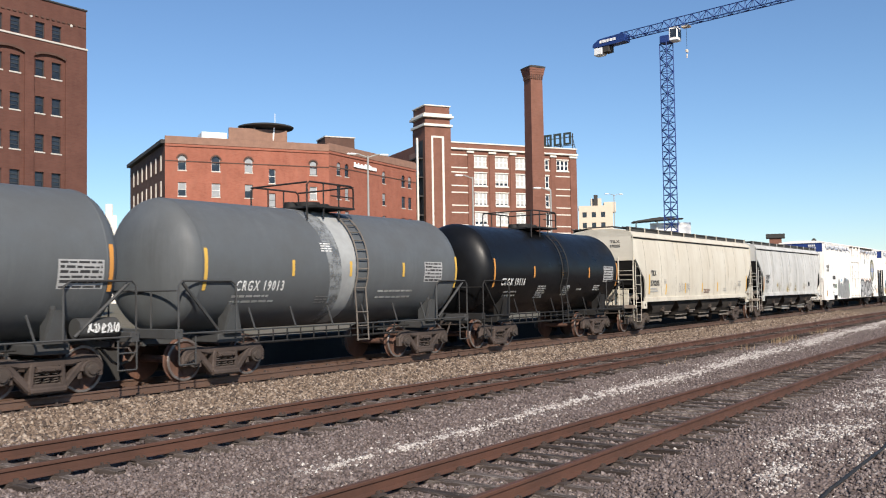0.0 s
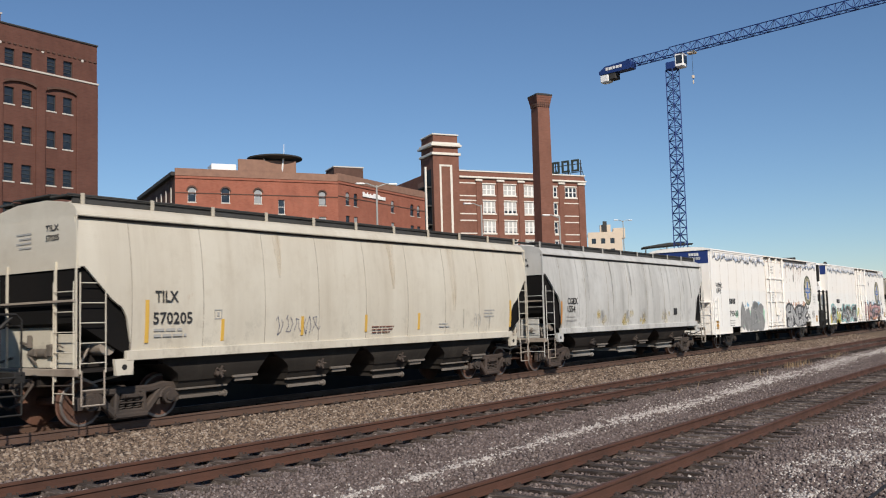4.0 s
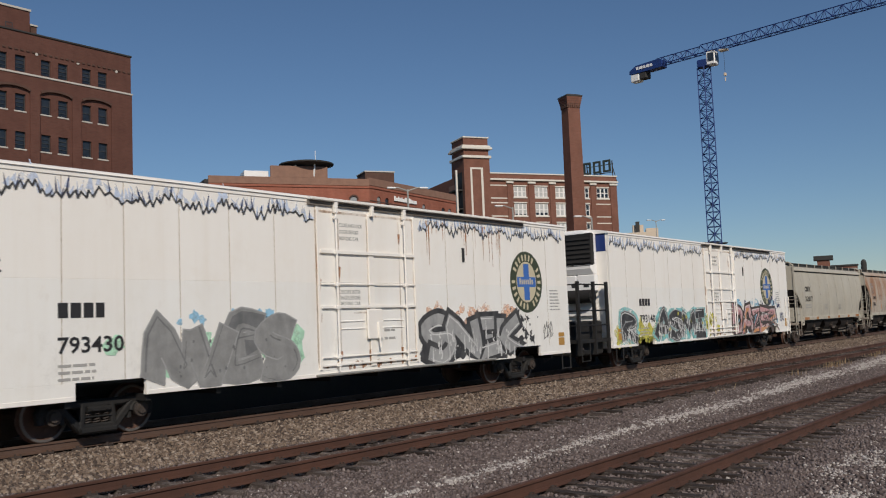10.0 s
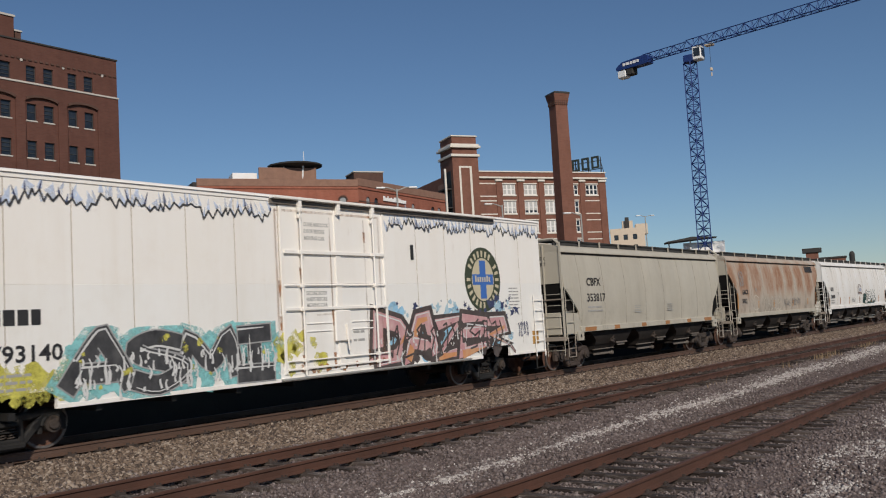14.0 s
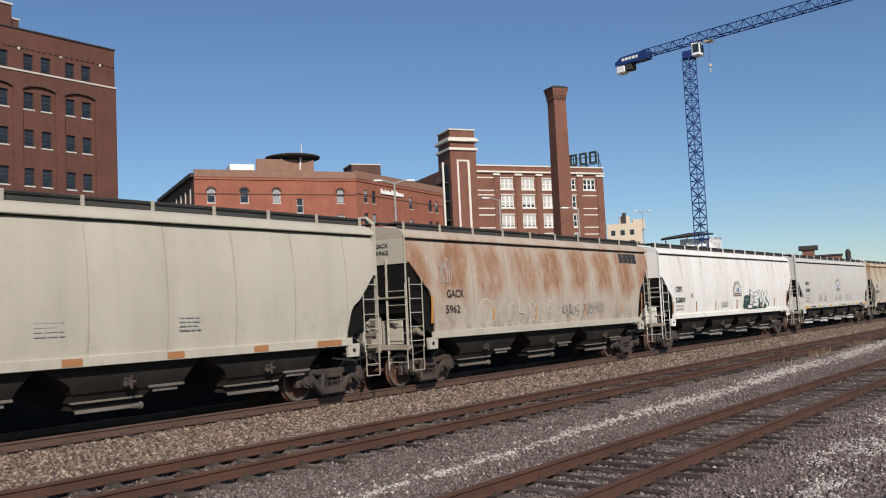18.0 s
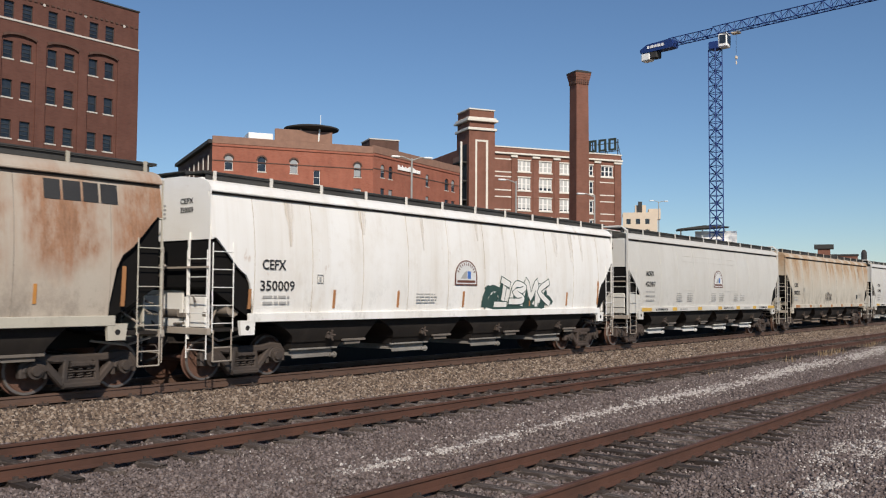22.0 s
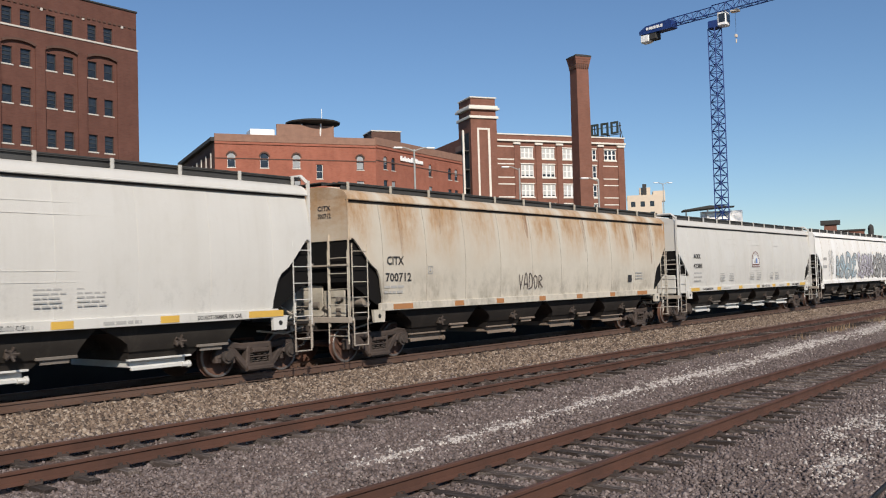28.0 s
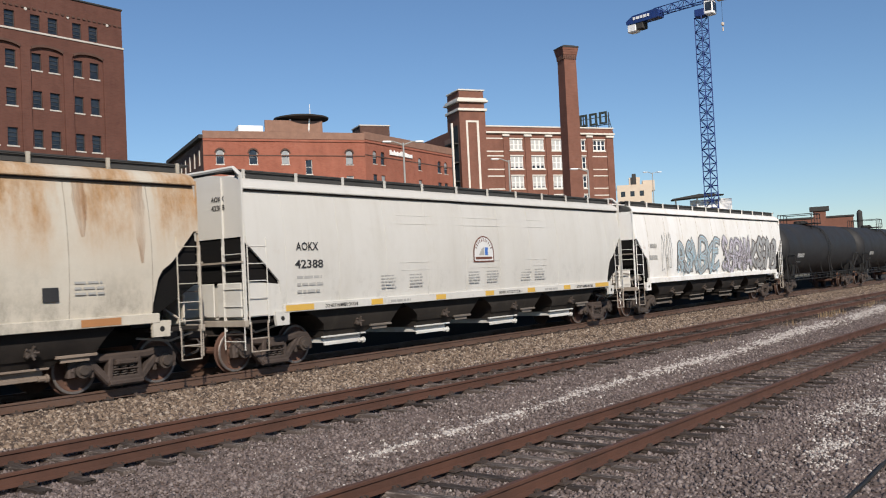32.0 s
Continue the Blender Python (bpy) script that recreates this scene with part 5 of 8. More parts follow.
def make_train():
    """The cars in their order, each with its own paint and marks."""
    c = {}
    c["t0"] = tank("tank_car", "grey tank car with yellow reflector strips", -0.1, 11.5, M["tank_grey"], M["under_grey"], strip="orange")
    c["t1"] = tank("tank_car", "grey tank car with a pale spill streak", 11.52, 23.14, M["tank_grey"], M["under_grey"], strip="yellow", stain=True, deck=(-1.0, 0.75), ladder=0.24)
    c["t2"] = tank("tank_car", "glossy black tank car with orange reflector strips", 23.05, 34.45, M["tank_black"], M["black"], strip="orange", deck=(-1.25, 0.55), ladder=-0.06)
    c["h3"] = hopper("covered_hopper", "cream covered hopper car with black slope sheets", 34.385, 51.585, M["cream"], "arc", 4, 10, opening=3.02, truck=0.1, bay_paint=M["bay_dusty"])
    c["h4"] = hopper("covered_hopper", "chalky light grey covered hopper car", 51.59, 67.81, M["grey_white"], "arc", 3, 9, gates=M["gate_grey"], opening=3.3, truck=0.16)
    c["r5"] = reefer("reefer_car", "white insulated reefer car with graffiti and a plug door", 67.95, 89.1, 68.5, 88.58, False)
    c["r6"] = reefer("reefer_car", "white mechanical reefer car with cooling unit and graffiti", 89.1, 112.15, 91.62, 111.45, True)
    c["h7"] = hopper("covered_hopper", "dusty beige covered hopper car", 112.23, 127.62, M["beige"], "diag", 3, 9, truck=0.34)
    c["h8"] = hopper("covered_hopper", "rust-streaked grey covered hopper car", 127.65, 143.82, M["rusty"], "arc", 3, 9, frame_paint=M["beige"], opening=3.32, truck=0.2)
    c["h9"] = hopper("covered_hopper", "bright white covered hopper car with a small graffito", 143.79, 162.56, M["white"], "arc", 4, 11, gates=M["gate_grey"], opening=3.0, truck=0.23)
    c["h10"] = hopper("covered_hopper", "pale grey covered hopper car with an arched emblem", 162.65, 180.95, M["pale"], "diag", 4, 11, gates=M["gate_white"], truck=0.42, bay_paint=M["bay_dusty"])
    c["h11"] = hopper("covered_hopper", "cream covered hopper car with orange rust stains", 181.05, 199.85, M["stained"], "arc", 4, 11, gates=M["gate_tan"], opening=3.02, truck=0.1)
    c["h12"] = hopper("covered_hopper", "pale grey covered hopper car with an arched emblem", 199.85, 218.5, M["pale"], "diag", 4, 11, gates=M["gate_white"], truck=0.42, bay_paint=M["bay_dusty"])
    c["h13"] = hopper("covered_hopper", "white covered hopper car with black graffiti", 218.5, 236.9, M["white"], "arc", 4, 11)
    c["t14"] = tank("tank_car", "plain black tank car near the end", 236.9, 253.5, M["tank_dull"], M["black"], strip="none")
    c["t15"] = tank("tank_car", "plain black tank car with a low dome", 253.5, 270.0, M["tank_dull"], M["black"], strip="none")
    return c


CARS = make_train()
LENGTH = {"h3": 17.2, "h4": 16.22, "h7": 15.39, "h8": 16.17, "h9": 18.77, "h10": 18.3, "h11": 18.8, "h12": 18.65}

# ---- buildings ----
def brick(name, a, b, mortar):
    n = N(name)
    sep = n.t.nodes.new("ShaderNodeSeparateXYZ")
    n.link(n.co, sep.inputs[0])
    comb = n.t.nodes.new("ShaderNodeCombineXYZ")
    n.link(n.math("ADD", sep.outputs[0], sep.outputs[1]), comb.inputs[0])
    n.link(sep.outputs[2], comb.inputs[1])
    t = n.t.nodes.new("ShaderNodeTexBrick")
    t.inputs["Scale"].default_value = 1.0
    for k, v in (("Brick Width", 0.42), ("Row Height", 0.15), ("Mortar Size", 0.012)):
        t.inputs[k].default_value = v
    for k, v in (("Color1", a), ("Color2", b), ("Mortar", mortar)):
        t.inputs[k].default_value = (*v, 1)
    n.link(comb.outputs[0], t.inputs["Vector"])
    big, mid = n.noise(0.25, 5, 0.65), n.noise(1.1, 4, 0.6, (1, 1, 0.4))
    c = n.mix(n.math("MULTIPLY", big, 0.45), t.outputs["Color"], tuple(x * 0.62 for x in a))
    c = n.mix(n.math("MULTIPLY", mid, 0.25), c, tuple(min(1, x * 1.35) for x in b))
    return n.done(c, 0.9, 0, t.outputs["Fac"], -0.01, 0.25)


M["brick_brown"] = brick("brown_brick", (0.122, 0.052, 0.039), (0.148, 0.066, 0.049), (0.125, 0.073, 0.059))
M["brick_red"] = brick("orange_red_brick", (0.30, 0.102, 0.066), (0.36, 0.132, 0.087), (0.31, 0.155, 0.11))
# darker than brick_red: the warehouse flank's shade is in this colour
M["brick_side"] = brick("dark_and_shaded_brick", (0.10, 0.055, 0.042), (0.13, 0.072, 0.055), (0.12, 0.08, 0.065))
M["brick_tower"] = brick("dark_red_brick", (0.185, 0.082, 0.056), (0.225, 0.102, 0.072), (0.20, 0.115, 0.09))
M["stone_trim"] = worn("white_terracotta_trim", (0.74, 0.70, 0.62), (0.52, 0.48, 0.42), 0.35, 0.7, 0, 10, 0.004)
M["coping"] = worn("weathered_coping_brick", (0.30, 0.17, 0.12), (0.20, 0.12, 0.09), 0.6, 0.85, 0, 6, 0.006)
M["stone_sill"] = worn("pale_stone_sill", (0.60, 0.56, 0.50), (0.42, 0.39, 0.35), 0.4, 0.8, 0, 10, 0.004)
M["frame_dark"] = worn("dark_window_frame", (0.05, 0.055, 0.06), (0.03, 0.03, 0.03), 0.4, 0.5)
M["frame_white"] = worn("white_window_frame", (0.82, 0.80, 0.76), (0.62, 0.60, 0.57), 0.3, 0.5)
M["blind"] = worn("pale_window_blind", (0.82, 0.80, 0.75), (0.70, 0.68, 0.63), 0.3, 0.6)
M["blind_dim"] = worn("shaded_window_blind", (0.50, 0.50, 0.48), (0.38, 0.38, 0.37), 0.4, 0.6)
M["blind_grey"] = worn("grey_window_curtain", (0.34, 0.36, 0.37), (0.22, 0.23, 0.24), 0.5, 0.6)
M["sign_green"] = worn("dark_green_sign_paint", (0.035, 0.05, 0.045), (0.02, 0.025, 0.024), 0.5, 0.6)
M["crane_blue"] = worn("blue_crane_paint", (0.016, 0.045, 0.19), (0.012, 0.028, 0.10), 0.4, 0.45)
M["roof_dark"] = worn("dark_roofing", (0.035, 0.034, 0.033), (0.07, 0.065, 0.06), 0.5, 0.8)
M["tan_wall"] = worn("tan_concrete", (0.66, 0.55, 0.43), (0.54, 0.45, 0.35), 0.4, 0.85, 0, 5, 0.004)


def glass_dark():
    n = N("dark_window_glass")
    return n.done(n.mix(n.noise(0.7, 3), (0.012, 0.015, 0.020), (0.035, 0.042, 0.052)), 0.08, 0, None, 0, 0.6)


M["glass"] = glass_dark()


def wall_geo(u0, u1, z0, z1, holes, thick=0.35, y0=0.0):
    """A wall with openings right through it; local x along it, y into the house."""
    us = sorted({u0, u1, *[h[0] for h in holes], *[h[1] for h in holes]})
    zs = sorted({z0, z1, *[h[2] for h in holes], *[h[3] for h in holes]})
    solid = lambda i, j: 0 <= i < len(us) - 1 and 0 <= j < len(zs) - 1 and not any(h[0] - 1e-6 <= us[i] and us[i + 1] <= h[1] + 1e-6 and h[2] - 1e-6 <= zs[j] and zs[j + 1] <= h[3] + 1e-6 for h in holes)
    g = G()
    for i in range(len(us) - 1):
        for j in range(len(zs) - 1):
            if not solid(i, j):
                continue
            a, b, c, d = us[i], us[i + 1], zs[j], zs[j + 1]
            g.add([(a, y0, c), (b, y0, c), (b, y0, d), (a, y0, d)], [(0, 1, 2, 3)])
            if not solid(i - 1, j):
                g.add([(a, y0, c), (a, y0, d), (a, y0 + thick, d), (a, y0 + thick, c)], [(0, 1, 2, 3)])
            if not solid(i + 1, j):
                g.add([(b, y0, c), (b, y0 + thick, c), (b, y0 + thick, d), (b, y0, d)], [(0, 1, 2, 3)])
            if not solid(i, j - 1):
                g.add([(a, y0, c), (a, y0 + thick, c), (b, y0 + thick, c), (b, y0, c)], [(0, 1, 2, 3)])
            if not solid(i, j + 1):
                g.add([(a, y0, d), (b, y0, d), (b, y0 + thick, d), (a, y0 + thick, d)], [(0, 1, 2, 3)])
    return g.weld()


def sash(parent, u0, u1, z0, z1, y=0.14, frame="frame_dark", cols=1, rows=2, arch=False, sill="stone_sill", blind=0.0, m=None, lattice=False, cloth="blind"):
    """A window: frame, panes with their bars, sill, and a blind where one is down."""
    w = part("window", shared("frame" + frame + "%.2f %.2f %d %d %d %d" % (u1 - u0, z1 - z0, cols, rows, arch, lattice), lambda: window_frame(u1 - u0, z1 - z0, cols, rows, arch, lattice), "window", M[frame]), M[frame], parent)
    w.matrix_basis = pose(u0, y, z0) if m is None else m @ pose(u0, y, z0)
    W, H = u1 - u0, z1 - z0
    p = part("pane", shared("pane%.2f %.2f" % (W, H), lambda: G().box(0.03, W - 0.03, 0.05, 0.07, 0.03, H - 0.03), "pane", M["glass"]), M["glass"], w)
    if sill:
        part("sill", shared("sill" + sill + "%.2f" % W, lambda: G().box(-0.10, W + 0.10, -0.2, 0.0, -0.14, 0.0, 0.015), "sill", M[sill]), M[sill], w)
    if blind > 0:
        part("blind", shared("blind" + cloth + "%.2f %.2f %.2f" % (W, H, blind), lambda: G().box(0.05, W - 0.05, 0.025, 0.045, H * (1 - blind), H - 0.05), "blind", M[cloth]), M[cloth], w)
    return w


def window_frame(W, H, cols, rows, arch, lattice):
    """One welded frame: the holes are its panes."""
    t = (0.06, 0.10, 0.15)[int(lattice)]
    c, r = (cols, 4) if lattice == 1 else (cols, rows)
    us = [t + (W - t) * i / c for i in range(c)]
    zs = [t + (H - t) * j / r for j in range(r)]
    holes = [(u, u + (W - t) / c - t, z, z + (H - t) / r - t) for u in us for z in zs]
    return wall_geo(0, W, 0, H, holes, 0.09)


def arch_fill(W, z0, y0, y1):
    """The two brick corners that turn a square head into a round one."""
    r = W / 2
    g = G()
    for s in (-1, 1):
        pts = [(r + s * r * math.cos(math.pi / 2 * k / 6), z0 + r * math.sin(math.pi / 2 * k / 6)) for k in range(7)] + [(r + s * r, z0 + r)]
        g.prism(pts if s > 0 else pts[::-1], y0, y1)
    return g


def brown_block():
    b = thing("brick_office_block", "tall brown brick warehouse block with paired dark windows", "building", pose(51.85, 79.6, 0))
    rng = random.Random(4)
    pairs = [(-5.3, -4.37), (-3.62, -2.65)]
    cols = [(a - 4.12 * k, c - 4.12 * k) for k in range(8) for a, c in pairs]
    rows = [(26.82, 28.33), (23.17, 24.74), (19.67, 21.25), (16.02, 17.66), (12.45, 14.1), (8.9, 10.5)]
    holes = [(a, c, z0, z1) for a, c in cols for z0, z1 in rows]
    part("front_wall", wall_geo(-38, 0, -1, 30.5, holes, 0.4), M["brick_brown"], b)
    part("side_wall", G().box(-0.3, 0, 0.4, 26, -1, 30.5), M["brick_brown"], b)
    part("back_wall", G().box(-38, -0.3, 25.7, 26, -1, 30.5).box(-38, -37.7, 0.4, 25.7, -1, 30.5), M["brick_brown"], b)
    part("roof", G().box(-37.6, -0.35, 0.4, 25.6, 29.6, 29.9), M["roof_dark"], b)
    # black sheet behind the windows stands in for the rooms' darkness
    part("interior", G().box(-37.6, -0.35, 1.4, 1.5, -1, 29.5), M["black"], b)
    for z0, z1 in rows:
        for a, c in cols:
            sash(b, a, c, z0, z1, 0.16, "frame_dark", 1, 4 if rng.random() < 0.75 else 2, sill="stone_sill" if z0 < 26 else None, blind=0.0)
    part("string_course", G().box(-38, 0.05, -0.26, 0.0, 26.52, 26.70, 0.02), M["stone_sill"], b, "pale stone band")
    part("coping", G().box(-38.1, 0.1, -0.10, 0.45, 30.5, 30.66, 0.02), M["roof_dark"], b)
    g = G()
    x = -37.8
    while x < -0.1:
        g.box(x, x + 0.28, -0.09, 0.0, 28.78, 28.95)
        x += 0.55
    part("dentil_course", g, M["brick_side"], b, kind="stuff")
    for k in range(9):
        part("tie_rod_plate", shared("tieplate", lambda: G().cyl((0, -0.06, 0), (0, 0, 0), 0.14, 10), "tie_rod_plate", M["stone_sill"]), M["stone_sill"], b).location = (-1.63 - 4.12 * k, 0, 28.72)
    for k in range(8):
        u = -5.45 - 4.12 * k
        arc = lambda r, dz: [(u + 1.6 + r * math.sin(a), 24.95 + dz + 0.62 * math.cos(a) - 0.2) for a in [-1.05 + 0.21 * i for i in range(11)]]
        lo, hi = arc(1.72, 0.0), arc(1.85, 0.22)
        g = G().loft([[(p[0], -0.25, p[1]), (q[0], -0.25, q[1]), (q[0], -0.16, q[1]), (p[0], -0.16, p[1])] for p, q in zip(lo, hi)])
        part("brick_arch", g, M["brick_side"], b)
        part("pilaster", G().box(u - 0.95, u - 0.05, -0.18, 0.0, -1, 26.52), M["brick_brown"], b)
        head = [(u - 0.05, 24.98), *lo, (u + 3.17, 24.98), (u + 3.17, 26.52), (u - 0.05, 26.52)]
        part("arched_spandrel", G().prism(head, -0.178, 0.0), M["brick_brown"], b)
    part("corner_pier", G().box(-2.28, 0.0, -0.18, 0.0, -1, 26.52), M["brick_brown"], b)
    # roof house
    part("penthouse", G().box(-28, -8.2, 4.4, 14, 29.9, 34.3), M["brick_brown"], b)
    part("penthouse_coping", G().box(-28.1, -8.1, 4.3, 14.1, 34.3, 34.5), M["stone_sill"], b)
    part("vent_shaft", G().box(-8.0, -7.4, 4.6, 5.4, 29.9, 33.0), M["brick_side"], b)
    part("stack_cap", G().box(-8.1, -7.3, 4.5, 5.5, 33.0, 33.15), M["stone_sill"], b)
    sash(b, -10.6, -9.9, 32.0, 32.8, 4.38, "frame_dark", 1, 2, sill=None)
    return b


def red_block():
    b = thing("brick_warehouse", "orange-red brick warehouse with arched windows and parapet", "building", pose(82.9, 107.8, 0, 0, 0, -30))
    rng = random.Random(8)
    top = [(1.82, 3.0), (6.65, 7.9), (11.54, 12.72), (21.57, 22.73)]
    holes = [(a, c, 20.5, 22.75) for a, c in top] + [(15.2, 16.2, 19.0, 21.2)]
    holes += [(a, c, 16.7, 18.72) for a, c in top] + [(15.2, 16.2, 15.4, 17.5)]
    holes += [(a, c, 12.9, 14.9) for a, c in top] + [(a, c, 9.1, 11.1) for a, c in top]
    part("front_wall", wall_geo(0, 24.7, -1, 24.35, holes, 0.4), M["brick_red"], b)
    part("parapet", G().box(0, 24.7, -0.08, 0.3, 24.35, 25.45, 0.02), M["coping"], b)
    part("raised_parapet", G().box(9.2, 18.05, -0.05, 0.35, 25.45, 27.2, 0.02), M["coping"], b)
    part("corbel_band", G().box(0, 24.7, -0.14, 0.0, 23.95, 24.2, 0.02), M["brick_red"], b)
    part("corbel_band", G().box(0, 24.7, -0.06, 0.0, 21.75, 21.9, 0.01), M["brick_side"], b)
    for a, c, z0, z1 in holes:
        up = z0 > 19.5
        sash(b, a, c, z0, z1, 0.16, "frame_white" if rng.random() < 0.5 else "frame_dark", 1, 2, sill="stone_sill", blind=rng.choice([0, 0.95, 0.95, 0.5]), cloth="blind_grey")
        if up:
            f = part("arch_brick", shared("arch%.2f" % (c - a), lambda: arch_fill(c - a, 0, -0.005, 0.3), "arch_brick", M["brick_red"]), M["brick_red"], b)
            f.location = (a, 0, z1 - (c - a) / 2)
            r = (c - a) / 2
            ring = [[(a + r + q * math.cos(math.pi * k / 12), y, z1 - r + q * math.sin(math.pi * k / 12)) for q, y in ((r, -0.05), (r + 0.22, -0.05), (r + 0.22, 0), (r, 0))] for k in range(13)]
            part("arch_ring", G().loft(ring), M["brick_side"], b)
    # second front, which turns along the tracks
    m2 = pose(24.7, 0, 0, 0, 0, 37)
    w2 = [(2.05, 3.2), (4.3, 5.45), (15.5, 16.6), (21.9, 23.2), (24.2, 25.4)]
    holes2 = [(a, c, 20.85, 22.95) for a, c in w2] + [(a, c, 17.1, 19.15) for a, c in w2] + [(a, c, 13.3, 15.3) for a, c in w2] + [(a, c, 9.5, 11.5) for a, c in w2]
    part("front_wall", wall_geo(0, 27.1, -1, 24.5, holes2, 0.4), M["brick_red"], b).matrix_basis = m2
    part("parapet", G().box(0, 27.1, -0.08, 0.3, 24.5, 25.7, 0.02), M["coping"], b).matrix_basis = m2
    part("corbel_band", G().box(0, 27.1, -0.14, 0.0, 24.05, 24.3, 0.02), M["brick_red"], b).matrix_basis = m2
    part("corbel_band", G().box(0, 27.1, -0.06, 0.0, 22.0, 22.15, 0.01), M["brick_side"], b).matrix_basis = m2
    for a, c, z0, z1 in holes2:
        sash(b, a, c, z0, z1, 0.16, "frame_dark", 1, 2, blind=rng.choice([0, 0.95, 0.6]), m=m2, cloth="blind_grey")
        if z0 > 19.5:
            f = part("arch_brick", shared("arch%.2f" % (c - a), lambda: arch_fill(c - a, 0, -0.005, 0.3), "arch_brick", M["brick_red"]), M["brick_red"], b)
            f.matrix_basis = m2 @ pose(a, 0, z1 - (c - a) / 2)
    g = G()
    x = 6.7
    for k, (w, h) in enumerate(((0.55, 0.85), (0.5, 0.6), (0.3, 0.85), (0.5, 0.6), (0.35, 0.75), (0.5, 0.6), (0.65, 0.85), (0.5, 0.6), (0.25, 0.85), (0.35, 0.75), (0.5, 0.6), (0.4, 0.6), (0.5, 0.6))):
        part("sign_block", G().box(x, x + w, -0.22, -0.08, 22.62, 22.62 + h, 0.05), M["plain_white"], b, "white raised sign block").matrix_basis = m2
        x += w + 0.08
    # dark flank: its shade is put into a darker brick colour
    m3 = pose(0, 0, 0, 0, 0, 94) @ Matrix.Diagonal((1, 1, 1, 1))
    wl = [(2.6 + 3.7 * k, 3.8 + 3.7 * k) for k in range(7)]
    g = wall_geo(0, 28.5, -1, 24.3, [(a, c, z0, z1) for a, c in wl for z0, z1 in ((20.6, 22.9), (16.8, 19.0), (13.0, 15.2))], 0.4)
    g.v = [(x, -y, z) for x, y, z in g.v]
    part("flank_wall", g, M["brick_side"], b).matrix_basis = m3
    part("eave", G().box(0, 28.6, -0.4, 0.6, 24.3, 24.9, 0.05), M["roof_dark"], b).matrix_basis = m3
    for a, c in wl:
        for z0, z1 in ((20.6, 22.9), (16.8, 19.0), (13.0, 15.2)):
            sash(b, a, c, z0, z1, -0.25, "frame_white", 1, 2, m=m3, sill=None, blind=0.5)
            part("jamb", shared("jamb", lambda: G().box(-0.25, 0, -0.1, 0.08, 0, 2.3), "jamb", M["stone_sill"]), M["stone_sill"], b).matrix_basis = m3 @ pose(a, 0.06, z0)
    roof = [(0.2, 0.3), (24.6, 0.3), (46, 17), (40, 40), (-1.4, 28)]
    part("roof", G().loft([[(x, y, 23.6) for x, y in roof], [(x, y, 24.0) for x, y in roof]]), M["roof_dark"], b)
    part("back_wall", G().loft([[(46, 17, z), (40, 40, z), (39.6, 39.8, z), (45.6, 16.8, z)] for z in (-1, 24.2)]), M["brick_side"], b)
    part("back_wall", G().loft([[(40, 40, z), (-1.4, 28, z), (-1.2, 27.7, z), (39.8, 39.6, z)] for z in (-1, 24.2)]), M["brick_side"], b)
    # roof things
    part("roof_cabin", G().box(5.5, 9.2, 1.5, 5, 24.0, 26.6, 0.05), M["plain_white"], b)
    part("roof_cabin", G().box(25.5, 30.5, 4.5, 9, 24.0, 27.4, 0.05), M["brick_side"], b)
    part("cabin_coping", G().box(25.4, 30.6, 4.4, 9.1, 27.4, 27.6, 0.02), M["stone_sill"], b)
    return b


def roof_disc():
    """The round dark canopy on its struts over the warehouse roof."""
    d = thing("roof_canopy", "round dark canopy on white struts above the warehouse roof", "canopy", pose(97.5, 102.3, 24.0))
    ring = lambda r, z: [(r * math.cos(2 * math.pi * k / 28), r * math.sin(2 * math.pi * k / 28), z) for k in range(28)]
    part("disc", G().loft([ring(2.6, 3.4), ring(4.2, 3.75), ring(4.25, 3.95), ring(3.6, 4.1)]), M["roof_dark"], d)
    for k in range(6):
        a = math.pi / 3 * k + 0.2
        part("strut", G().tube([(2.2 * math.cos(a), 2.2 * math.sin(a), 0), (2.9 * math.cos(a), 2.9 * math.sin(a), 3.55)], 0.14, 6), M["plain_white"], d)
    part("mast", G().cyl((0, -2, 0), (0, -2, 5.9), 0.05, 6), M["plain_white"], d)
    return d


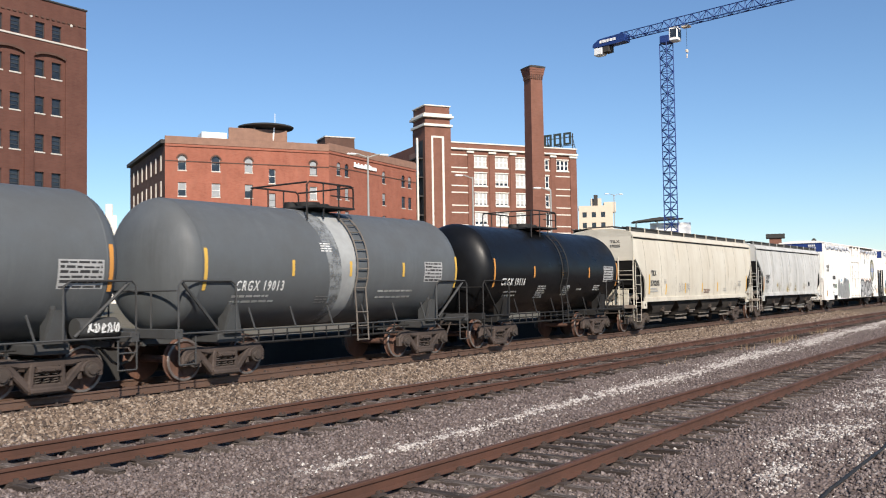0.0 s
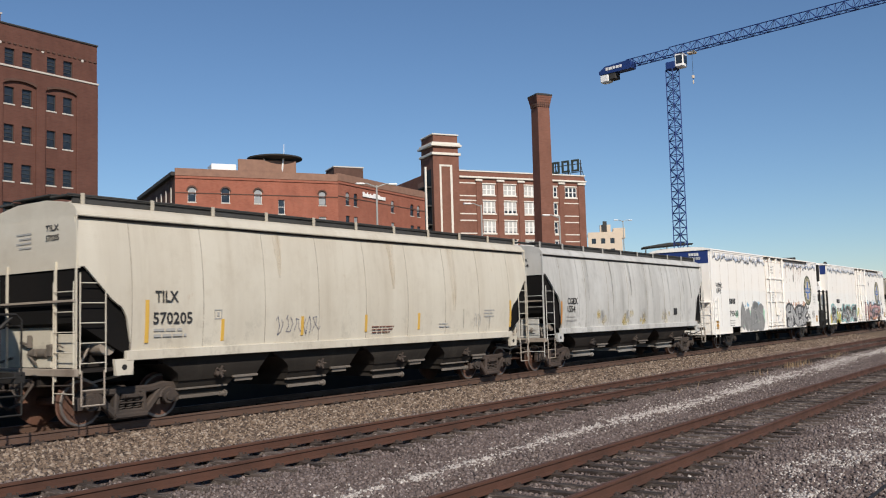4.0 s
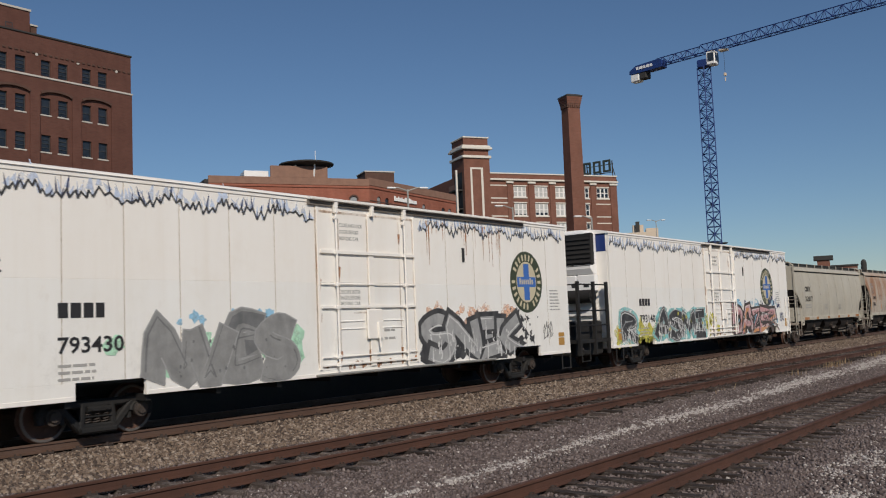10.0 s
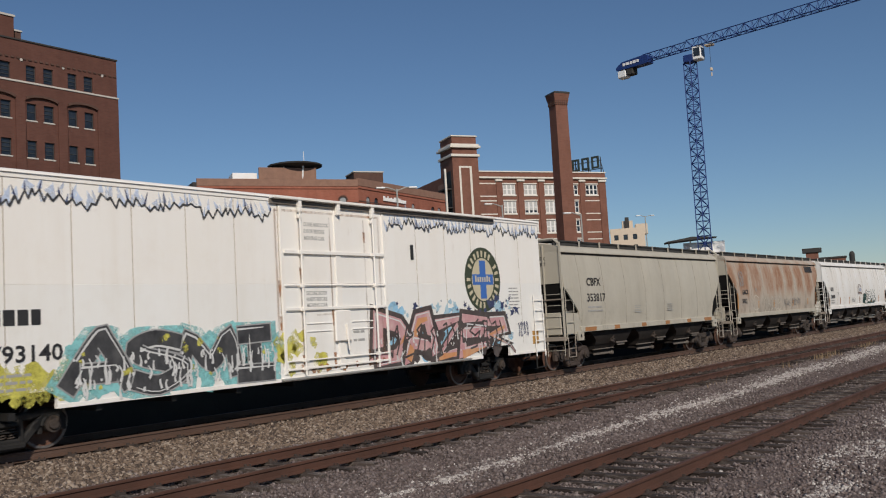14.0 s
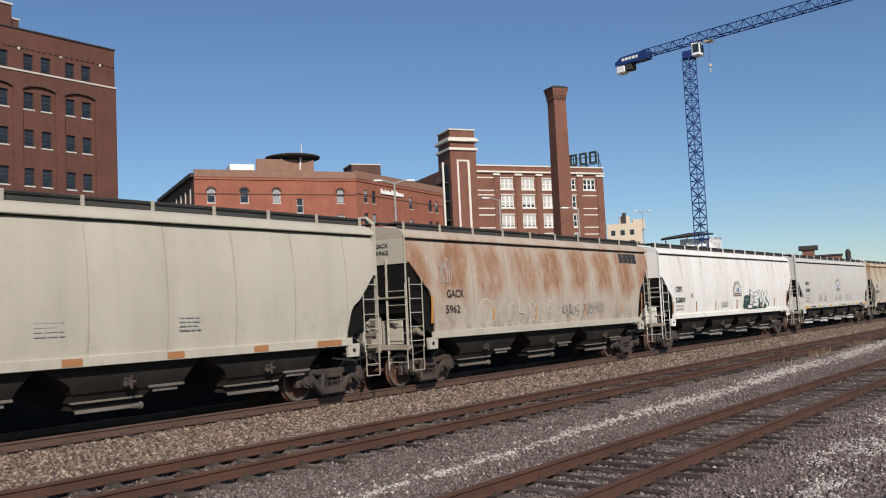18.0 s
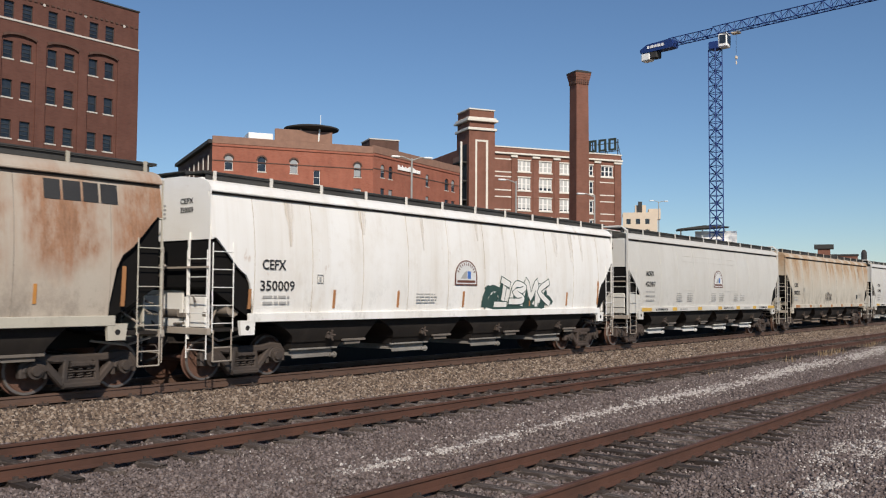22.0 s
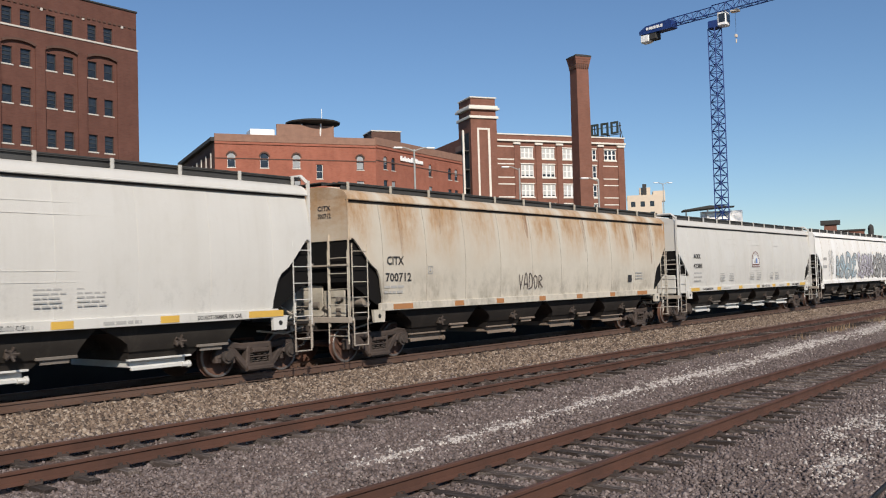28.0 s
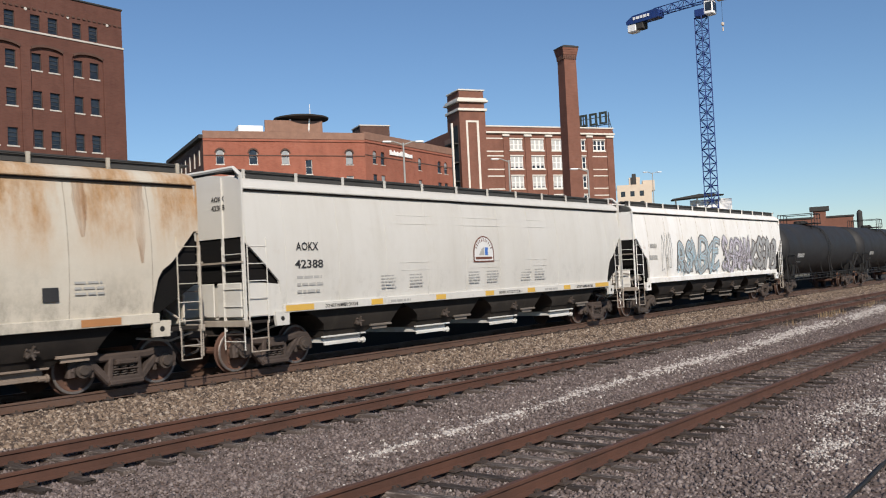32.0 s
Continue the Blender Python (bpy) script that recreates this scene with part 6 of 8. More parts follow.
def tower_block():
    b = thing("brick_factory", "dark red brick factory with white bands and a corner tower", "building", pose(136.9, 100.8, 0, 0, 0, -30))
    # tower
    part("tower_wall", G().box(0, 5.4, 0, 6.0, -1, 33.6), M["brick_tower"], b)
    part("tower_wall", G().box(0.1, 5.3, 0.1, 5.9, 34.1, 35.3), M["brick_tower"], b)
    part("tower_wall", G().box(0.15, 5.25, 0.15, 5.85, 36.1, 37.5), M["brick_tower"], b)
    for z, o, h in ((33.6, 0.32, 0.5), (35.3, 0.5, 0.42), (35.72, 0.24, 0.38), (37.5, 0.06, 0.26)):
        part("tower_cornice", G().box(-o, 5.4 + o, -o, 6 + o, z, z + h, 0.05), M["stone_trim"], b, "white terracotta cornice")
    for u0, u1, z0, z1 in ((1.28, 1.66, 10, 31.8), (3.5, 3.95, 10, 31.8), (1.66, 3.5, 31.45, 31.8)):
        part("tower_strip", G().box(u0, u1, -0.06, 0.0, z0, z1, 0.01), M["stone_trim"], b)
    # stair landings on the tower's dark side
    for z in (13, 16.6, 20.2, 23.8, 27.4):
        part("landing", G().box(-1.4, 0, 1.0, 4.5, z, z + 0.25), M["roof_dark"], b)
        part("landing_rail", G().box(-1.4, -1.3, 1.0, 4.5, z + 0.25, z + 1.2), M["coping"], b)
    part("stair_frame", G().box(-1.5, -1.15, 0.6, 0.95, -1, 31.3), M["stone_trim"], b)
    # black sheet laid on the brick for the shade behind the stairs
    part("stair_back", G().box(-0.08, 0, 0.95, 4.6, -1, 31.0), M["black"], b)
    # long front
    Y = 0.35
    rows = [(26.3, 28.4), (22.65, 25.1), (18.8, 21.25), (15.0, 17.4), (11.3, 13.7)]
    bays = [(10.5, 13.25), (15.1, 17.95), (19.7, 22.5), (24.6, 27.4), (29.2, 32.0)]
    windows = [(a, c, z0, z1) for a, c in bays for z0, z1 in rows if a < 29 or z0 > 26]
    holes = windows
    part("front_wall", wall_geo(5.4, 34.0, -1, 30.9, holes, 0.4, Y), M["brick_tower"], b)
    part("side_wall", G().box(33.6, 34.0, Y + 0.4, 20, -1, 30.9), M["brick_tower"], b)
    part("back_wall", G().box(0, 34.0, 20, 20.4, -1, 30.5).box(0, 0.4, 6.0, 20, -1, 30.5), M["brick_tower"], b)
    part("roof", G().box(0.4, 33.6, Y + 0.4, 20, 29.9, 30.2), M["roof_dark"], b)
    # black sheet put behind the long front for unlit rooms
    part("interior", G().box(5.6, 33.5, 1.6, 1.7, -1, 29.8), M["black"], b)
    rng = random.Random(12)
    for i, (a, c) in enumerate(bays):
        for j, (z0, z1) in enumerate(rows):
            if (a, c, z0, z1) not in windows:
                continue
            bl = (0.97 if j == 0 else rng.choice([0.97, 0.85, 0.75])) if i < 3 else 0
            for k in range(3):
                w = (c - a) / 3
                sash(b, a + w * k, a + w * (k + 1), z0, z1, Y + 0.12, "frame_white", 1, 2, sill=None, blind=bl, lattice=2, cloth="blind_dim")
            part("sill_band", G().box(a - 0.15, c + 0.15, Y - 0.12, Y, z0 - 0.28, z0, 0.02), M["stone_trim"], b)
            part("head_band", G().box(a - 0.1, c + 0.1, Y - 0.08, Y, z1, z1 + 0.22, 0.02), M["stone_trim"], b)
    for u0, u1 in ((9.06, 10.16), (13.74, 14.99), (18.39, 19.54), (23.0, 24.2), (27.76, 28.83), (32.33, 33.8)):
        part("pier", G().box(u0, u1, Y - 0.18, Y, -1, 28.9, 0.03), M["brick_tower"], b)
        part("pier_cap", G().box(u0 - 0.2, u1 + 0.2, Y - 0.42, Y, 28.9, 29.3, 0.05), M["stone_trim"], b)
    part("cornice", G().box(5.4, 34.2, Y - 0.45, Y + 0.05, 29.45, 29.8, 0.05), M["stone_trim"], b)
    part("parapet_coping", G().box(5.4, 34.15, Y - 0.15, Y + 0.5, 30.75, 31.0, 0.03), M["stone_trim"], b)
    for z in (28.5, 26.0, 25.1, 22.5, 21.2, 18.7, 17.3, 14.9, 13.6):
        part("white_band", G().box(5.5, 9.06, Y - 0.04, Y, z - 0.1, z + 0.12), M["stone_trim"], b)
        if z < 26:
            part("white_band", G().box(28.9, 32.3, Y - 0.05, Y - 0.001, z - 0.1, z + 0.10), M["stone_trim"], b)
    # roof sign of plain dark blocks on a trestle
    s = thing("roof_sign", "dark open-framed blocks on a roof trestle", "sign", pose(167.87, 95.04, 30.2, 0, 0, -90.5))
    for k in range(4):
        u, w, h = 0.5 + 2.3 * k, 1.75, 2.55
        g = G()
        for a, b2, z0, z1 in ((0.0, 0.42, 0.0, h), (w - 0.42, w, 0.0, h), (0.42, w - 0.42, h - 0.42, h), (0.42, w - 0.42, 0.0, 0.4)):
            g.box(u + a, u + b2, -0.15, 0.15, 2.1 + z0, 2.1 + z1, 0.03)
        part("sign_block", g, M["sign_green"], s)
    g = G()
    for u in (0.4, 3.4, 6.4, 9.3):
        g.box(u, u + 0.16, 0.2, 0.36, -0.02, 4.4).tube([(u, 0.28, 3.8), (u, 2.2, 0.0)], 0.07, 5)
    for z in (1.9, 3.6):
        g.box(0.3, 9.6, 0.2, 0.32, z, z + 0.14)
    part("trestle", g, M["roof_dark"], s, kind="stuff")
    return b


def chimney():
    c = thing("factory_chimney", "tall square dark red brick chimney with corbelled cap", "chimney", pose(104.43, 58.87, 0, 0, 0, -30))
    sq = lambda h, z: [(-h, -h, z), (h, -h, z), (h, h, z), (-h, h, z)]
    part("shaft", G().loft([sq(1.03, -1), sq(0.89, 30.1)]), M["brick_tower"], c)
    for i in range(5):
        part("cap_course", G().loft([sq(0.905 + 0.06 * i, 30.1 + 0.30 * i), sq(0.93 + 0.06 * i, 30.4 + 0.30 * i)]), M["brick_tower"], c)
    part("cap_slab", G().loft([sq(1.22, 31.6), sq(1.22, 31.78), sq(0.6, 32.03)]), M["roof_dark"], c)
    for k in range(6):
        u = -0.8 + 0.32 * k
        part("corbel", shared("corbel", lambda: G().box(-0.09, 0.09, -0.09, 0.04, 0, 0.57, 0.015), "corbel", M["brick_side"]), M["brick_side"], c).location = (u, -0.933, 30.1)
        o = part("corbel", SHARED["corbel"], M["brick_side"], c)
        o.matrix_basis = pose(-0.933, u, 30.1, 0, 0, -90)
    return c


def lattice(g, p, q, w, h, n, r, tri=False):
    """A lattice beam from p to q: chords and zigzag bracing."""
    p, q = Vector(p), Vector(q)
    d = (q - p).normalized()
    side = d.cross(Vector((0, 0, 1)) if abs(d.z) < 0.9 else Vector((0, 1, 0))).normalized()
    up = side.cross(d).normalized()
    offs = [side * (w / 2), -side * (w / 2), up * h] if tri else [side * (w / 2) + up * (h / 2), -side * (w / 2) + up * (h / 2), -side * (w / 2) - up * (h / 2), side * (w / 2) - up * (h / 2)]
    for o in offs:
        g.tube([p + o, q + o], r * 1.6, 4)
    L = (q - p).length
    for i in range(n):
        a, b = p + d * (L * i / n), p + d * (L * (i + 1) / n)
        for k in range(len(offs)):
            o1, o2 = offs[k], offs[(k + 1) % len(offs)]
            if (i + k) % 2:
                o1, o2 = o2, o1
            g.tube([a + o1, b + o2], r, 4)
            g.tube([b + offs[k], b + offs[(k + 1) % len(offs)]], r * 0.8, 4)
    return g


def tower_crane():
    c = thing("tower_crane", "blue lattice tower crane with a white cab", "crane", pose(163.2, 63.0, 0))
    d = Vector((math.sin(radians(189.3)), math.cos(radians(189.3)), 0))
    for k in range(9):
        part("mast_section", lattice(G(), (0, 0, -1 + 5.5 * k), (0, 0, -1 + 5.5 * (k + 1)), 1.72, 1.72, 4, 0.08).moved(pose(0, 0, 0, 0, 0, -24)), M["crane_blue"], c, kind="stuff")
    part("slewing_ring", G().box(-0.95, 0.95, -0.95, 0.95, 48.5, 49.9, 0.1), M["crane_blue"], c)
    z = 51.2
    top = Vector((0, 0, z))
    for k in range(6):
        part("jib_section", lattice(G(), top + d * (9.0 * k - 0.5), top + d * (9.0 * (k + 1) - 0.5), 1.5, 1.75, 6, 0.06, True), M["crane_blue"], c, kind="stuff")
    part("counter_jib", lattice(G(), top - d * 0.5, top - d * 10.2, 1.5, 1.5, 7, 0.06, True), M["crane_blue"], c, kind="stuff")
    m = Matrix.Translation(top) @ Vector((0, 1, 0)).rotation_difference(-d).to_matrix().to_4x4()
    part("machine_house", G().loft([[(-1.0, y, a), (1.0, y, a), (1.0, y, b), (-1.0, y, b)] for y, a, b in ((8.6, -0.5, 0.9), (9.2, -0.6, 1.15), (14.6, -0.6, 0.95), (16.1, -0.5, 0.1))]).moved(m), M["crane_blue"], c)
    for y0, w in ((10.6, 0.5), (11.3, 0.7), (12.2, 0.5), (12.9, 0.8), (13.9, 0.5)):
        part("banner_bar", G().box(-1.06, -1.02, y0, y0 + w, 0.05, 0.6).box(1.02, 1.06, y0, y0 + w, 0.05, 0.6).moved(m), M["plain_white"], c, "white bars of worn lettering")
    part("counterweight", G().box(-0.9, 0.9, 13.9, 16.0, -2.2, -0.55, 0.2).moved(m), M["plain_white"], c)
    part("counterweight", G().box(-0.9, 0.9, 12.3, 13.8, -1.9, -0.55, 0.1).moved(m), M["roof_dark"], c)
    part("cab", G().box(-1.0, 1.1, -2.6, -0.9, 48.6, 51.2, 0.15), M["plain_white"], c, "white operator cab")
    part("cab_window", G().box(-1.03, -0.99, -2.4, -1.2, 49.2, 50.8).box(-0.8, -0.05, -2.64, -2.6, 49.2, 50.8).box(0.1, 0.9, -2.64, -2.6, 49.2, 50.8), M["glass"], c)
    t = top + d * 4.3
    part("trolley", G().box(t.x - 0.6, t.x + 0.6, t.y - 0.8, t.y + 0.8, t.z - 0.6, t.z - 0.2, 0.1), M["tan_wall"], c)
    part("hoist_rope", G().tube([(t.x, t.y, t.z - 0.5), (t.x, t.y, t.z - 4.5)], 0.03, 4), M["black"], c)
    part("hook_block", G().box(t.x - 0.3, t.x + 0.3, t.y - 0.2, t.y + 0.2, t.z - 5.3, t.z - 4.7, 0.08).cyl((t.x, t.y, t.z - 6.3), (t.x, t.y, t.z - 5.6), 0.12, 6), M["tan_wall"], c)
    return c


def lamp_post(x, y, h, arms):
    p = thing("lamp_post", "tall pale street lamp post with %s" % ("twin heads" if arms > 1 else "a single head"), "lamp post", pose(x, y, 0), "lamp posts")
    part("pole", G().cyl((0, 0, -0.5), (0, 0, h), 0.11, 8, 0.07), M["light_metal"], p)
    ax = Vector((0.8, -0.6, 0))
    for s in ((-1, 1) if arms > 1 else (-1,)):
        e = ax * (s * 1.3)
        part("arm", G().tube([(0, 0, h - 0.15), (e.x * 0.6, e.y * 0.6, h + 0.12), (e.x, e.y, h + 0.1)], 0.05, 6), M["light_metal"], p)
        part("head", G().box(-0.35, 0.35, -0.16, 0.16, 0, 0.14, 0.04).moved(pose(e.x, e.y, h + 0.02, 0, 0, -37)), M["plain_white"], p)
    return p


brown_block()
red_block()
roof_disc()
tower_block()
chimney()
tower_crane()
lamp_post(53.6, 45.0, 12.9, 2)
lamp_post(66.8, 44.0, 12.4, 1)
lamp_post(70.3, 38.1, 11.1, 1)
lamp_post(136.5, 62.3, 17.6, 2)


def far_buildings():
    b = thing("distant_building", "tan stepped building far behind the train", "building", pose(232.2, 116.9, 0, 0, 0, -62))
    holes = [(1.0 + 2.6 * k, 2.2 + 2.6 * k, z, z + 1.5) for k in range(3) for z in (19.5, 22.5)]
    part("wall", wall_geo(0, 9.6, -1, 25.8, holes, 0.4), M["tan_wall"], b)
    part("wall", G().box(3.5, 6.5, 1.5, 5, 24, 28.0), M["tan_wall"], b)
    part("wall", G().box(7.2, 10.5, 1.0, 6, 24, 26.9), M["tan_wall"], b)
    part("roof", G().box(0, 9.6, 0.4, 9, 25.2, 25.6), M["tan_wall"], b)
    part("roof_tank", G().box(4.3, 5.4, 0.5, 1.5, 25.6, 28.9), M["roof_dark"], b)
    # black sheet gives the windows their unlit depth
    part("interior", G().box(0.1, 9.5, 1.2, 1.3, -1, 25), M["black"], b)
    for a, c, z0, z1 in holes:
        sash(b, a, c, z0, z1, 0.15, "frame_dark", 1, 1, sill=None)
    b = thing("distant_canopy", "dark flat canopy roof on posts beyond the train", "canopy", pose(183.4, 79.8, 0.3, 0, 0, -67))
    part("roof", G().loft([[(0, 0, 16.2), (11, 0, 16.8), (11, 5, 16.8), (0, 5, 16.2)], [(0.5, 0, 16.45), (6, 0, 17.15), (6, 5, 17.15), (0.5, 5, 16.45)]]), M["roof_dark"], b)
    for x in (1, 5.5, 10):
        part("post", G().box(x - 0.15, x + 0.15, 2, 2.3, -1, 16.4), M["plain_white"], b)
    part("wall", G().box(4, 12.6, 2.5, 5, -1, 16.0), M["plain_white"], b)
    b = thing("distant_building", "low dark slab-roofed building far along the tracks", "building", pose(288.9, 80.9, -0.2, 0, 0, -75))
    part("roof", G().box(0, 5.6, 0, 4, 17.2, 18.6, 0.1), M["roof_dark"], b)
    part("wall", G().box(1, 4.6, 0.5, 3.5, -1, 17.2), M["brick_tower"], b)
    b = thing("distant_building", "long low reddish building far along the tracks", "building", pose(305.6, 97.0, -0.8, 0, 0, -75))
    part("wall", G().box(0, 24, 0, 8, -1, 16.4), M["brick_tower"], b)
    part("roof", G().box(-0.3, 24.3, -0.3, 8.3, 16.4, 17.0, 0.1), M["roof_dark"], b)
    b = thing("distant_tower", "small dark round-topped tower far along the tracks", "tower", pose(292.2, 67.4, 0))
    ring = lambda r, z: [(r * math.cos(2 * math.pi * k / 14), r * math.sin(2 * math.pi * k / 14), z) for k in range(14)]
    part("wall", G().loft([ring(0.8, -1), ring(0.8, 15.6), ring(0.6, 16.2), ring(0.2, 16.6)]), M["roof_dark"], b)
    b = thing("distant_building", "white cupola building far between the brick blocks", "building", pose(169.3, 247.5, 0, 0, 0, -34))
    part("wall", G().box(-2.2, 2.2, 0, 5, -1, 27.5), M["stone_trim"], b)
    part("cupola", G().box(-1.1, 1.1, 1, 3.2, 27.5, 31.2, 0.2), M["stone_trim"], b)
    b = thing("tree_row", "hazy dark green trees low on the horizon", "trees", kind="stuff")
    rng = np.random.default_rng(5)
    g = G()
    n = 2600
    ang = rng.uniform(76, 98, n)
    dist_ = rng.uniform(420, 520, n)
    for a, r, h, s in zip(ang, dist_, rng.uniform(0, 1, n) ** 0.7, rng.uniform(0.6, 1.7, n)):
        x, y = r * math.sin(radians(a)), r * math.cos(radians(a))
        top = 9 + 4 * noise.noise((a * 0.9, 0.5, 0)) + 2.5 * noise.noise((a * 4, 2, 0))
        z = h * top
        q = [(x + s * rng.normal(), y + s * rng.normal(), z + s * rng.normal()) for _ in range(4)]
        g.add(q, [(0, 1, 2), (0, 2, 3), (0, 1, 3), (1, 2, 3)])
    part("foliage", g, M["leaf"], b, kind="stuff")


def leaf_material():
    n = N("distant_foliage")
    return n.done(n.mix(n.island(), (0.035, 0.045, 0.022), (0.085, 0.085, 0.045)), 0.9)


M["leaf"] = leaf_material()
far_buildings()

# near-black strip added beyond the main track as under-train shade; cable by the near track
M["wall_dark"] = worn("under_train_shade_colour", (0.030, 0.029, 0.028), (0.055, 0.052, 0.048), 0.5, 0.9, 0, 6, 0.01)
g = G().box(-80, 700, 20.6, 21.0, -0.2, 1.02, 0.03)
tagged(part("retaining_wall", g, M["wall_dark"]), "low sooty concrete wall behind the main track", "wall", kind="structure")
g = G()
pts = [(3 + k * 0.8, 2.45 + 0.02 * math.sin(k * 1.3), 0.0 + 0.012 * math.sin(k * 2.1)) for k in range(40)]
g.tube(pts, 0.022, 6)
tagged(part("black_cable", g, M["black"], smooth=60), "black cable lying on the gravel beside the track", "cable")


def dry_grass():
    """Thin tufts of dead grass beside the streak of pale stone."""
    rng = random.Random(8)
    g = G()
    for cx, cy, n, r in ((37.6, 10.15, 70, 0.45), (39.5, 10.2, 40, 0.4), (45.0, 10.3, 60, 0.5), (47.0, 10.4, 40, 0.5), (33.0, 10.0, 18, 0.4), (26.0, 10.1, 10, 0.5)):
        for k in range(n):
            x, y, h = cx + rng.gauss(0, r), cy + rng.gauss(0, r * 0.35), rng.uniform(0.10, 0.30)
            a, w = rng.uniform(0, 6.28), rng.uniform(0.006, 0.014)
            dx, dy, z = math.cos(a), math.sin(a), bed(y) - 0.01
            bend = rng.uniform(0.03, 0.14)
            g.add([(x - dy * w, y + dx * w, z), (x + dy * w, y - dx * w, z), (x + dx * bend * 0.4 + dy * w * 0.7, y + dy * bend * 0.4 - dx * w * 0.7, z + h * 0.6), (x + dx * bend * 0.4 - dy * w * 0.7, y + dy * bend * 0.4 + dx * w * 0.7, z + h * 0.6), (x + dx * bend, y + dy * bend, z + h)], [(0, 1, 2, 3), (3, 2, 4)])
    return tagged(part("dry_grass", g, M["straw"]), "sparse tufts of dead straw-coloured grass in gravel", "grass", kind="stuff")


def straw_material():
    n = N("dead_grass")
    return n.done(n.mix(n.island(), (0.20, 0.13, 0.075), (0.36, 0.26, 0.15)), 0.85)


M["straw"] = straw_material()
dry_grass()

# ---- marks, emblems and graffiti on the cars ----
M["spray_black"] = sprayed("black_spray_paint", (0.03, 0.03, 0.034), (0.10, 0.10, 0.10), 0.6)
M["spray_grey"] = sprayed("silver_grey_spray_paint", (0.21, 0.21, 0.205), (0.34, 0.34, 0.33), 0.5)
M["spray_silver"] = sprayed("pale_silver_spray_paint", (0.42, 0.42, 0.41), (0.26, 0.26, 0.26), 0.45)
M["spray_white"] = sprayed("white_spray_paint", (0.70, 0.70, 0.68), (0.55, 0.55, 0.54), 0.6)
M["spray_lilac"] = sprayed("pale_lilac_spray_paint", (0.58, 0.54, 0.60), (0.44, 0.42, 0.48), 0.6)
M["spray_slate"] = sprayed("dark_silver_spray_paint", (0.13, 0.135, 0.135), (0.22, 0.22, 0.22), 0.5)
M["spray_sky"] = sprayed("sky_blue_spray_paint", (0.32, 0.52, 0.62), (0.50, 0.62, 0.68), 0.6)
M["spray_pink"] = sprayed("rose_pink_spray_paint", (0.50, 0.23, 0.25), (0.66, 0.46, 0.44), 0.6)
M["spray_orange"] = sprayed("orange_spray_paint", (0.60, 0.25, 0.10), (0.62, 0.36, 0.20), 0.6)
M["spray_dark"] = sprayed("brown_black_spray_paint", (0.055, 0.042, 0.042), (0.12, 0.10, 0.09), 0.6)
M["spray_green"] = sprayed("dark_green_spray_paint", (0.025, 0.065, 0.055), (0.05, 0.09, 0.08), 0.6)
M["spray_navy"] = sprayed("navy_spray_paint", (0.035, 0.05, 0.13), (0.08, 0.09, 0.15), 0.6)
M["emblem_green"] = worn("dark_green_emblem_paint", (0.045, 0.06, 0.035), (0.07, 0.08, 0.05), 0.4, 0.5)
M["emblem_cream"] = worn("cream_emblem_paint", (0.62, 0.55, 0.38), (0.52, 0.46, 0.33), 0.4, 0.5)
M["emblem_blue"] = worn("blue_emblem_paint", (0.05, 0.16, 0.50), (0.08, 0.16, 0.38), 0.4, 0.5)
M["emblem_brown"] = worn("brown_emblem_paint", (0.16, 0.06, 0.04), (0.10, 0.05, 0.04), 0.4, 0.5)


for key, col in (("mint", (0.40, 0.64, 0.47)), ("teal", (0.22, 0.50, 0.50)), ("sky", (0.28, 0.50, 0.66)), ("yellow", (0.56, 0.52, 0.10)), ("haze", (0.50, 0.57, 0.70)), ("rust", (0.34, 0.15, 0.06)), ("orange", (0.72, 0.44, 0.30))):
    M["over_" + key] = overspray(key + "_overspray", col, {"mint": 0.28, "teal": 0.36, "yellow": 0.38, "sky": 0.30, "orange": 0.42}.get(key, 0.34))


M["film_tan"] = film_coat("tan_dirt_film", (0.50, 0.35, 0.19), 0.5)
M["film_scuff"] = film_coat("grey_scuff_film", (0.13, 0.12, 0.105), 0.85)
M["film_rust"] = film_coat("rust_film", (0.33, 0.155, 0.055), 0.95)
M["film_yellow"] = film_coat("faded_yellow_chalk", (0.62, 0.47, 0.12), 1.0)


def ink_stroke(g, pts, w, y, lean=None):
    """A brush stroke with round ends and joints."""
    Y = (lambda z: y) if lean is None else lean
    for i, ((a, b), (c, d)) in enumerate(zip(pts[:-1], pts[1:])):
        l = math.hypot(c - a, d - b) or 1e-3
        nx, nz = -(d - b) / l * w / 2, (c - a) / l * w / 2
        g.add([(p, Y(q) - 0.0002 * (i % 5), q) for p, q in ((a + nx, b + nz), (c + nx, d + nz), (c - nx, d - nz), (a - nx, b - nz))], [(3, 2, 1, 0)])
    for i, (a, b) in enumerate(pts):
        ring = [(a + w / 2 * math.cos(math.pi * k / 5), b + w / 2 * math.sin(math.pi * k / 5)) for k in range(10)]
        g.add([(p, Y(q) - 0.0012 - 0.0002 * (i % 4), q) for p, q in ring], [tuple(range(10))])
    return g


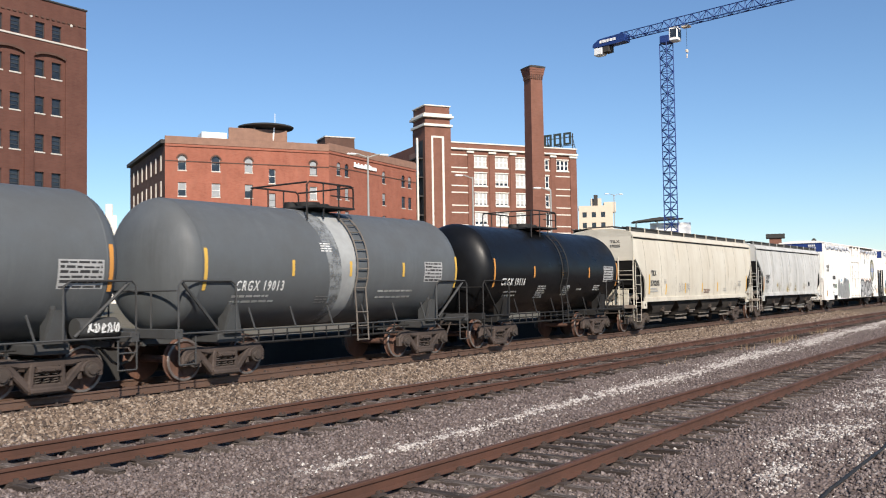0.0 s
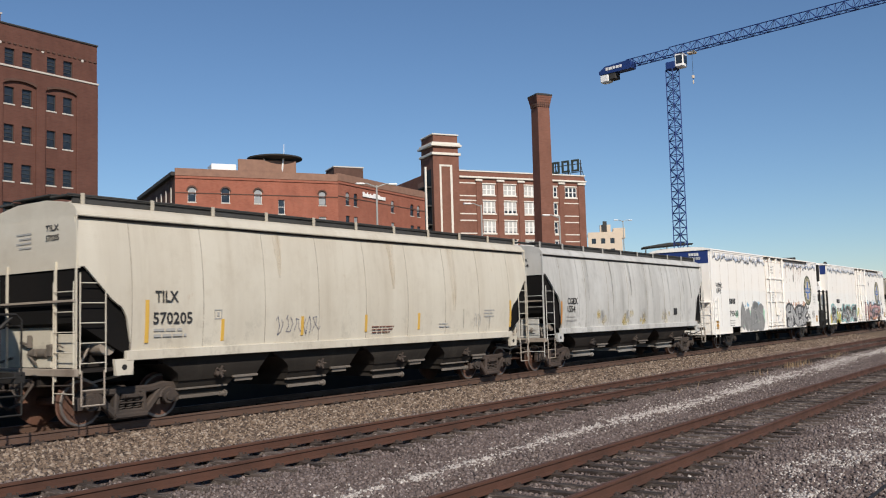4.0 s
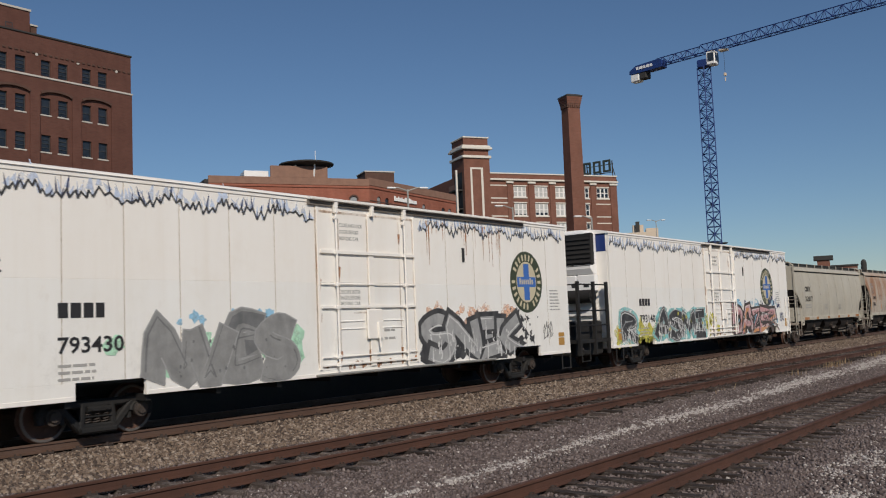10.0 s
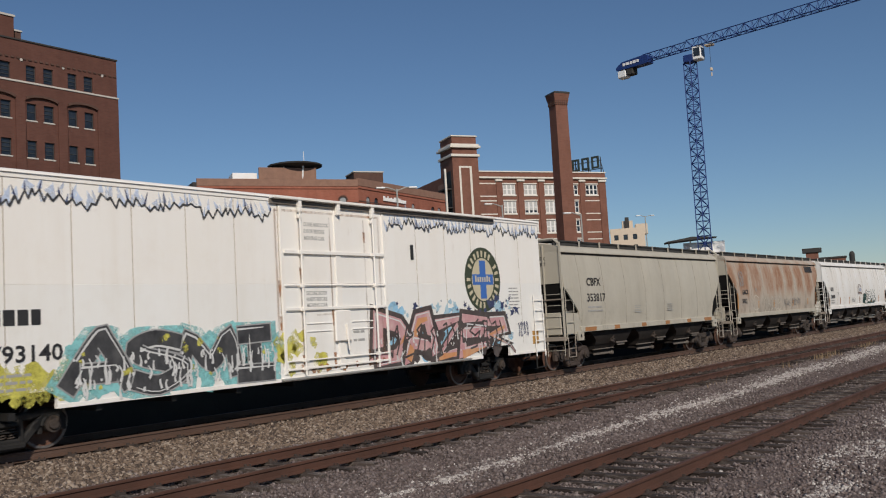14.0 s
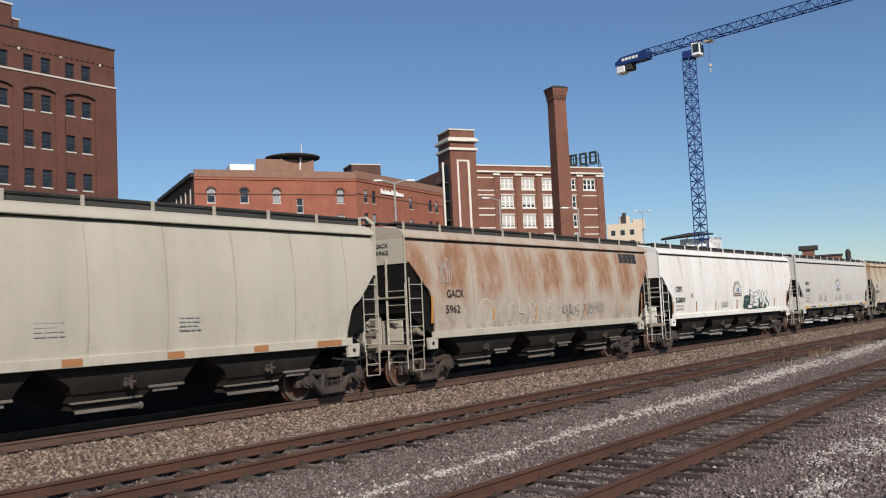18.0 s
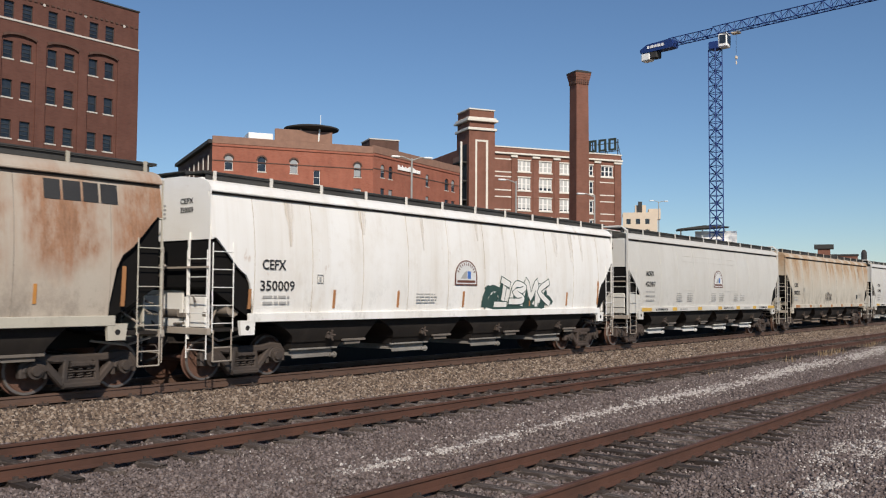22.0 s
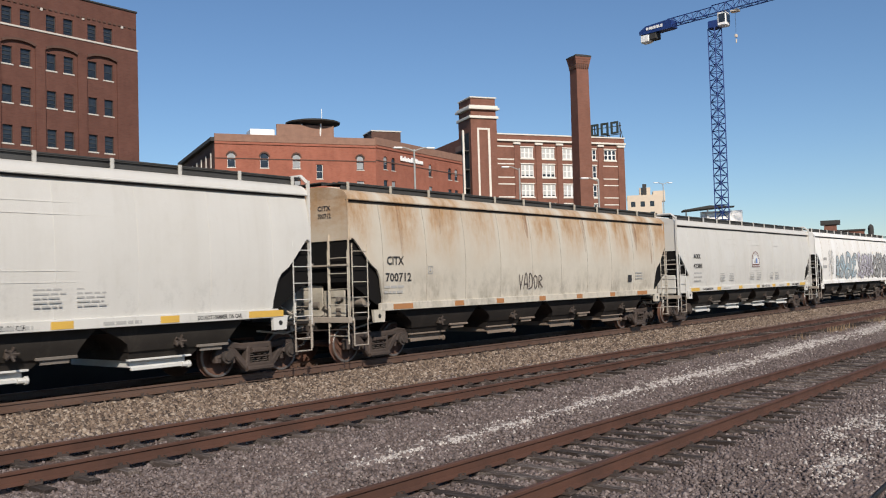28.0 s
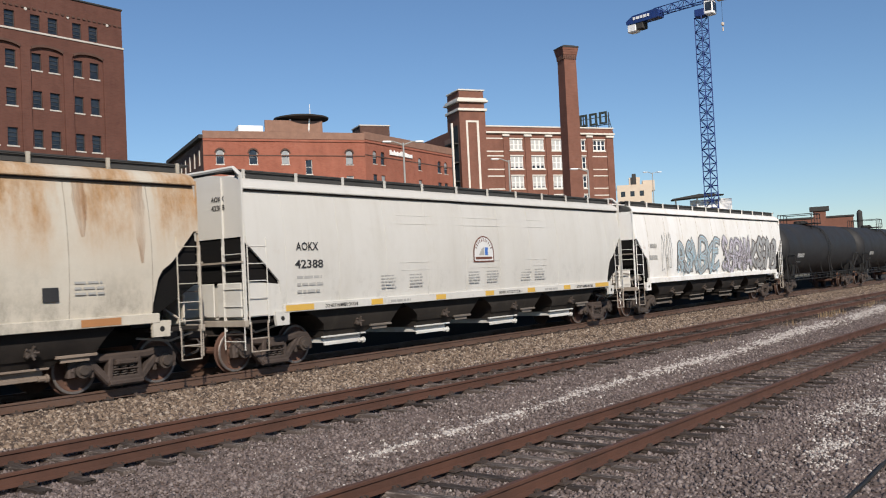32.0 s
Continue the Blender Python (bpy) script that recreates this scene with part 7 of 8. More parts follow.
GLYPHS = (
    ((0.05, 0.1), (0.3, 0.7), (0.15, 0.95), (0.55, 1.0), (0.5, 0.4), (0.95, 0.15), (1.1, 0.3)),
    ((0.0, 0.85), (0.25, 1.0), (0.35, 0.5), (0.1, 0.05), (0.6, 0.1), (0.95, 0.55), (0.7, 0.95)),
    ((0.1, 0.3), (0.5, 0.95), (0.9, 0.7), (0.45, 0.45), (0.2, 0.0), (0.85, 0.05)),
    ((0.0, 0.0), (0.35, 0.55), (0.05, 0.75), (0.45, 1.0), (0.75, 0.6), (0.6, 0.0), (1.05, 0.2)),
    ((0.15, 1.0), (0.0, 0.45), (0.4, 0.0), (0.55, 0.6), (0.85, 0.95), (1.0, 0.45), (0.8, 0.05)),
    ((0.9, 1.0), (0.4, 0.85), (0.05, 0.6), (0.5, 0.5), (0.95, 0.6), (0.6, 0.1), (0.05, 0.05)),
)
# letter skeletons in a unit cell
LETTERS = {
    "A": (((0.02, 0.0), (0.42, 1.0), (0.62, 1.0), (0.98, 0.0)), ((0.22, 0.36), (0.78, 0.34))),
    "B": (((0.1, 0.0), (0.15, 1.0), (0.8, 0.9), (0.75, 0.58), (0.2, 0.52), (0.92, 0.4), (0.85, 0.05), (0.1, 0.0)),),
    "C": (((0.95, 0.9), (0.45, 1.0), (0.08, 0.6), (0.15, 0.15), (0.55, 0.0), (0.98, 0.12)),),
    "D": (((0.12, 0.0), (0.18, 1.0), (0.7, 0.9), (0.98, 0.5), (0.7, 0.08), (0.02, 0.0)),),
    "E": (((0.98, 0.9), (0.18, 1.0), (0.08, 0.03), (1.0, 0.1)), ((0.12, 0.5), (0.82, 0.56))),
    "K": (((0.1, 0.0), (0.14, 1.0)), ((0.9, 1.02), (0.18, 0.48), (1.0, 0.0))),
    "L": (((0.15, 1.0), (0.08, 0.05), (0.95, 0.1)),),
    "M": (((0.0, 0.0), (0.14, 1.0), (0.5, 0.38), (0.86, 1.0), (1.0, 0.0)),),
    "N": (((0.04, 0.0), (0.12, 1.0), (0.86, 0.02), (0.95, 1.0)),),
    "O": (((0.5, 1.0), (0.1, 0.8), (0.05, 0.3), (0.45, 0.0), (0.9, 0.2), (0.95, 0.75), (0.5, 1.0)),),
    "R": (((0.08, 0.0), (0.1, 1.0), (0.78, 0.92), (0.85, 0.62), (0.2, 0.46), (1.0, 0.0)),),
    "S": (((0.92, 0.86), (0.5, 1.0), (0.1, 0.8), (0.28, 0.56), (0.75, 0.44), (0.9, 0.18), (0.5, 0.0), (0.06, 0.12)),),
    "I": (((0.5, 0.0), (0.5, 1.0)), ((0.15, 0.98), (0.85, 0.98)), ((0.1, 0.03), (0.9, 0.03))),
    "T": (((0.5, 0.0), (0.5, 1.0)), ((0.0, 0.98), (1.0, 0.98))),
    "U": (((0.06, 1.0), (0.1, 0.2), (0.5, 0.0), (0.9, 0.2), (0.94, 1.0)),),
    "V": (((0.0, 1.0), (0.42, 0.02), (0.55, 0.02), (1.0, 1.0)),),
    "Z": (((0.02, 0.9), (0.98, 1.0), (0.12, 0.06), (1.02, 0.0)),),
    "b": (((0.2, 1.25), (0.1, 0.0), (0.7, 0.05), (0.85, 0.4), (0.2, 0.55)),),
    "t": (((0.45, 1.2), (0.4, 0.15), (0.8, 0.0)), ((0.1, 0.85), (0.9, 0.9))),
}


def rounded(pts, n=4):
    """The same line with its corners eased."""
    out = []
    for i in range(len(pts) - 1):
        p0, p1, p2, p3 = pts[max(i - 1, 0)], pts[i], pts[i + 1], pts[min(i + 2, len(pts) - 1)]
        for k in range(n):
            t = k / n
            out.append(tuple(0.5 * (2 * b + (c - a) * t + (2 * a - 5 * b + 4 * c - d) * t * t + (3 * b - a - 3 * c + d) * t ** 3) for a, b, c, d in zip(p0, p1, p2, p3)))
    return out + [pts[-1]]


def ribbon(g, pts, w0, w1, Y, grow=0.0, off=0.0, floor=None, top=9.0):
    """A flat band with mitred corners along points in x and z, moved aside by off."""
    n, rows = len(pts), []
    for i, (x, z) in enumerate(pts):
        ax, az = pts[max(i - 1, 0)]
        bx, bz = pts[min(i + 1, n - 1)]
        l0, l1 = math.hypot(x - ax, z - az) or 1, math.hypot(bx - x, bz - z) or 1
        dx, dz = (x - ax) / l0 + (bx - x) / l1, (z - az) / l0 + (bz - z) / l1
        l = math.hypot(dx, dz) or 1e-3
        m = min(1.45, 2 / l) if 0 < i < n - 1 else 1
        w = (w0 + (w1 - w0) * i / max(1, n - 1)) / 2 + grow
        ex, ez = (0, 0) if 0 < i < n - 1 else ((-1 if i == 0 else 1) * grow * dx / l, (-1 if i == 0 else 1) * grow * dz / l)
        rows.append([(x + ex - dz / l * m * k, z + ez + dx / l * m * k) for k in (off + w, off - w)])
    base = len(g.v)
    for k, r in enumerate(rows):
        for a, b in r:
            b = min(top, max(b, floor(a)) if floor else b)
            g.v.append((a, Y(b) - 0.0002 * k, b))
    g.f += [(base + 2 * i, base + 2 * i + 1, base + 2 * i + 3, base + 2 * i + 2) for i in range(n - 1)]


def piece(car, y, text, x0, x1, z0, z1, w, coats, seed, lean=None, floor=None, sharp=False, edge=0.06, slant=0.1, lines=1, drips=0, mess=0.03):
    """A graffiti piece: thick letters in coats of aura, outline, fill, second tone and thin highlights."""
    rng = random.Random(seed)
    lay = {k: G() for k in ("aura", "outline", "fill", "tone", "highlight")}
    step = (x1 - x0) / len(text)
    at = lambda o: (lambda z: (y if lean is None else lean(z)) - o)
    for k, ch in enumerate(text):
        if ch == " ":
            continue
        j = lambda s: rng.uniform(-s, s)
        tilt, dz, h = slant + j(0.10), j(0.05) * (z1 - z0), (z1 - z0) * rng.uniform(0.92, 1.05)
        for i, line in enumerate(LETTERS[ch]):
            pts = [(x0 + step * (k + 0.5 + 1.06 * (a - 0.5)) + (b - 0.5) * tilt * h + j(mess), z0 + dz + h * b + j(mess)) for a, b in line]
            if not sharp:
                pts = rounded(pts)
            o = 0.0012 * i + 0.0024 * (k % 2)
            wa, wb = (w * rng.uniform(0.75, 1.15), w * rng.uniform(0.6, 1.0)) if sharp else (w, w)
            if "aura" in coats:
                ribbon(lay["aura"], pts, wa, wb, at(0.0004 * k + 0.0008 * i), w * 0.5, 0, floor, z1 + 0.34 - 0.05 * (k % 2))
            ribbon(lay["outline"], pts, wa, wb, at(0.006 + o), edge, 0, floor)
            ribbon(lay["fill"], pts, wa, wb, at(0.0068 + o), 0, 0, floor)
            if "tone" in coats and len(pts) > 2:
                m = len(pts) // 2
                q = pts[m:] if rng.random() < 0.6 else pts[:m + 1]
                ribbon(lay["tone"], q, wb * 0.7, wb * 0.3, at(0.0074 + o), 0, -0.12 * w, floor)
            for u in range(lines):
                side = (0.34, -0.32, 0.1)[u] * w
                a = rng.randrange(0, max(1, len(pts) // 4))
                ribbon(lay["highlight"], pts[a:len(pts) - (len(pts) > 4) * rng.randrange(0, 2)], 0.045, 0.018, at(0.0080 + o + 0.0004 * u), 0, side, floor)
            if sharp:
                for p, q in ((pts[0], pts[1]), (pts[-1], pts[-2])):
                    l = math.hypot(p[0] - q[0], p[1] - q[1]) or 1
                    tip = (p[0] + (p[0] - q[0]) / l * 0.28 + j(0.1), p[1] + (p[1] - q[1]) / l * 0.18 + j(0.12))
                    ribbon(lay["outline"], [p, tip], w * 0.9, 0.05, at(0.0060 + o), 0.02, 0, floor)
                    ribbon(lay["fill"], [p, tip], w * 0.7, 0.02, at(0.0064 + o), 0, 0, floor)
        for _ in range(4 * drips):
            a, b = x0 + step * (k + rng.random()), z0 + h * rng.uniform(0.1, 0.8)
            c = b - rng.uniform(0.12, 0.42)
            bend = rng.uniform(-0.08, 0.08)
            ribbon(lay["highlight"], rounded([(a, b), (a + bend, (b + c) / 2), (a + 0.3 * bend, c)], 3), 0.022, 0.06, at(0.0135), 0, 0, floor)
        for _ in range(4):
            a, b, r = x0 + step * (k + rng.random()), z0 + h * rng.uniform(0.02, 0.75), rng.uniform(0.012, 0.035)
            lay["highlight"].add([(a + r * math.cos(2 * math.pi * q / 8), at(0.0165)(b), b + 1.3 * r * math.sin(2 * math.pi * q / 8)) for q in range(8)], [tuple(range(8))])
    for k, g in lay.items():
        if k in coats and g.v:
            part("graffiti_" + k, g, M[coats[k]], car, kind="stuff")


def chalk(car, text, x0, x1, z0, z1, w, material, lean, seed):
    """Large thin letters drawn with a paint stick."""
    rng = random.Random(seed)
    g = G()
    step = (x1 - x0) / len(text)
    for k, ch in enumerate(text):
        for line in LETTERS.get(ch, ()):
            ink_stroke(g, rounded([(x0 + step * (k + 0.12 + 0.72 * a) + rng.uniform(-0.03, 0.03), z0 + (z1 - z0) * b + rng.uniform(-0.04, 0.04)) for a, b in line], 3), w, 0, lean)
    part("graffiti_tag", g, M[material], car, kind="stuff")


def slab(g, a, b, c, d, w0, w1, grow, y, cut):
    """One flared slab from (a, b) to (c, d) with slanting ends."""
    l = math.hypot(c - a, d - b) or 1e-3
    ux, uz = (c - a) / l, (d - b) / l
    w0, w1 = w0 / 2 + grow, w1 / 2 + grow
    q = [(a - ux * (grow + cut) - uz * w0, b - uz * (grow + cut) + ux * w0), (c + ux * (grow - cut) - uz * w1, d + uz * (grow - cut) + ux * w1),
         (c + ux * (grow + cut) + uz * w1, d + uz * (grow + cut) - ux * w1), (a - ux * (grow - cut) + uz * w0, b - uz * (grow - cut) - ux * w0)]
    g.add([(p, y(r) if callable(y) else y, max(0.885, r)) for p, r in q], [(3, 2, 1, 0)])


def scrawl(car, y, x0, x1, z0, z1, n, material, seed, w=0.035, lean=None):
    """A quick one-line tag."""
    rng = random.Random(seed)
    g = G()
    step = (x1 - x0) / n
    for k in range(n):
        gl = rng.choice(GLYPHS)
        ink_stroke(g, [(x0 + step * (k + 0.05 + 0.85 * a) + rng.uniform(-0.02, 0.02), z0 + b * (z1 - z0) + rng.uniform(-0.05, 0.05)) for a, b in gl], w, y, lean)
    part("graffiti_tag", g, M[material], car, kind="stuff")


def splash(car, y, x0, x1, z0, z1, n, material, seed, size=0.25):
    rng = random.Random(seed)
    g = G()
    for k in range(n):
        a, b, r = rng.uniform(x0, x1), rng.uniform(z0, z1), rng.uniform(0.4, 1.0) * size
        ring = [(a + r * rng.uniform(0.5, 1.1) * math.cos(2 * math.pi * i / 11), 0, b + r * rng.uniform(0.5, 1.1) * math.sin(2 * math.pi * i / 11)) for i in range(11)]
        ring = [(p, (y(q) if callable(y) else y) - 0.0003 * (k % 5), q) for p, _, q in ring]
        g.add(ring, [tuple(range(11))[::1]])
    part("spray_patch", g, M[material], car, kind="stuff")


def run_down(car, x, w, top, bottom, material, seed):
    """A stain that runs down a hopper's curved side and thins out."""
    rng = random.Random(seed)
    g = G()
    n = 7
    for k in range(n + 1):
        z = top + (bottom - top) * k / n
        h = w / 2 * (1 - 0.75 * (k / n) ** 2) * rng.uniform(0.75, 1.1)
        g.v += [(x - h, hop_y(z) + 0.006, z), (x + h, hop_y(z) + 0.006, z)]
    g.f += [(2 * k, 2 * k + 2, 2 * k + 3, 2 * k + 1) for k in range(n)]
    part("stain_run", g, M[material], car, kind="stuff")


def bursts(car, y, x0, x1, z0, z1, n, material, seed):
    """Small spiky spray bursts."""
    rng = random.Random(seed)
    g = G()
    for k in range(n):
        a, b, r = rng.uniform(x0, x1), rng.uniform(z0, z1), rng.uniform(0.10, 0.22)
        turn = rng.uniform(0, 1.2)
        ring = [(a + q * math.cos(turn + math.pi * i / 5 + rng.uniform(-0.2, 0.2)), b + q * math.sin(turn + math.pi * i / 5)) for i in range(10) for q in [r * (rng.uniform(0.35, 1.3) if i % 2 else rng.uniform(0.25, 0.6))]]
        base = len(g.v)
        g.v += [(a, y - 0.0001 * k, b)] + [(p, y - 0.0001 * k, max(0.9, q)) for p, q in ring]
        g.f += [(base, base + 1 + i, base + 1 + (i + 1) % 10) for i in range(10)]
    part("graffiti_burst", g, M[material], car, kind="stuff")


def icicles(car, y, x0, x1, top, seed):
    """The jagged painted fringe under the eaves."""
    rng = random.Random(seed)
    line, haze, navy = G(), G(), G()
    x = x0
    pts = []
    down = True
    while x < x1:
        x += rng.uniform(0.035, 0.13)
        base = top - 0.36 + 0.07 * math.sin(x * 4.3 + seed) + 0.05 * math.sin(x * 9.1)
        z = base - rng.uniform(0.01, 0.15) if down else base + rng.uniform(0.0, 0.09)
        down = not down
        pts.append((x, z))
        if rng.random() < 0.95:
            lean = rng.uniform(-0.14, 0.10)
            slab(haze, x, z + 0.02, x + lean, z + rng.uniform(0.12, 0.36), rng.uniform(0.07, 0.15), 0.01, 0, y - 0.002, 0)
        if rng.random() < 0.35:
            slab(navy, x, z, x + rng.uniform(-0.08, 0.08), z + rng.uniform(0.10, 0.28), 0.045, 0.008, 0, y - 0.004, 0)
    for k, ((a, b), (c, d)) in enumerate(zip(pts[:-1], pts[1:])):
        slab(line, a, b, c, d, rng.uniform(0.016, 0.04), rng.uniform(0.012, 0.035), 0.006, y - 0.005 - 0.0004 * (k % 2), 0)
    part("painted_fringe", haze, M["over_haze"], car, kind="stuff")
    part("painted_fringe_shade", navy, M["spray_navy"], car, kind="stuff")
    part("painted_fringe_edge", line, M["spray_black"], car, kind="stuff")


def disc(g, cx, cz, rx, rz, y, r0=0.0, n=40):
    for k in range(n):
        a, b = 2 * math.pi * k / n, 2 * math.pi * (k + 1) / n
        q = [(cx + rx * r * math.cos(t), y, cz + rz * r * math.sin(t)) for r, t in ((r0, a), (1, a), (1, b), (r0, b))]
        g.add(q, [(0, 1, 2, 3)])
    return g


def round_emblem(car, cx, cz, r, y):
    e = part("round_emblem", disc(G(), cx, cz, r, r * 1.05, y - 0.001, 0.0), M["emblem_green"], car, "dark green ring emblem with a blue cross")
    part("emblem_disc", disc(G(), cx, cz, r * 0.62, r * 0.70, y - 0.003), M["emblem_cream"], e)
    g = G()
    for x0, x1, z0, z1 in ((-0.17, 0.17, -0.62, 0.62), (-0.58, 0.58, -0.17, 0.17)):
        g.add([(cx + x0 * r, y - 0.005, cz + z0 * r), (cx + x1 * r, y - 0.005, cz + z0 * r), (cx + x1 * r, y - 0.005, cz + z1 * r), (cx + x0 * r, y - 0.005, cz + z1 * r)], [(0, 1, 2, 3)])
    part("emblem_cross", g, M["emblem_blue"], e)
    for k in range(7):
        x = cx + (-0.44 + 0.127 * k) * r
        part("emblem_bar", G().box(x, x + 0.075 * r, y - 0.008, y - 0.006, cz - 0.08 * r, cz + (0.08 if k % 5 else 0.13) * r), M["emblem_cream"], e)
    g = G()
    for k in range(24):
        a = 2 * math.pi * k / 24
        if k % 8 == 3:
            continue
        slab(g, cx + 0.70 * r * math.cos(a), cz + 0.735 * r * math.sin(a), cx + 0.90 * r * math.cos(a), cz + 0.945 * r * math.sin(a), 0.09 * r, 0.11 * r, 0, y - 0.003, 0)
    part("emblem_lettering", g, M["emblem_cream"], e, kind="stuff")


def arch_emblem(car, cx, z0, w, h, y):
    """An arched badge: dark rim, pale field, a blue silo and a hill."""
    def shape(s, yy):
        r = w / 2 * s
        pts = [(cx - r, z0 + h / 2 - h / 2 * s), (cx + r, z0 + h / 2 - h / 2 * s)] + [(cx + r * math.cos(math.pi * k / 14), z0 + h * 0.36 + (h * 0.64 - h / 2 * (1 - s)) * math.sin(math.pi * k / 14)) for k in range(15)]
        return G().add([(a, yy, b) for a, b in pts], [tuple(range(len(pts)))])
    e = part("arched_emblem", shape(1.0, y - 0.001), M["emblem_brown"], car, "arched badge with a brown rim")
    part("emblem_field", shape(0.9, y - 0.003), M["ink_white"], e)
    g = G()
    for k in range(11):
        a = math.pi * (0.12 + 0.076 * k)
        ink_stroke(g, [(cx + w * 0.36 * math.cos(a), z0 + h * 0.36 + h * 0.45 * math.sin(a)), (cx + w * 0.41 * math.cos(a), z0 + h * 0.36 + h * 0.54 * math.sin(a))], 0.035, y - 0.005)
    g.box(cx - w * 0.40, cx + w * 0.40, y - 0.006, y - 0.004, z0 + h * 0.10, z0 + h * 0.2)
    part("emblem_lettering", g, M["emblem_brown"], e, kind="stuff")
    part("emblem_silo", G().box(cx + w * 0.05, cx + w * 0.20, y - 0.007, y - 0.005, z0 + h * 0.26, z0 + h * 0.56, 0.0008), M["emblem_blue"], e)
    part("emblem_hill", G().add([(cx - w * 0.25, y - 0.006, z0 + h * 0.26), (cx + w * 0.02, y - 0.006, z0 + h * 0.26), (cx + w * 0.02, y - 0.006, z0 + h * 0.58), (cx - w * 0.1, y - 0.006, z0 + h * 0.5)], [(0, 1, 2, 3)]), M["ink_grey"], e)


def hop_y(z):
    return -(1.445 + 0.16 * (1 - ((z - 2.4) / 1.55) ** 2)) - 0.016


def block_letters(car, x, z, widths, h, material, y):
    """A maker's name as plain blocks of its size."""
    for w in widths:
        Y = y if callable(y) else (lambda q: y)
        zs = [z + h * k / 4 for k in range(5)]
        part("name_block", G().loft([[(x, Y(q) - 0.002, q), (x + w, Y(q) - 0.002, q), (x + w, Y(q) + 0.006, q), (x, Y(q) + 0.006, q)] for q in zs]), material, car)
        x += w + 0.05


def stencil(car, upper, lower, x, zu, zl, h, wu, wl, y, mat="ink"):
    if upper:
        lettering(car, upper, x, zu, h / 0.72, M[mat], y(zu), wu)
    lettering(car, lower, x - 0.05, zl, h / 0.72, M[mat], y(zl), wl)


def box_mark(car, x, z, size=0.2):
    """A small framed stencil square."""
    g = G()
    t, h = 0.018, size / 2
    for x0, x1, z0, z1 in ((-h, h, h - t, h), (-h, h, -h, -h + t), (-h, -h + t, -h + t, h - t), (h - t, h, -h + t, h - t), (-h * 0.3, h * 0.3, -h * 0.45, h * 0.45)):
        y = hop_y(z + (z0 + z1) / 2)
        g.box(x + x0, x + x1, y - 0.002, y + 0.006, z + z0, z + z1)
    part("stencil_box", g, M["ink_grey"], car)


def sill_marks(car, xs, lengths, material):
    for x, l in zip(xs, lengths):
        part("reflector_strip", G().box(x, x + l, -1.618, -1.611, 1.265, 1.40), M[material], car)


def end_marks(car, half, code, number):
    lettering(car, code, 0.15, 3.72, 0.16, M["ink"], -half - 0.012, 0.45, along="y").location = (-half - 0.012, -0.50, 3.74)
    lettering(car, number, 0.15, 3.5, 0.16, M["ink"], -half - 0.012, 0.45, along="y").location = (-half - 0.012, -0.50, 3.55)
    g = G()
    for k in range(4):
        g.box(-half - 0.012, -half - 0.008, 0.0, 0.55 - 0.1 * (k % 2), 3.72 - 0.09 * k, 3.755 - 0.09 * k)
    part("small_print", g, M["ink_grey"], car)


# how far the painted marks of each car sit from their even places along it
MARK_SHIFT = {"t0": -0.1, "t1": -0.245, "t2": -0.3, "h3": -0.385, "h4": -0.215, "h7": -0.1, "h8": -0.265, "h9": -0.325, "h10": -0.03, "h11": -0.14, "h12": -0.16}


def mark_cars():
    c = CARS
    before = {k: set(car.children) for k, car in c.items()}
    paint_marks(c)
    for k, d in MARK_SHIFT.items():
        for ob in set(c[k].children) - before[k]:
            ob.location.x += d
    for k, code, number in (("h3", "TILX", "570205"), ("h4", "CGEX", "1554"), ("h7", "CBFX", "353817"), ("h8", "GACX", "5962"), ("h9", "CEFX", "350009"), ("h10", "AOKX", "42387"), ("h11", "CITX", "700712"), ("h12", "AOKX", "42388")):
        end_marks(c[k], LENGTH[k] / 2 - 0.596, code, number)


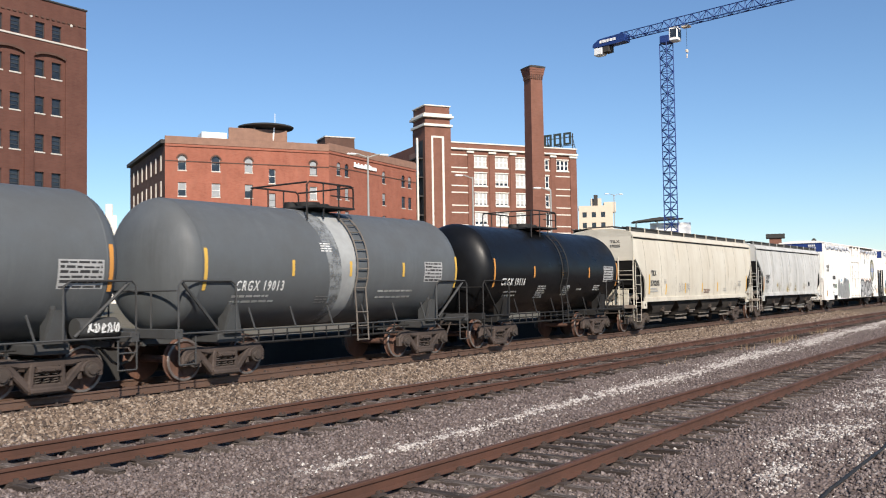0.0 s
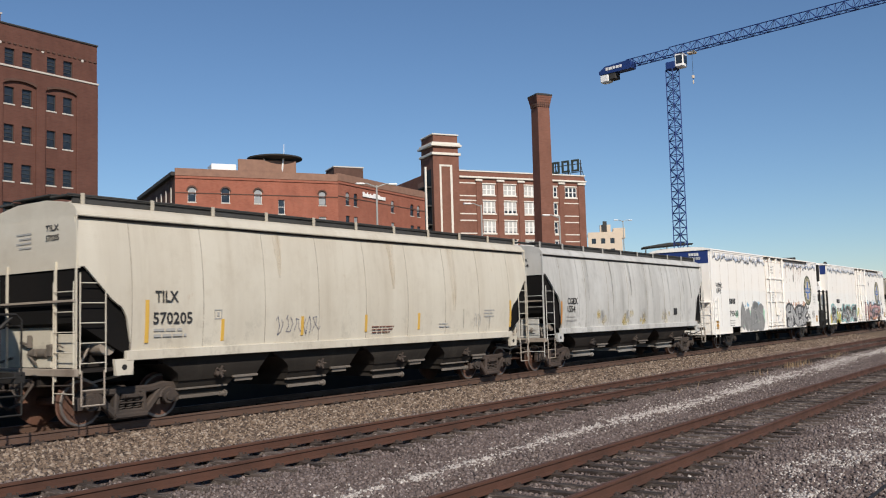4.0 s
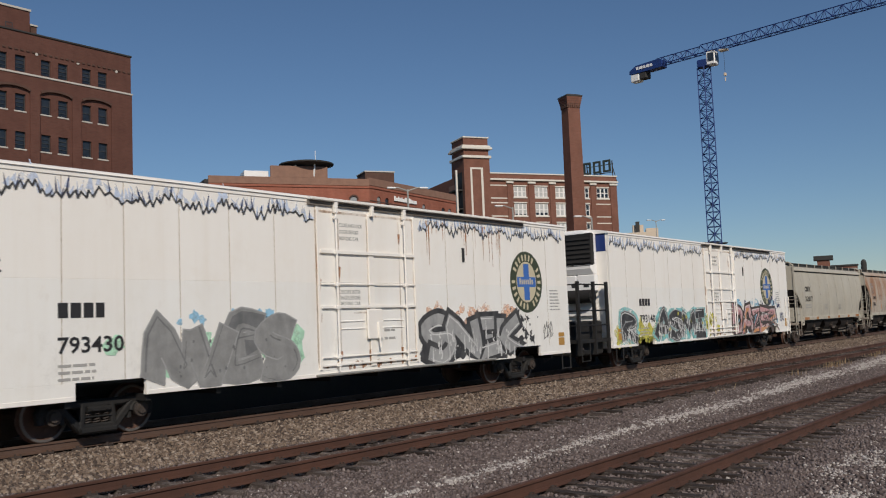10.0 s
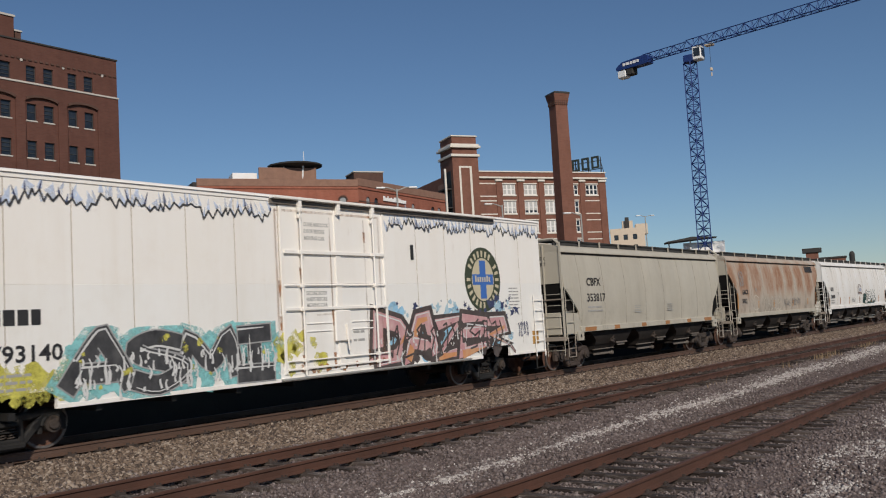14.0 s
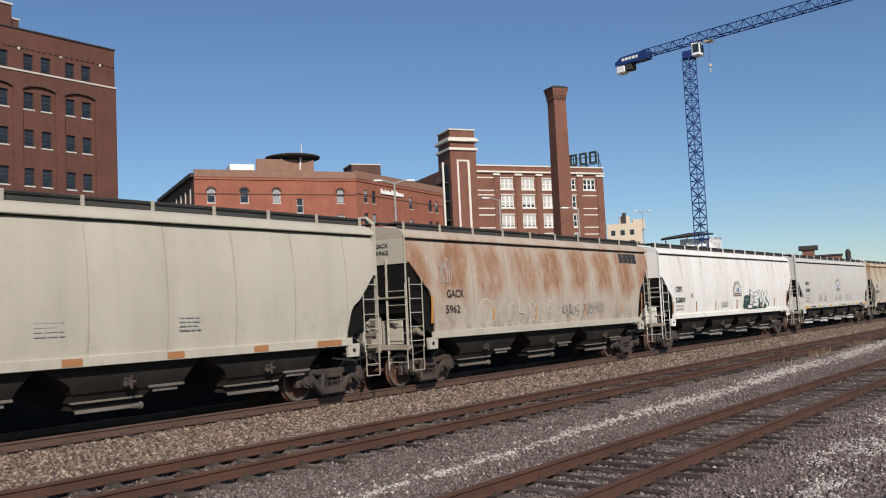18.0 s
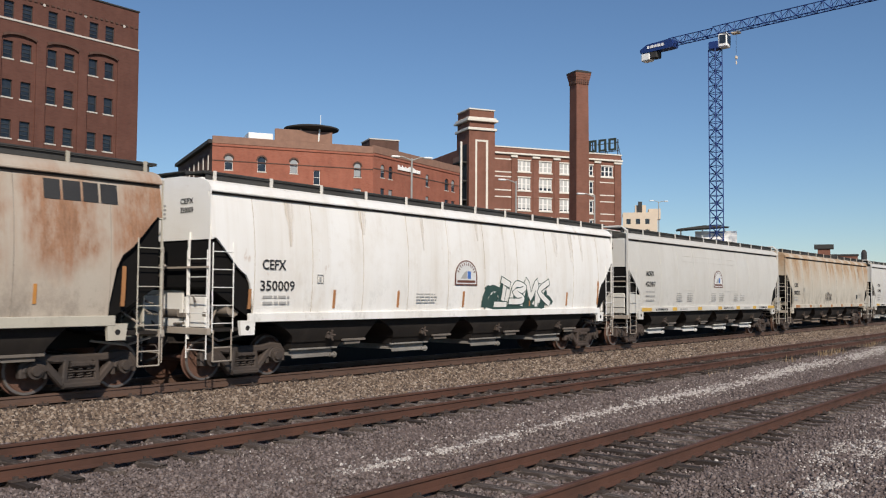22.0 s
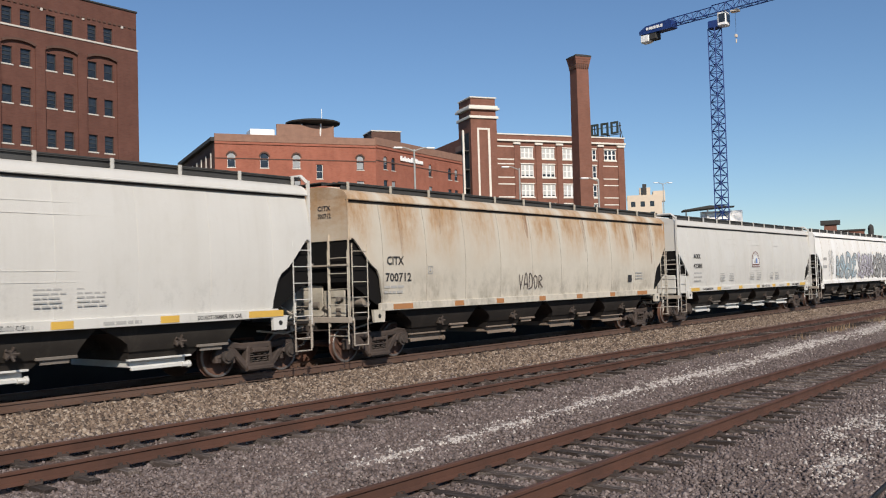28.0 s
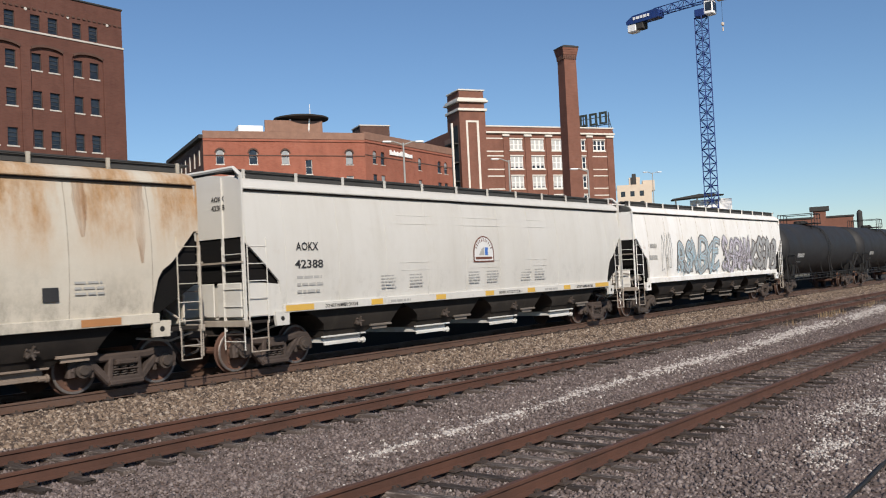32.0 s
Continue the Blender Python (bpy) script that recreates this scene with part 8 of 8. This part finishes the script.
def paint_marks(c):
    """Everything painted on the sides."""
    for k, x, z in (("h3", -4.4, 2.1), ("h8", -3.6, 2.55), ("h9", -5.4, 2.2), ("h11", -5.7, 2.25), ("h13", -5.9, 2.2)):
        box_mark(c[k], x, z)
    side = lambda z: -1.565
    # tanks
    on_tank(c["t1"], "CRGX 19013", -3.45, 1.93, 0.32, M["ink_white"], 1.45)
    tank_bars(c["t1"], -3.5, 1.78, 1.4, 2, M["ink_white"], 3, 0.12, 0.05)
    tank_bars(c["t1"], -0.75, 3.05, 0.45, 4, M["ink_white"], 4, 0.06, 0.03)
    tank_plate(c["t1"], 3.45, 2.12, 2.68, 0.85, 6, 5)
    tank_bars(c["t1"], 1.5, 1.85, 1.6, 2, M["ink_white"], 6, 0.16, 0.05)
    tank_bars(c["t1"], -0.8, 1.75, 0.5, 3, M["ink_grey"], 7, 0.07, 0.03)
    on_tank(c["t2"], "CRGX 19116", -3.72, 2.0, 0.32, M["ink_white"], 1.5)
    tank_bars(c["t2"], -3.4, 1.76, 1.0, 2, M["ink_white"], 8, 0.12, 0.05)
    tank_plate(c["t2"], 3.75, 2.1, 2.7, 0.85, 6, 9)
    for k, (x, n) in enumerate(((-1.25, 6), (0.6, 5), (3.05, 3))):
        tank_bars(c["t2"], x, 1.93, 0.6, n, M["ink_white"], 10 + k, 0.075, 0.05)
    tank_bars(c["t2"], 1.7, 1.8, 0.5, 1, M["ink_white"], 14, 0.1, 0.06)
    tank_plate(c["t0"], 3.75, 2.0, 2.55, 0.95, 6, 15)
    for k in ("t14", "t15"):
        tank_bars(c[k], -5.6, 2.0, 1.4, 1, M["ink_white"], 16, 0.1, 0.22)
        tank_bars(c[k], -5.6, 1.75, 1.0, 2, M["ink_grey"], 17)
    g = G().cyl((4.3, -1.15, 1.25), (5.15, -1.15, 1.25), 0.2, 16)
    r = part("air_reservoir", g, M["under_grey"], c["t0"], "grey reservoir cylinder with a white tag", smooth=40)
    g = G()
    rng = random.Random(3)
    for k in range(5):
        gl = GLYPHS[k]
        ink_stroke(g, [(4.45 + 0.14 * k + 0.11 * a, 1.17 + 0.17 * b) for a, b in gl], 0.03, -1.355)
    part("tag", g, M["spray_white"], r)
    # hoppers
    stencil(c["h3"], "TILX", "570205", -5.98, 2.36, 1.93, 0.23, 0.56, 0.95, hop_y)
    for x, a, b in ((-6.16, 1.56, 2.4), (-4.27, 1.54, 2.0), (-1.9, 1.58, 2.02), (0.37, 1.6, 2.03), (2.57, 1.6, 2.05)):
        tape(c["h3"], x, a, b, M["yellow"], hop_y, 0.08)
    bars(c["h3"], -6.0, 1.78, 0.9, 2, M["ink_grey"], hop_y(1.75), 0.11, 0.05, 1)
    bars(c["h3"], 0.6, 1.7, 0.9, 3, M["emblem_brown"], hop_y(1.7), 0.07, 0.03, 2)
    scrawl(c["h3"], 0, -2.75, -1.3, 1.62, 2.0, 5, "spray_navy", 21, 0.012, hop_y)
    stencil(c["h4"], "CGEX", "1554", -5.80, 2.27, 1.99, 0.22, 0.76, 0.58, hop_y)
    tape(c["h4"], -6.22, 1.6, 2.36, M["orange"], hop_y, 0.08)
    bars(c["h4"], -5.85, 1.8, 0.8, 2, M["ink_grey"], hop_y(1.75), 0.12, 0.05, 3)
    part("consolidated_plate", G().box(3.92, 4.3, hop_y(1.9) - 0.004, hop_y(1.9), 1.78, 2.06), M["ink"], c["h4"])
    for k, (x, n) in enumerate(((-3.2, 3), (-1.0, 2), (0.6, 3), (2.8, 2))):
        splash(c["h4"], lambda z: hop_y(z) + 0.004, x - 0.2, x + 0.6, 1.52, 1.9, 9, "film_yellow", 30 + k, 0.2)
        scrawl(c["h4"], 0, x, x + 0.3, 1.6, 2.05, n, "ink_grey", 34 + k, 0.018, hop_y)
    for k, (x, w, z) in enumerate(((-4.9, 0.10, 1.7), (-4.1, 0.16, 2.4), (-2.1, 0.12, 1.9), (-0.4, 0.2, 2.6), (1.7, 0.12, 2.0), (3.5, 0.18, 2.3), (5.2, 0.14, 1.8), (6.1, 0.2, 2.5))):
        run_down(c["h4"], x, w, 3.93, z, "film_scuff", 300 + k)
    for k, (x, w, a, z) in enumerate(((4.25, 0.38, 3.93, 2.1), (4.72, 0.09, 2.15, 1.6), (1.5, 0.3, 3.93, 2.7), (-2.6, 0.25, 3.93, 2.9), (6.1, 0.12, 1.9, 1.5))):
        run_down(c["h3"], x, w, a, z, "film_scuff" if a < 3 else "film_tan", 310 + k)
    scrawl(c["h3"], 0, 5.25, 5.65, 1.62, 1.98, 2, "ink_grey", 320, 0.014, hop_y)
    bars(c["h3"], 3.5, 1.72, 0.5, 2, M["ink_grey"], hop_y(1.7), 0.08, 0.03, 321)
    bars(c["h3"], 5.8, 2.08, 0.6, 3, M["ink_grey"], hop_y(2.0), 0.09, 0.035, 322)
    for k, (x, w, z) in enumerate(((-6.3, 0.25, 2.9), (-3.9, 0.3, 3.3), (-1.6, 0.15, 3.0), (0.9, 0.2, 3.4), (2.2, 0.1, 2.4), (5.2, 0.35, 3.1), (6.2, 0.3, 2.8), (6.9, 0.2, 3.0))):
        run_down(c["h9"], x, w, 3.93, z, "film_tan", 330 + k)
    for k, (x, w, z) in enumerate(((-6.8, 0.2, 2.6), (-5.2, 0.3, 3.2), (-0.9, 0.25, 3.2), (2.6, 0.2, 2.8), (6.4, 0.3, 2.9), (7.6, 0.3, 2.4))):
        run_down(c["h11"], x, w, 3.93, z, "film_rust", 340 + k)
    stencil(c["h7"], "CBFX", "353817", -5.45, 2.83, 2.28, 0.28, 1.02, 1.35, hop_y)
    bars(c["h7"], -5.45, 2.05, 1.1, 2, M["ink_grey"], hop_y(2.0), 0.13, 0.06, 5)
    sill_marks(c["h7"], (-5.75, -3.55, -1.3, 0.9, 3.1, 5.0), (0.8, 0.4, 0.4, 0.4, 0.4, 0.8), "orange_dull")
    bars(c["h7"], -1.8, 2.05, 0.6, 4, M["ink_grey"], hop_y(2.0), 0.08, 0.03, 6)
    bars(c["h7"], 1.2, 2.05, 0.6, 4, M["ink_grey"], hop_y(2.0), 0.08, 0.03, 7)
    stencil(c["h8"], "GACX", "5962", -5.6, 2.35, 1.92, 0.22, 0.8, 0.66, hop_y)
    block_letters(c["h8"], 5.35, 3.5, (0.3, 0.34, 0.3, 0.34), 0.36, M["ink"], hop_y)
    tape(c["h8"], -6.26, 1.66, 2.4, M["orange"], hop_y, 0.08)
    for k, x in enumerate((-3.3, -0.9, 2.4, 5.2)):
        tape(c["h8"], x, 1.65, 2.0, M["orange"], hop_y, 0.06)
    chalk(c["h8"], "C", -4.3, -3.1, 1.55, 2.25, 0.036, "cream", hop_y, 41)
    chalk(c["h8"], "ObDLE", -2.6, 0.35, 1.52, 2.15, 0.042, "cream", hop_y, 42)
    scrawl(c["h8"], 0, 0.7, 1.95, 1.64, 2.0, 5, "spray_slate", 43, 0.022, hop_y)
    scrawl(c["h8"], 0, 2.2, 3.75, 1.68, 2.05, 6, "spray_slate", 46, 0.022, hop_y)
    scrawl(c["h8"], 0, -5.85, -5.25, 2.75, 3.5, 3, "spray_silver", 44, 0.03, hop_y)
    stencil(c["h9"], "CEFX", "350009", -7.15, 2.38, 1.92, 0.22, 0.68, 1.0, hop_y)
    bars(c["h9"], -7.1, 1.75, 0.95, 2, M["ink_grey"], hop_y(1.7), 0.13, 0.06, 8)
    arch_emblem(c["h9"], 0.25, 2.12, 1.05, 0.70, hop_y(2.45))
    for x in (-7.46, -4.92, -2.62, 0.17, 3.6, 5.85):
        tape(c["h9"], x, 1.52, 1.95, M["orange_dull"], hop_y, 0.075)
    tape(c["h9"], 7.95, 1.55, 2.35, M["orange_dull"], hop_y, 0.075)
    tape(c["h3"], 7.3, 1.56, 2.4, M["yellow"], hop_y, 0.08)
    tape(c["h8"], 6.9, 1.6, 2.35, M["orange_dull"], hop_y, 0.08)
    bars(c["h9"], -1.9, 1.85, 0.9, 4, M["ink_grey"], hop_y(1.8), 0.07, 0.03, 9)
    piece(c["h9"], 0, "IBMK", 1.75, 4.75, 1.58, 2.22, 0.17, {"outline": "spray_green", "fill": "white"}, 53, hop_y, edge=0.03, slant=0.2, mess=0.09, floor=lambda x: 1.5)
    g = G()
    ribbon(g, rounded([(1.35, 1.58), (2.2, 1.50), (3.2, 1.51), (4.5, 1.50)]), 0.20, 0.10, lambda z: hop_y(z) + 0.003)
    for q in (((1.2, 1.5), (1.25, 1.85), (1.55, 2.05), (1.95, 2.0)), ((2.05, 1.6), (2.0, 2.0), (2.15, 2.3)), ((3.25, 1.55), (3.35, 2.0), (3.5, 2.28)), ((3.55, 1.5), (3.75, 1.9), (3.8, 2.2)), ((4.2, 1.5), (4.6, 1.75), (4.95, 1.6))):
        ribbon(g, rounded(list(q)), 0.34, 0.12, lambda z: hop_y(z) + 0.002)
    part("graffiti_base", g, M["spray_green"], c["h9"], kind="stuff")
    splash(c["h9"], hop_y, 0.95, 1.7, 1.52, 1.85, 5, "spray_green", 52, 0.24)
    splash(c["h9"], lambda z: hop_y(z) + 0.004, 1.3, 4.6, 1.55, 2.1, 16, "spray_green", 54, 0.22)
    for k, num in (("h10", "42387"), ("h12", "42388")):
        car = c[k]
        stencil(car, "AOKX", num, -7.15, 2.62, 2.22, 0.19, 0.70, 0.88, hop_y)
        bars(car, -7.15, 1.98, 0.9, 3, M["ink_grey"], hop_y(1.9), 0.16, 0.06, 11)
        arch_emblem(car, 0.15, 2.24, 1.02, 0.75, hop_y(2.6))
        sill_marks(car, (-7.52, -4.72, -2.15, 0.15, 2.4, 4.6, 6.75), (0.85, 0.42, 0.42, 0.42, 0.42, 0.42, 0.95), "yellow")
        for x in (0.85, -6.3, 5.45):
            lettering(car, "DO NOT HAMMER ON CAR", x, 1.285, 0.12, M["ink"], -1.616, 1.1)
        for x in (-4.0, 1.3, 3.4):
            bars(car, x, 1.29, 0.9, 1, M["ink_grey"], -1.616, 0.1, 0.06, 12)
        for x in (-4.3, -3.2, -0.6, 0.3, 2.1, 2.9):
            bars(car, x, 1.95, 0.62, 5, M["ink_grey"], hop_y(1.8), 0.075, 0.03, int(x * 10) + 50)
        g = G()
        for z in (3.5, 3.28, 2.28, 2.08):
            g.box(-3.55, 3.65, hop_y(z) + 0.011, hop_y(z) + 0.03, z, z + 0.014)
        part("panel_bead", g, M["pale"], car, kind="stuff")
    stencil(c["h11"], "CITX", "700712", -7.42, 2.39, 1.97, 0.21, 0.64, 0.98, hop_y)
    bars(c["h11"], -7.5, 1.8, 0.9, 2, M["ink_grey"], hop_y(1.7), 0.13, 0.06, 13)
    sill_marks(c["h11"], (-7.2, -4.68, -2.7, -0.4, 1.9, 4.2, 6.3), (0.75, 0.4, 0.36, 0.36, 0.36, 0.36, 0.8), "orange_dull")
    chalk(c["h11"], "VADOR", -1.52, -0.15, 1.68, 2.06, 0.042, "spray_dark", hop_y, 61)
    part("consolidated_plate", G().box(5.6, 5.9, hop_y(1.9) - 0.004, hop_y(1.9), 1.75, 2.0), M["ink"], c["h11"])
    bars(c["h11"], 6.2, 2.05, 0.7, 3, M["ink_grey"], hop_y(2.0), 0.1, 0.04, 14)
    bars(c["h13"], -7.4, 2.6, 0.6, 1, M["ink_grey"], hop_y(2.6), 0.1, 0.16, 15)
    bars(c["h13"], -7.5, 2.15, 0.85, 1, M["ink_grey"], hop_y(2.1), 0.1, 0.16, 16)
    for text, xa, xb, w, coats, seed in (("RSNBKE", -4.9, -0.3, 0.22, {"outline": "spray_slate", "fill": "spray_silver", "highlight": "spray_sky"}, 71), ("SBRNA", 0.1, 3.8, 0.24, {"outline": "spray_grey", "fill": "spray_lilac", "highlight": "spray_dark"}, 72), ("KSENB", 4.0, 7.5, 0.26, {"outline": "spray_dark", "fill": "spray_silver", "highlight": "spray_grey"}, 74)):
        piece(c["h13"], 0, text, xa, xb, 1.6, 2.85, w, coats, seed, hop_y, edge=0.06, mess=0.15, lines=2, drips=2)
    scrawl(c["h13"], 0, -6.4, -5.3, 1.7, 3.2, 3, "spray_grey", 73, 0.03, hop_y)
    # reefers: the road's initials stay plain blocks
    y = -1.565
    for k, x0, num in (("r5", -7.62, "793430"), ("r6", -6.8, "793140")):
        car = c[k]
        block_letters(car, x0, 2.22, (0.19, 0.2, 0.19, 0.17), 0.27, M["ink"], y)
        lettering(car, num, x0 - 0.02, 1.6, 0.40, M["ink"], y - 0.003, 1.3)
        bars(car, x0, 1.35, 0.8, 3, M["ink_grey"], y, 0.12, 0.05, 17)
        round_emblem(car, 7.57, 3.03, 0.90, y - 0.002)
        bars(car, 8.9, 2.75, 0.6, 7, M["ink_grey"], y, 0.1, 0.035, 18)
        d0 = (-1.345 if k == "r5" else -0.325) + 0.78
        for words, z in (("CLOSE AND LOCK", 4.26), ("DOOR BEFORE", 4.10), ("MOVING CAR", 3.94), ("SECURE BOTH", 2.66), ("HASPS BEFORE", 2.52), ("MOVING CAR", 2.38)):
            lettering(car, words, d0, z, 0.13, M["ink_grey"], -1.5745, 0.80 if words.startswith("CLOSE") else 0.66)
        bars(car, d0 + 1.5, 1.72, 0.5, 2, M["ink_grey"], -1.574, 0.2, 0.06, 21)
        part("placard", G().box(4.3, 4.42, y - 0.01, y, 3.55, 3.95), M["ink"], car)
    for k, a in (("r5", -10.05), ("r6", -9.15)):
        splash(c[k], -1.578, a + 8.75, a + 12.2, 0.9, 1.06, 16, "over_rust", 201, 0.10)
        g = G()
        for q, (xa, xb, za, zb) in enumerate(((8.70, 8.76, 0.95, 4.6), (12.16, 12.22, 0.95, 4.6), (8.70, 12.2, 4.56, 4.62), (8.75, 12.2, 0.93, 1.0), (9.42, 9.46, 1.0, 4.5), (11.62, 11.66, 1.0, 4.5), (10.42, 10.46, 1.0, 4.5), (9.9, 10.6, 2.18, 2.22))):
            g.add([(a + xa, -1.5782 - 0.0002 * q, za), (a + xb, -1.5782 - 0.0002 * q, za), (a + xb, -1.5782 - 0.0002 * q, zb), (a + xa, -1.5782 - 0.0002 * q, zb)], [(0, 1, 2, 3)])
        part("door_grime", g, M["film_rust"], c[k], "thin rust bleeding along the door's edges", kind="stuff")
        for q, (x, z) in enumerate(((a + 9.45, 1.3), (a + 9.45, 3.3), (a + 10.45, 1.3), (a + 10.45, 2.3), (a + 11.65, 1.3), (a + 11.65, 4.2), (a + 8.8, 2.2), (a + 8.8, 3.0))):
            part("rust_run", G().add([(x - 0.05, -1.5775, z), (x + 0.05, -1.5775, z), (x + 0.02, -1.5775, z - 0.22 - 0.05 * (q % 4)), (x - 0.02, -1.5775, z - 0.22 - 0.05 * (q % 4))], [(0, 3, 2, 1)]), M["over_rust"], c[k])
    icicles(c["r5"], y, -9.85, -1.4, 4.84, 81)
    icicles(c["r5"], y, 2.4, 9.7, 4.84, 82)
    icicles(c["r6"], y, -9.0, -0.6, 4.84, 83)
    icicles(c["r6"], y, 3.3, 10.8, 4.84, 84)
    block_letters_end = G()
    for k in range(4):
        block_letters_end.box(-10.07, -10.06, -0.98 + 0.13 * k, -0.88 + 0.13 * k, 4.60, 4.74)
    part("end_name_block", block_letters_end, M["ink_white"], c["r5"])
    lettering(c["r5"], "793430", 0, 4.38, 0.20, M["ink_white"], -10.06, 0.62, along="y").location = (-10.066, -0.42, 4.40)
    scrawl(c["r5"], y - 0.002, -9.5, -8.6, 3.05, 3.25, 6, "spray_black", 91, 0.035)
    scrawl(c["r5"], y - 0.002, -9.45, -8.75, 2.78, 2.98, 5, "spray_black", 92, 0.035)
    splash(c["r5"], y - 0.001, -6.9, -1.6, 1.25, 1.75, 20, "over_mint", 93, 0.42)
    ARCH = {"r5": (-6.59, 7.49), "r6": (-6.36, 8.07)}
    low = lambda k: (lambda x: 1.08 if any(abs(x - t) < 0.74 for t in ARCH[k]) else 0.76)
    splash(c["r5"], y - 0.0015, -5.6, -1.9, 2.05, 2.3, 12, "over_sky", 95, 0.16)
    piece(c["r5"], y - 0.002, "NVES", -5.7, -2.1, 0.98, 2.02, 0.50, {"outline": "spray_silver", "fill": "spray_grey", "tone": "spray_slate", "highlight": "spray_slate"}, 94, floor=low("r5"), edge=0.03, slant=0.06)
    piece(c["r5"], y - 0.002, "SNIK", 2.6, 7.1, 1.0, 1.92, 0.38, {"outline": "spray_black", "fill": "spray_silver", "highlight": "spray_white"}, 98, floor=low("r5"), edge=0.14, slant=-0.15, lines=1, drips=2, mess=0.08)
    splash(c["r5"], y - 0.0019, 2.4, 7.3, 0.95, 1.75, 40, "spray_black", 118, 0.22)
    bursts(c["r5"], y - 0.004, 6.6, 7.9, 1.1, 2.1, 10, "spray_black", 119)
    splash(c["r5"], y - 0.009, 7.2, 8.3, 1.2, 2.0, 12, "spray_black", 99, 0.06)
    splash(c["r5"], y - 0.009, 3.0, 7.0, 2.0, 2.25, 14, "spray_black", 100, 0.05)
    scrawl(c["r5"], y - 0.002, 8.4, 9.0, 1.3, 1.75, 3, "spray_black", 96, 0.03)
    rng = random.Random(9)
    for k in range(18):
        x, w = rng.uniform(2.3, 6.6), rng.uniform(0.03, 0.09)
        z = 4.62 - rng.uniform(0.25, 1.3)
        part("rust_run", G().add([(x, y - 0.001, 4.62), (x + w, y - 0.001, 4.62), (x + w * 0.6, y - 0.001, z), (x + w * 0.4, y - 0.001, z)], [(0, 3, 2, 1)]), M["over_rust"], c["r5"])
    splash(c["r6"], y - 0.001, -9.0, -5.4, 0.9, 1.6, 22, "over_yellow", 101, 0.3)
    coats = {"aura": "over_teal", "outline": "spray_silver", "fill": "spray_black", "highlight": "spray_white"}
    piece(c["r6"], y - 0.002, "R", -8.25, -7.2, 0.98, 1.86, 0.34, coats, 102, floor=low("r6"), edge=0.035, slant=0.0, lines=1, drips=5)
    splash(c["r6"], y - 0.0006, -5.6, -0.5, 0.95, 1.85, 60, "over_teal", 112, 0.30)
    splash(c["r6"], y - 0.001, -7.0, -5.2, 0.95, 1.45, 14, "over_yellow", 103, 0.28)
    piece(c["r6"], y - 0.002, "ASMI", -5.4, -0.5, 1.02, 1.82, 0.36, coats, 104, floor=low("r6"), edge=0.03, slant=0.0, lines=1, drips=5, mess=0.05)
    splash(c["r6"], y - 0.012, -5.3, -0.8, 1.0, 1.9, 18, "over_yellow", 106, 0.10)
    splash(c["r6"], -1.574, -0.6, 0.9, 0.9, 1.75, 16, "over_yellow", 108, 0.24)
    splash(c["r5"], y - 0.0005, 2.2, 6.8, 1.75, 2.25, 26, "over_orange", 97, 0.34)
    splash(c["r6"], y - 0.001, 1.6, 9.0, 0.95, 2.3, 70, "over_sky", 105, 0.26)
    splash(c["r6"], y - 0.0025, 3.4, 8.9, 2.0, 2.45, 16, "spray_sky", 110, 0.10)
    splash(c["r6"], y - 0.0045, 3.4, 9.2, 2.0, 2.5, 14, "spray_navy", 111, 0.07)
    splash(c["r6"], y - 0.0022, 2.9, 8.6, 0.95, 1.95, 60, "spray_dark", 114, 0.30)
    bursts(c["r6"], y - 0.0050, 3.2, 9.3, 1.75, 2.62, 18, "spray_navy", 115)
    bursts(c["r6"], y - 0.0056, 3.4, 9.2, 1.8, 2.55, 16, "spray_sky", 116)
    bursts(c["r6"], y - 0.0050, 2.2, 3.2, 0.95, 1.6, 6, "spray_navy", 117)
    piece(c["r6"], y - 0.006, "DAZER", 2.75, 8.75, 0.98, 1.92, 0.36, {"outline": "spray_dark", "fill": "spray_pink", "tone": "spray_orange", "highlight": "spray_white"}, 113, floor=low("r6"), sharp=True, edge=0.13, slant=0.05, lines=1, drips=1, mess=0.09)
    scrawl(c["r6"], y - 0.024, 3.1, 8.5, 1.05, 1.85, 9, "spray_dark", 120, 0.055)
    scrawl(c["r6"], y - 0.002, 9.3, 9.9, 1.3, 1.7, 4, "spray_navy", 107, 0.03)


mark_cars()


def motions():
    """The whole train rolls by; its wheels turn with it."""
    for car, x in TRAIN:
        walk(car, [(t / 2, pose(x - travelled(t / 2), TRAIN_Y, RAIL_TOP)) for t in range(65)])
    turned = [(t / 10, -math.degrees(travelled(t / 10) / 0.457)) for t in range(321)]
    for w, x in WHEELS:
        walk(w, [(t, pose(x, 0, 0.457, 0, a, 0)) for t, a in turned])


motions()
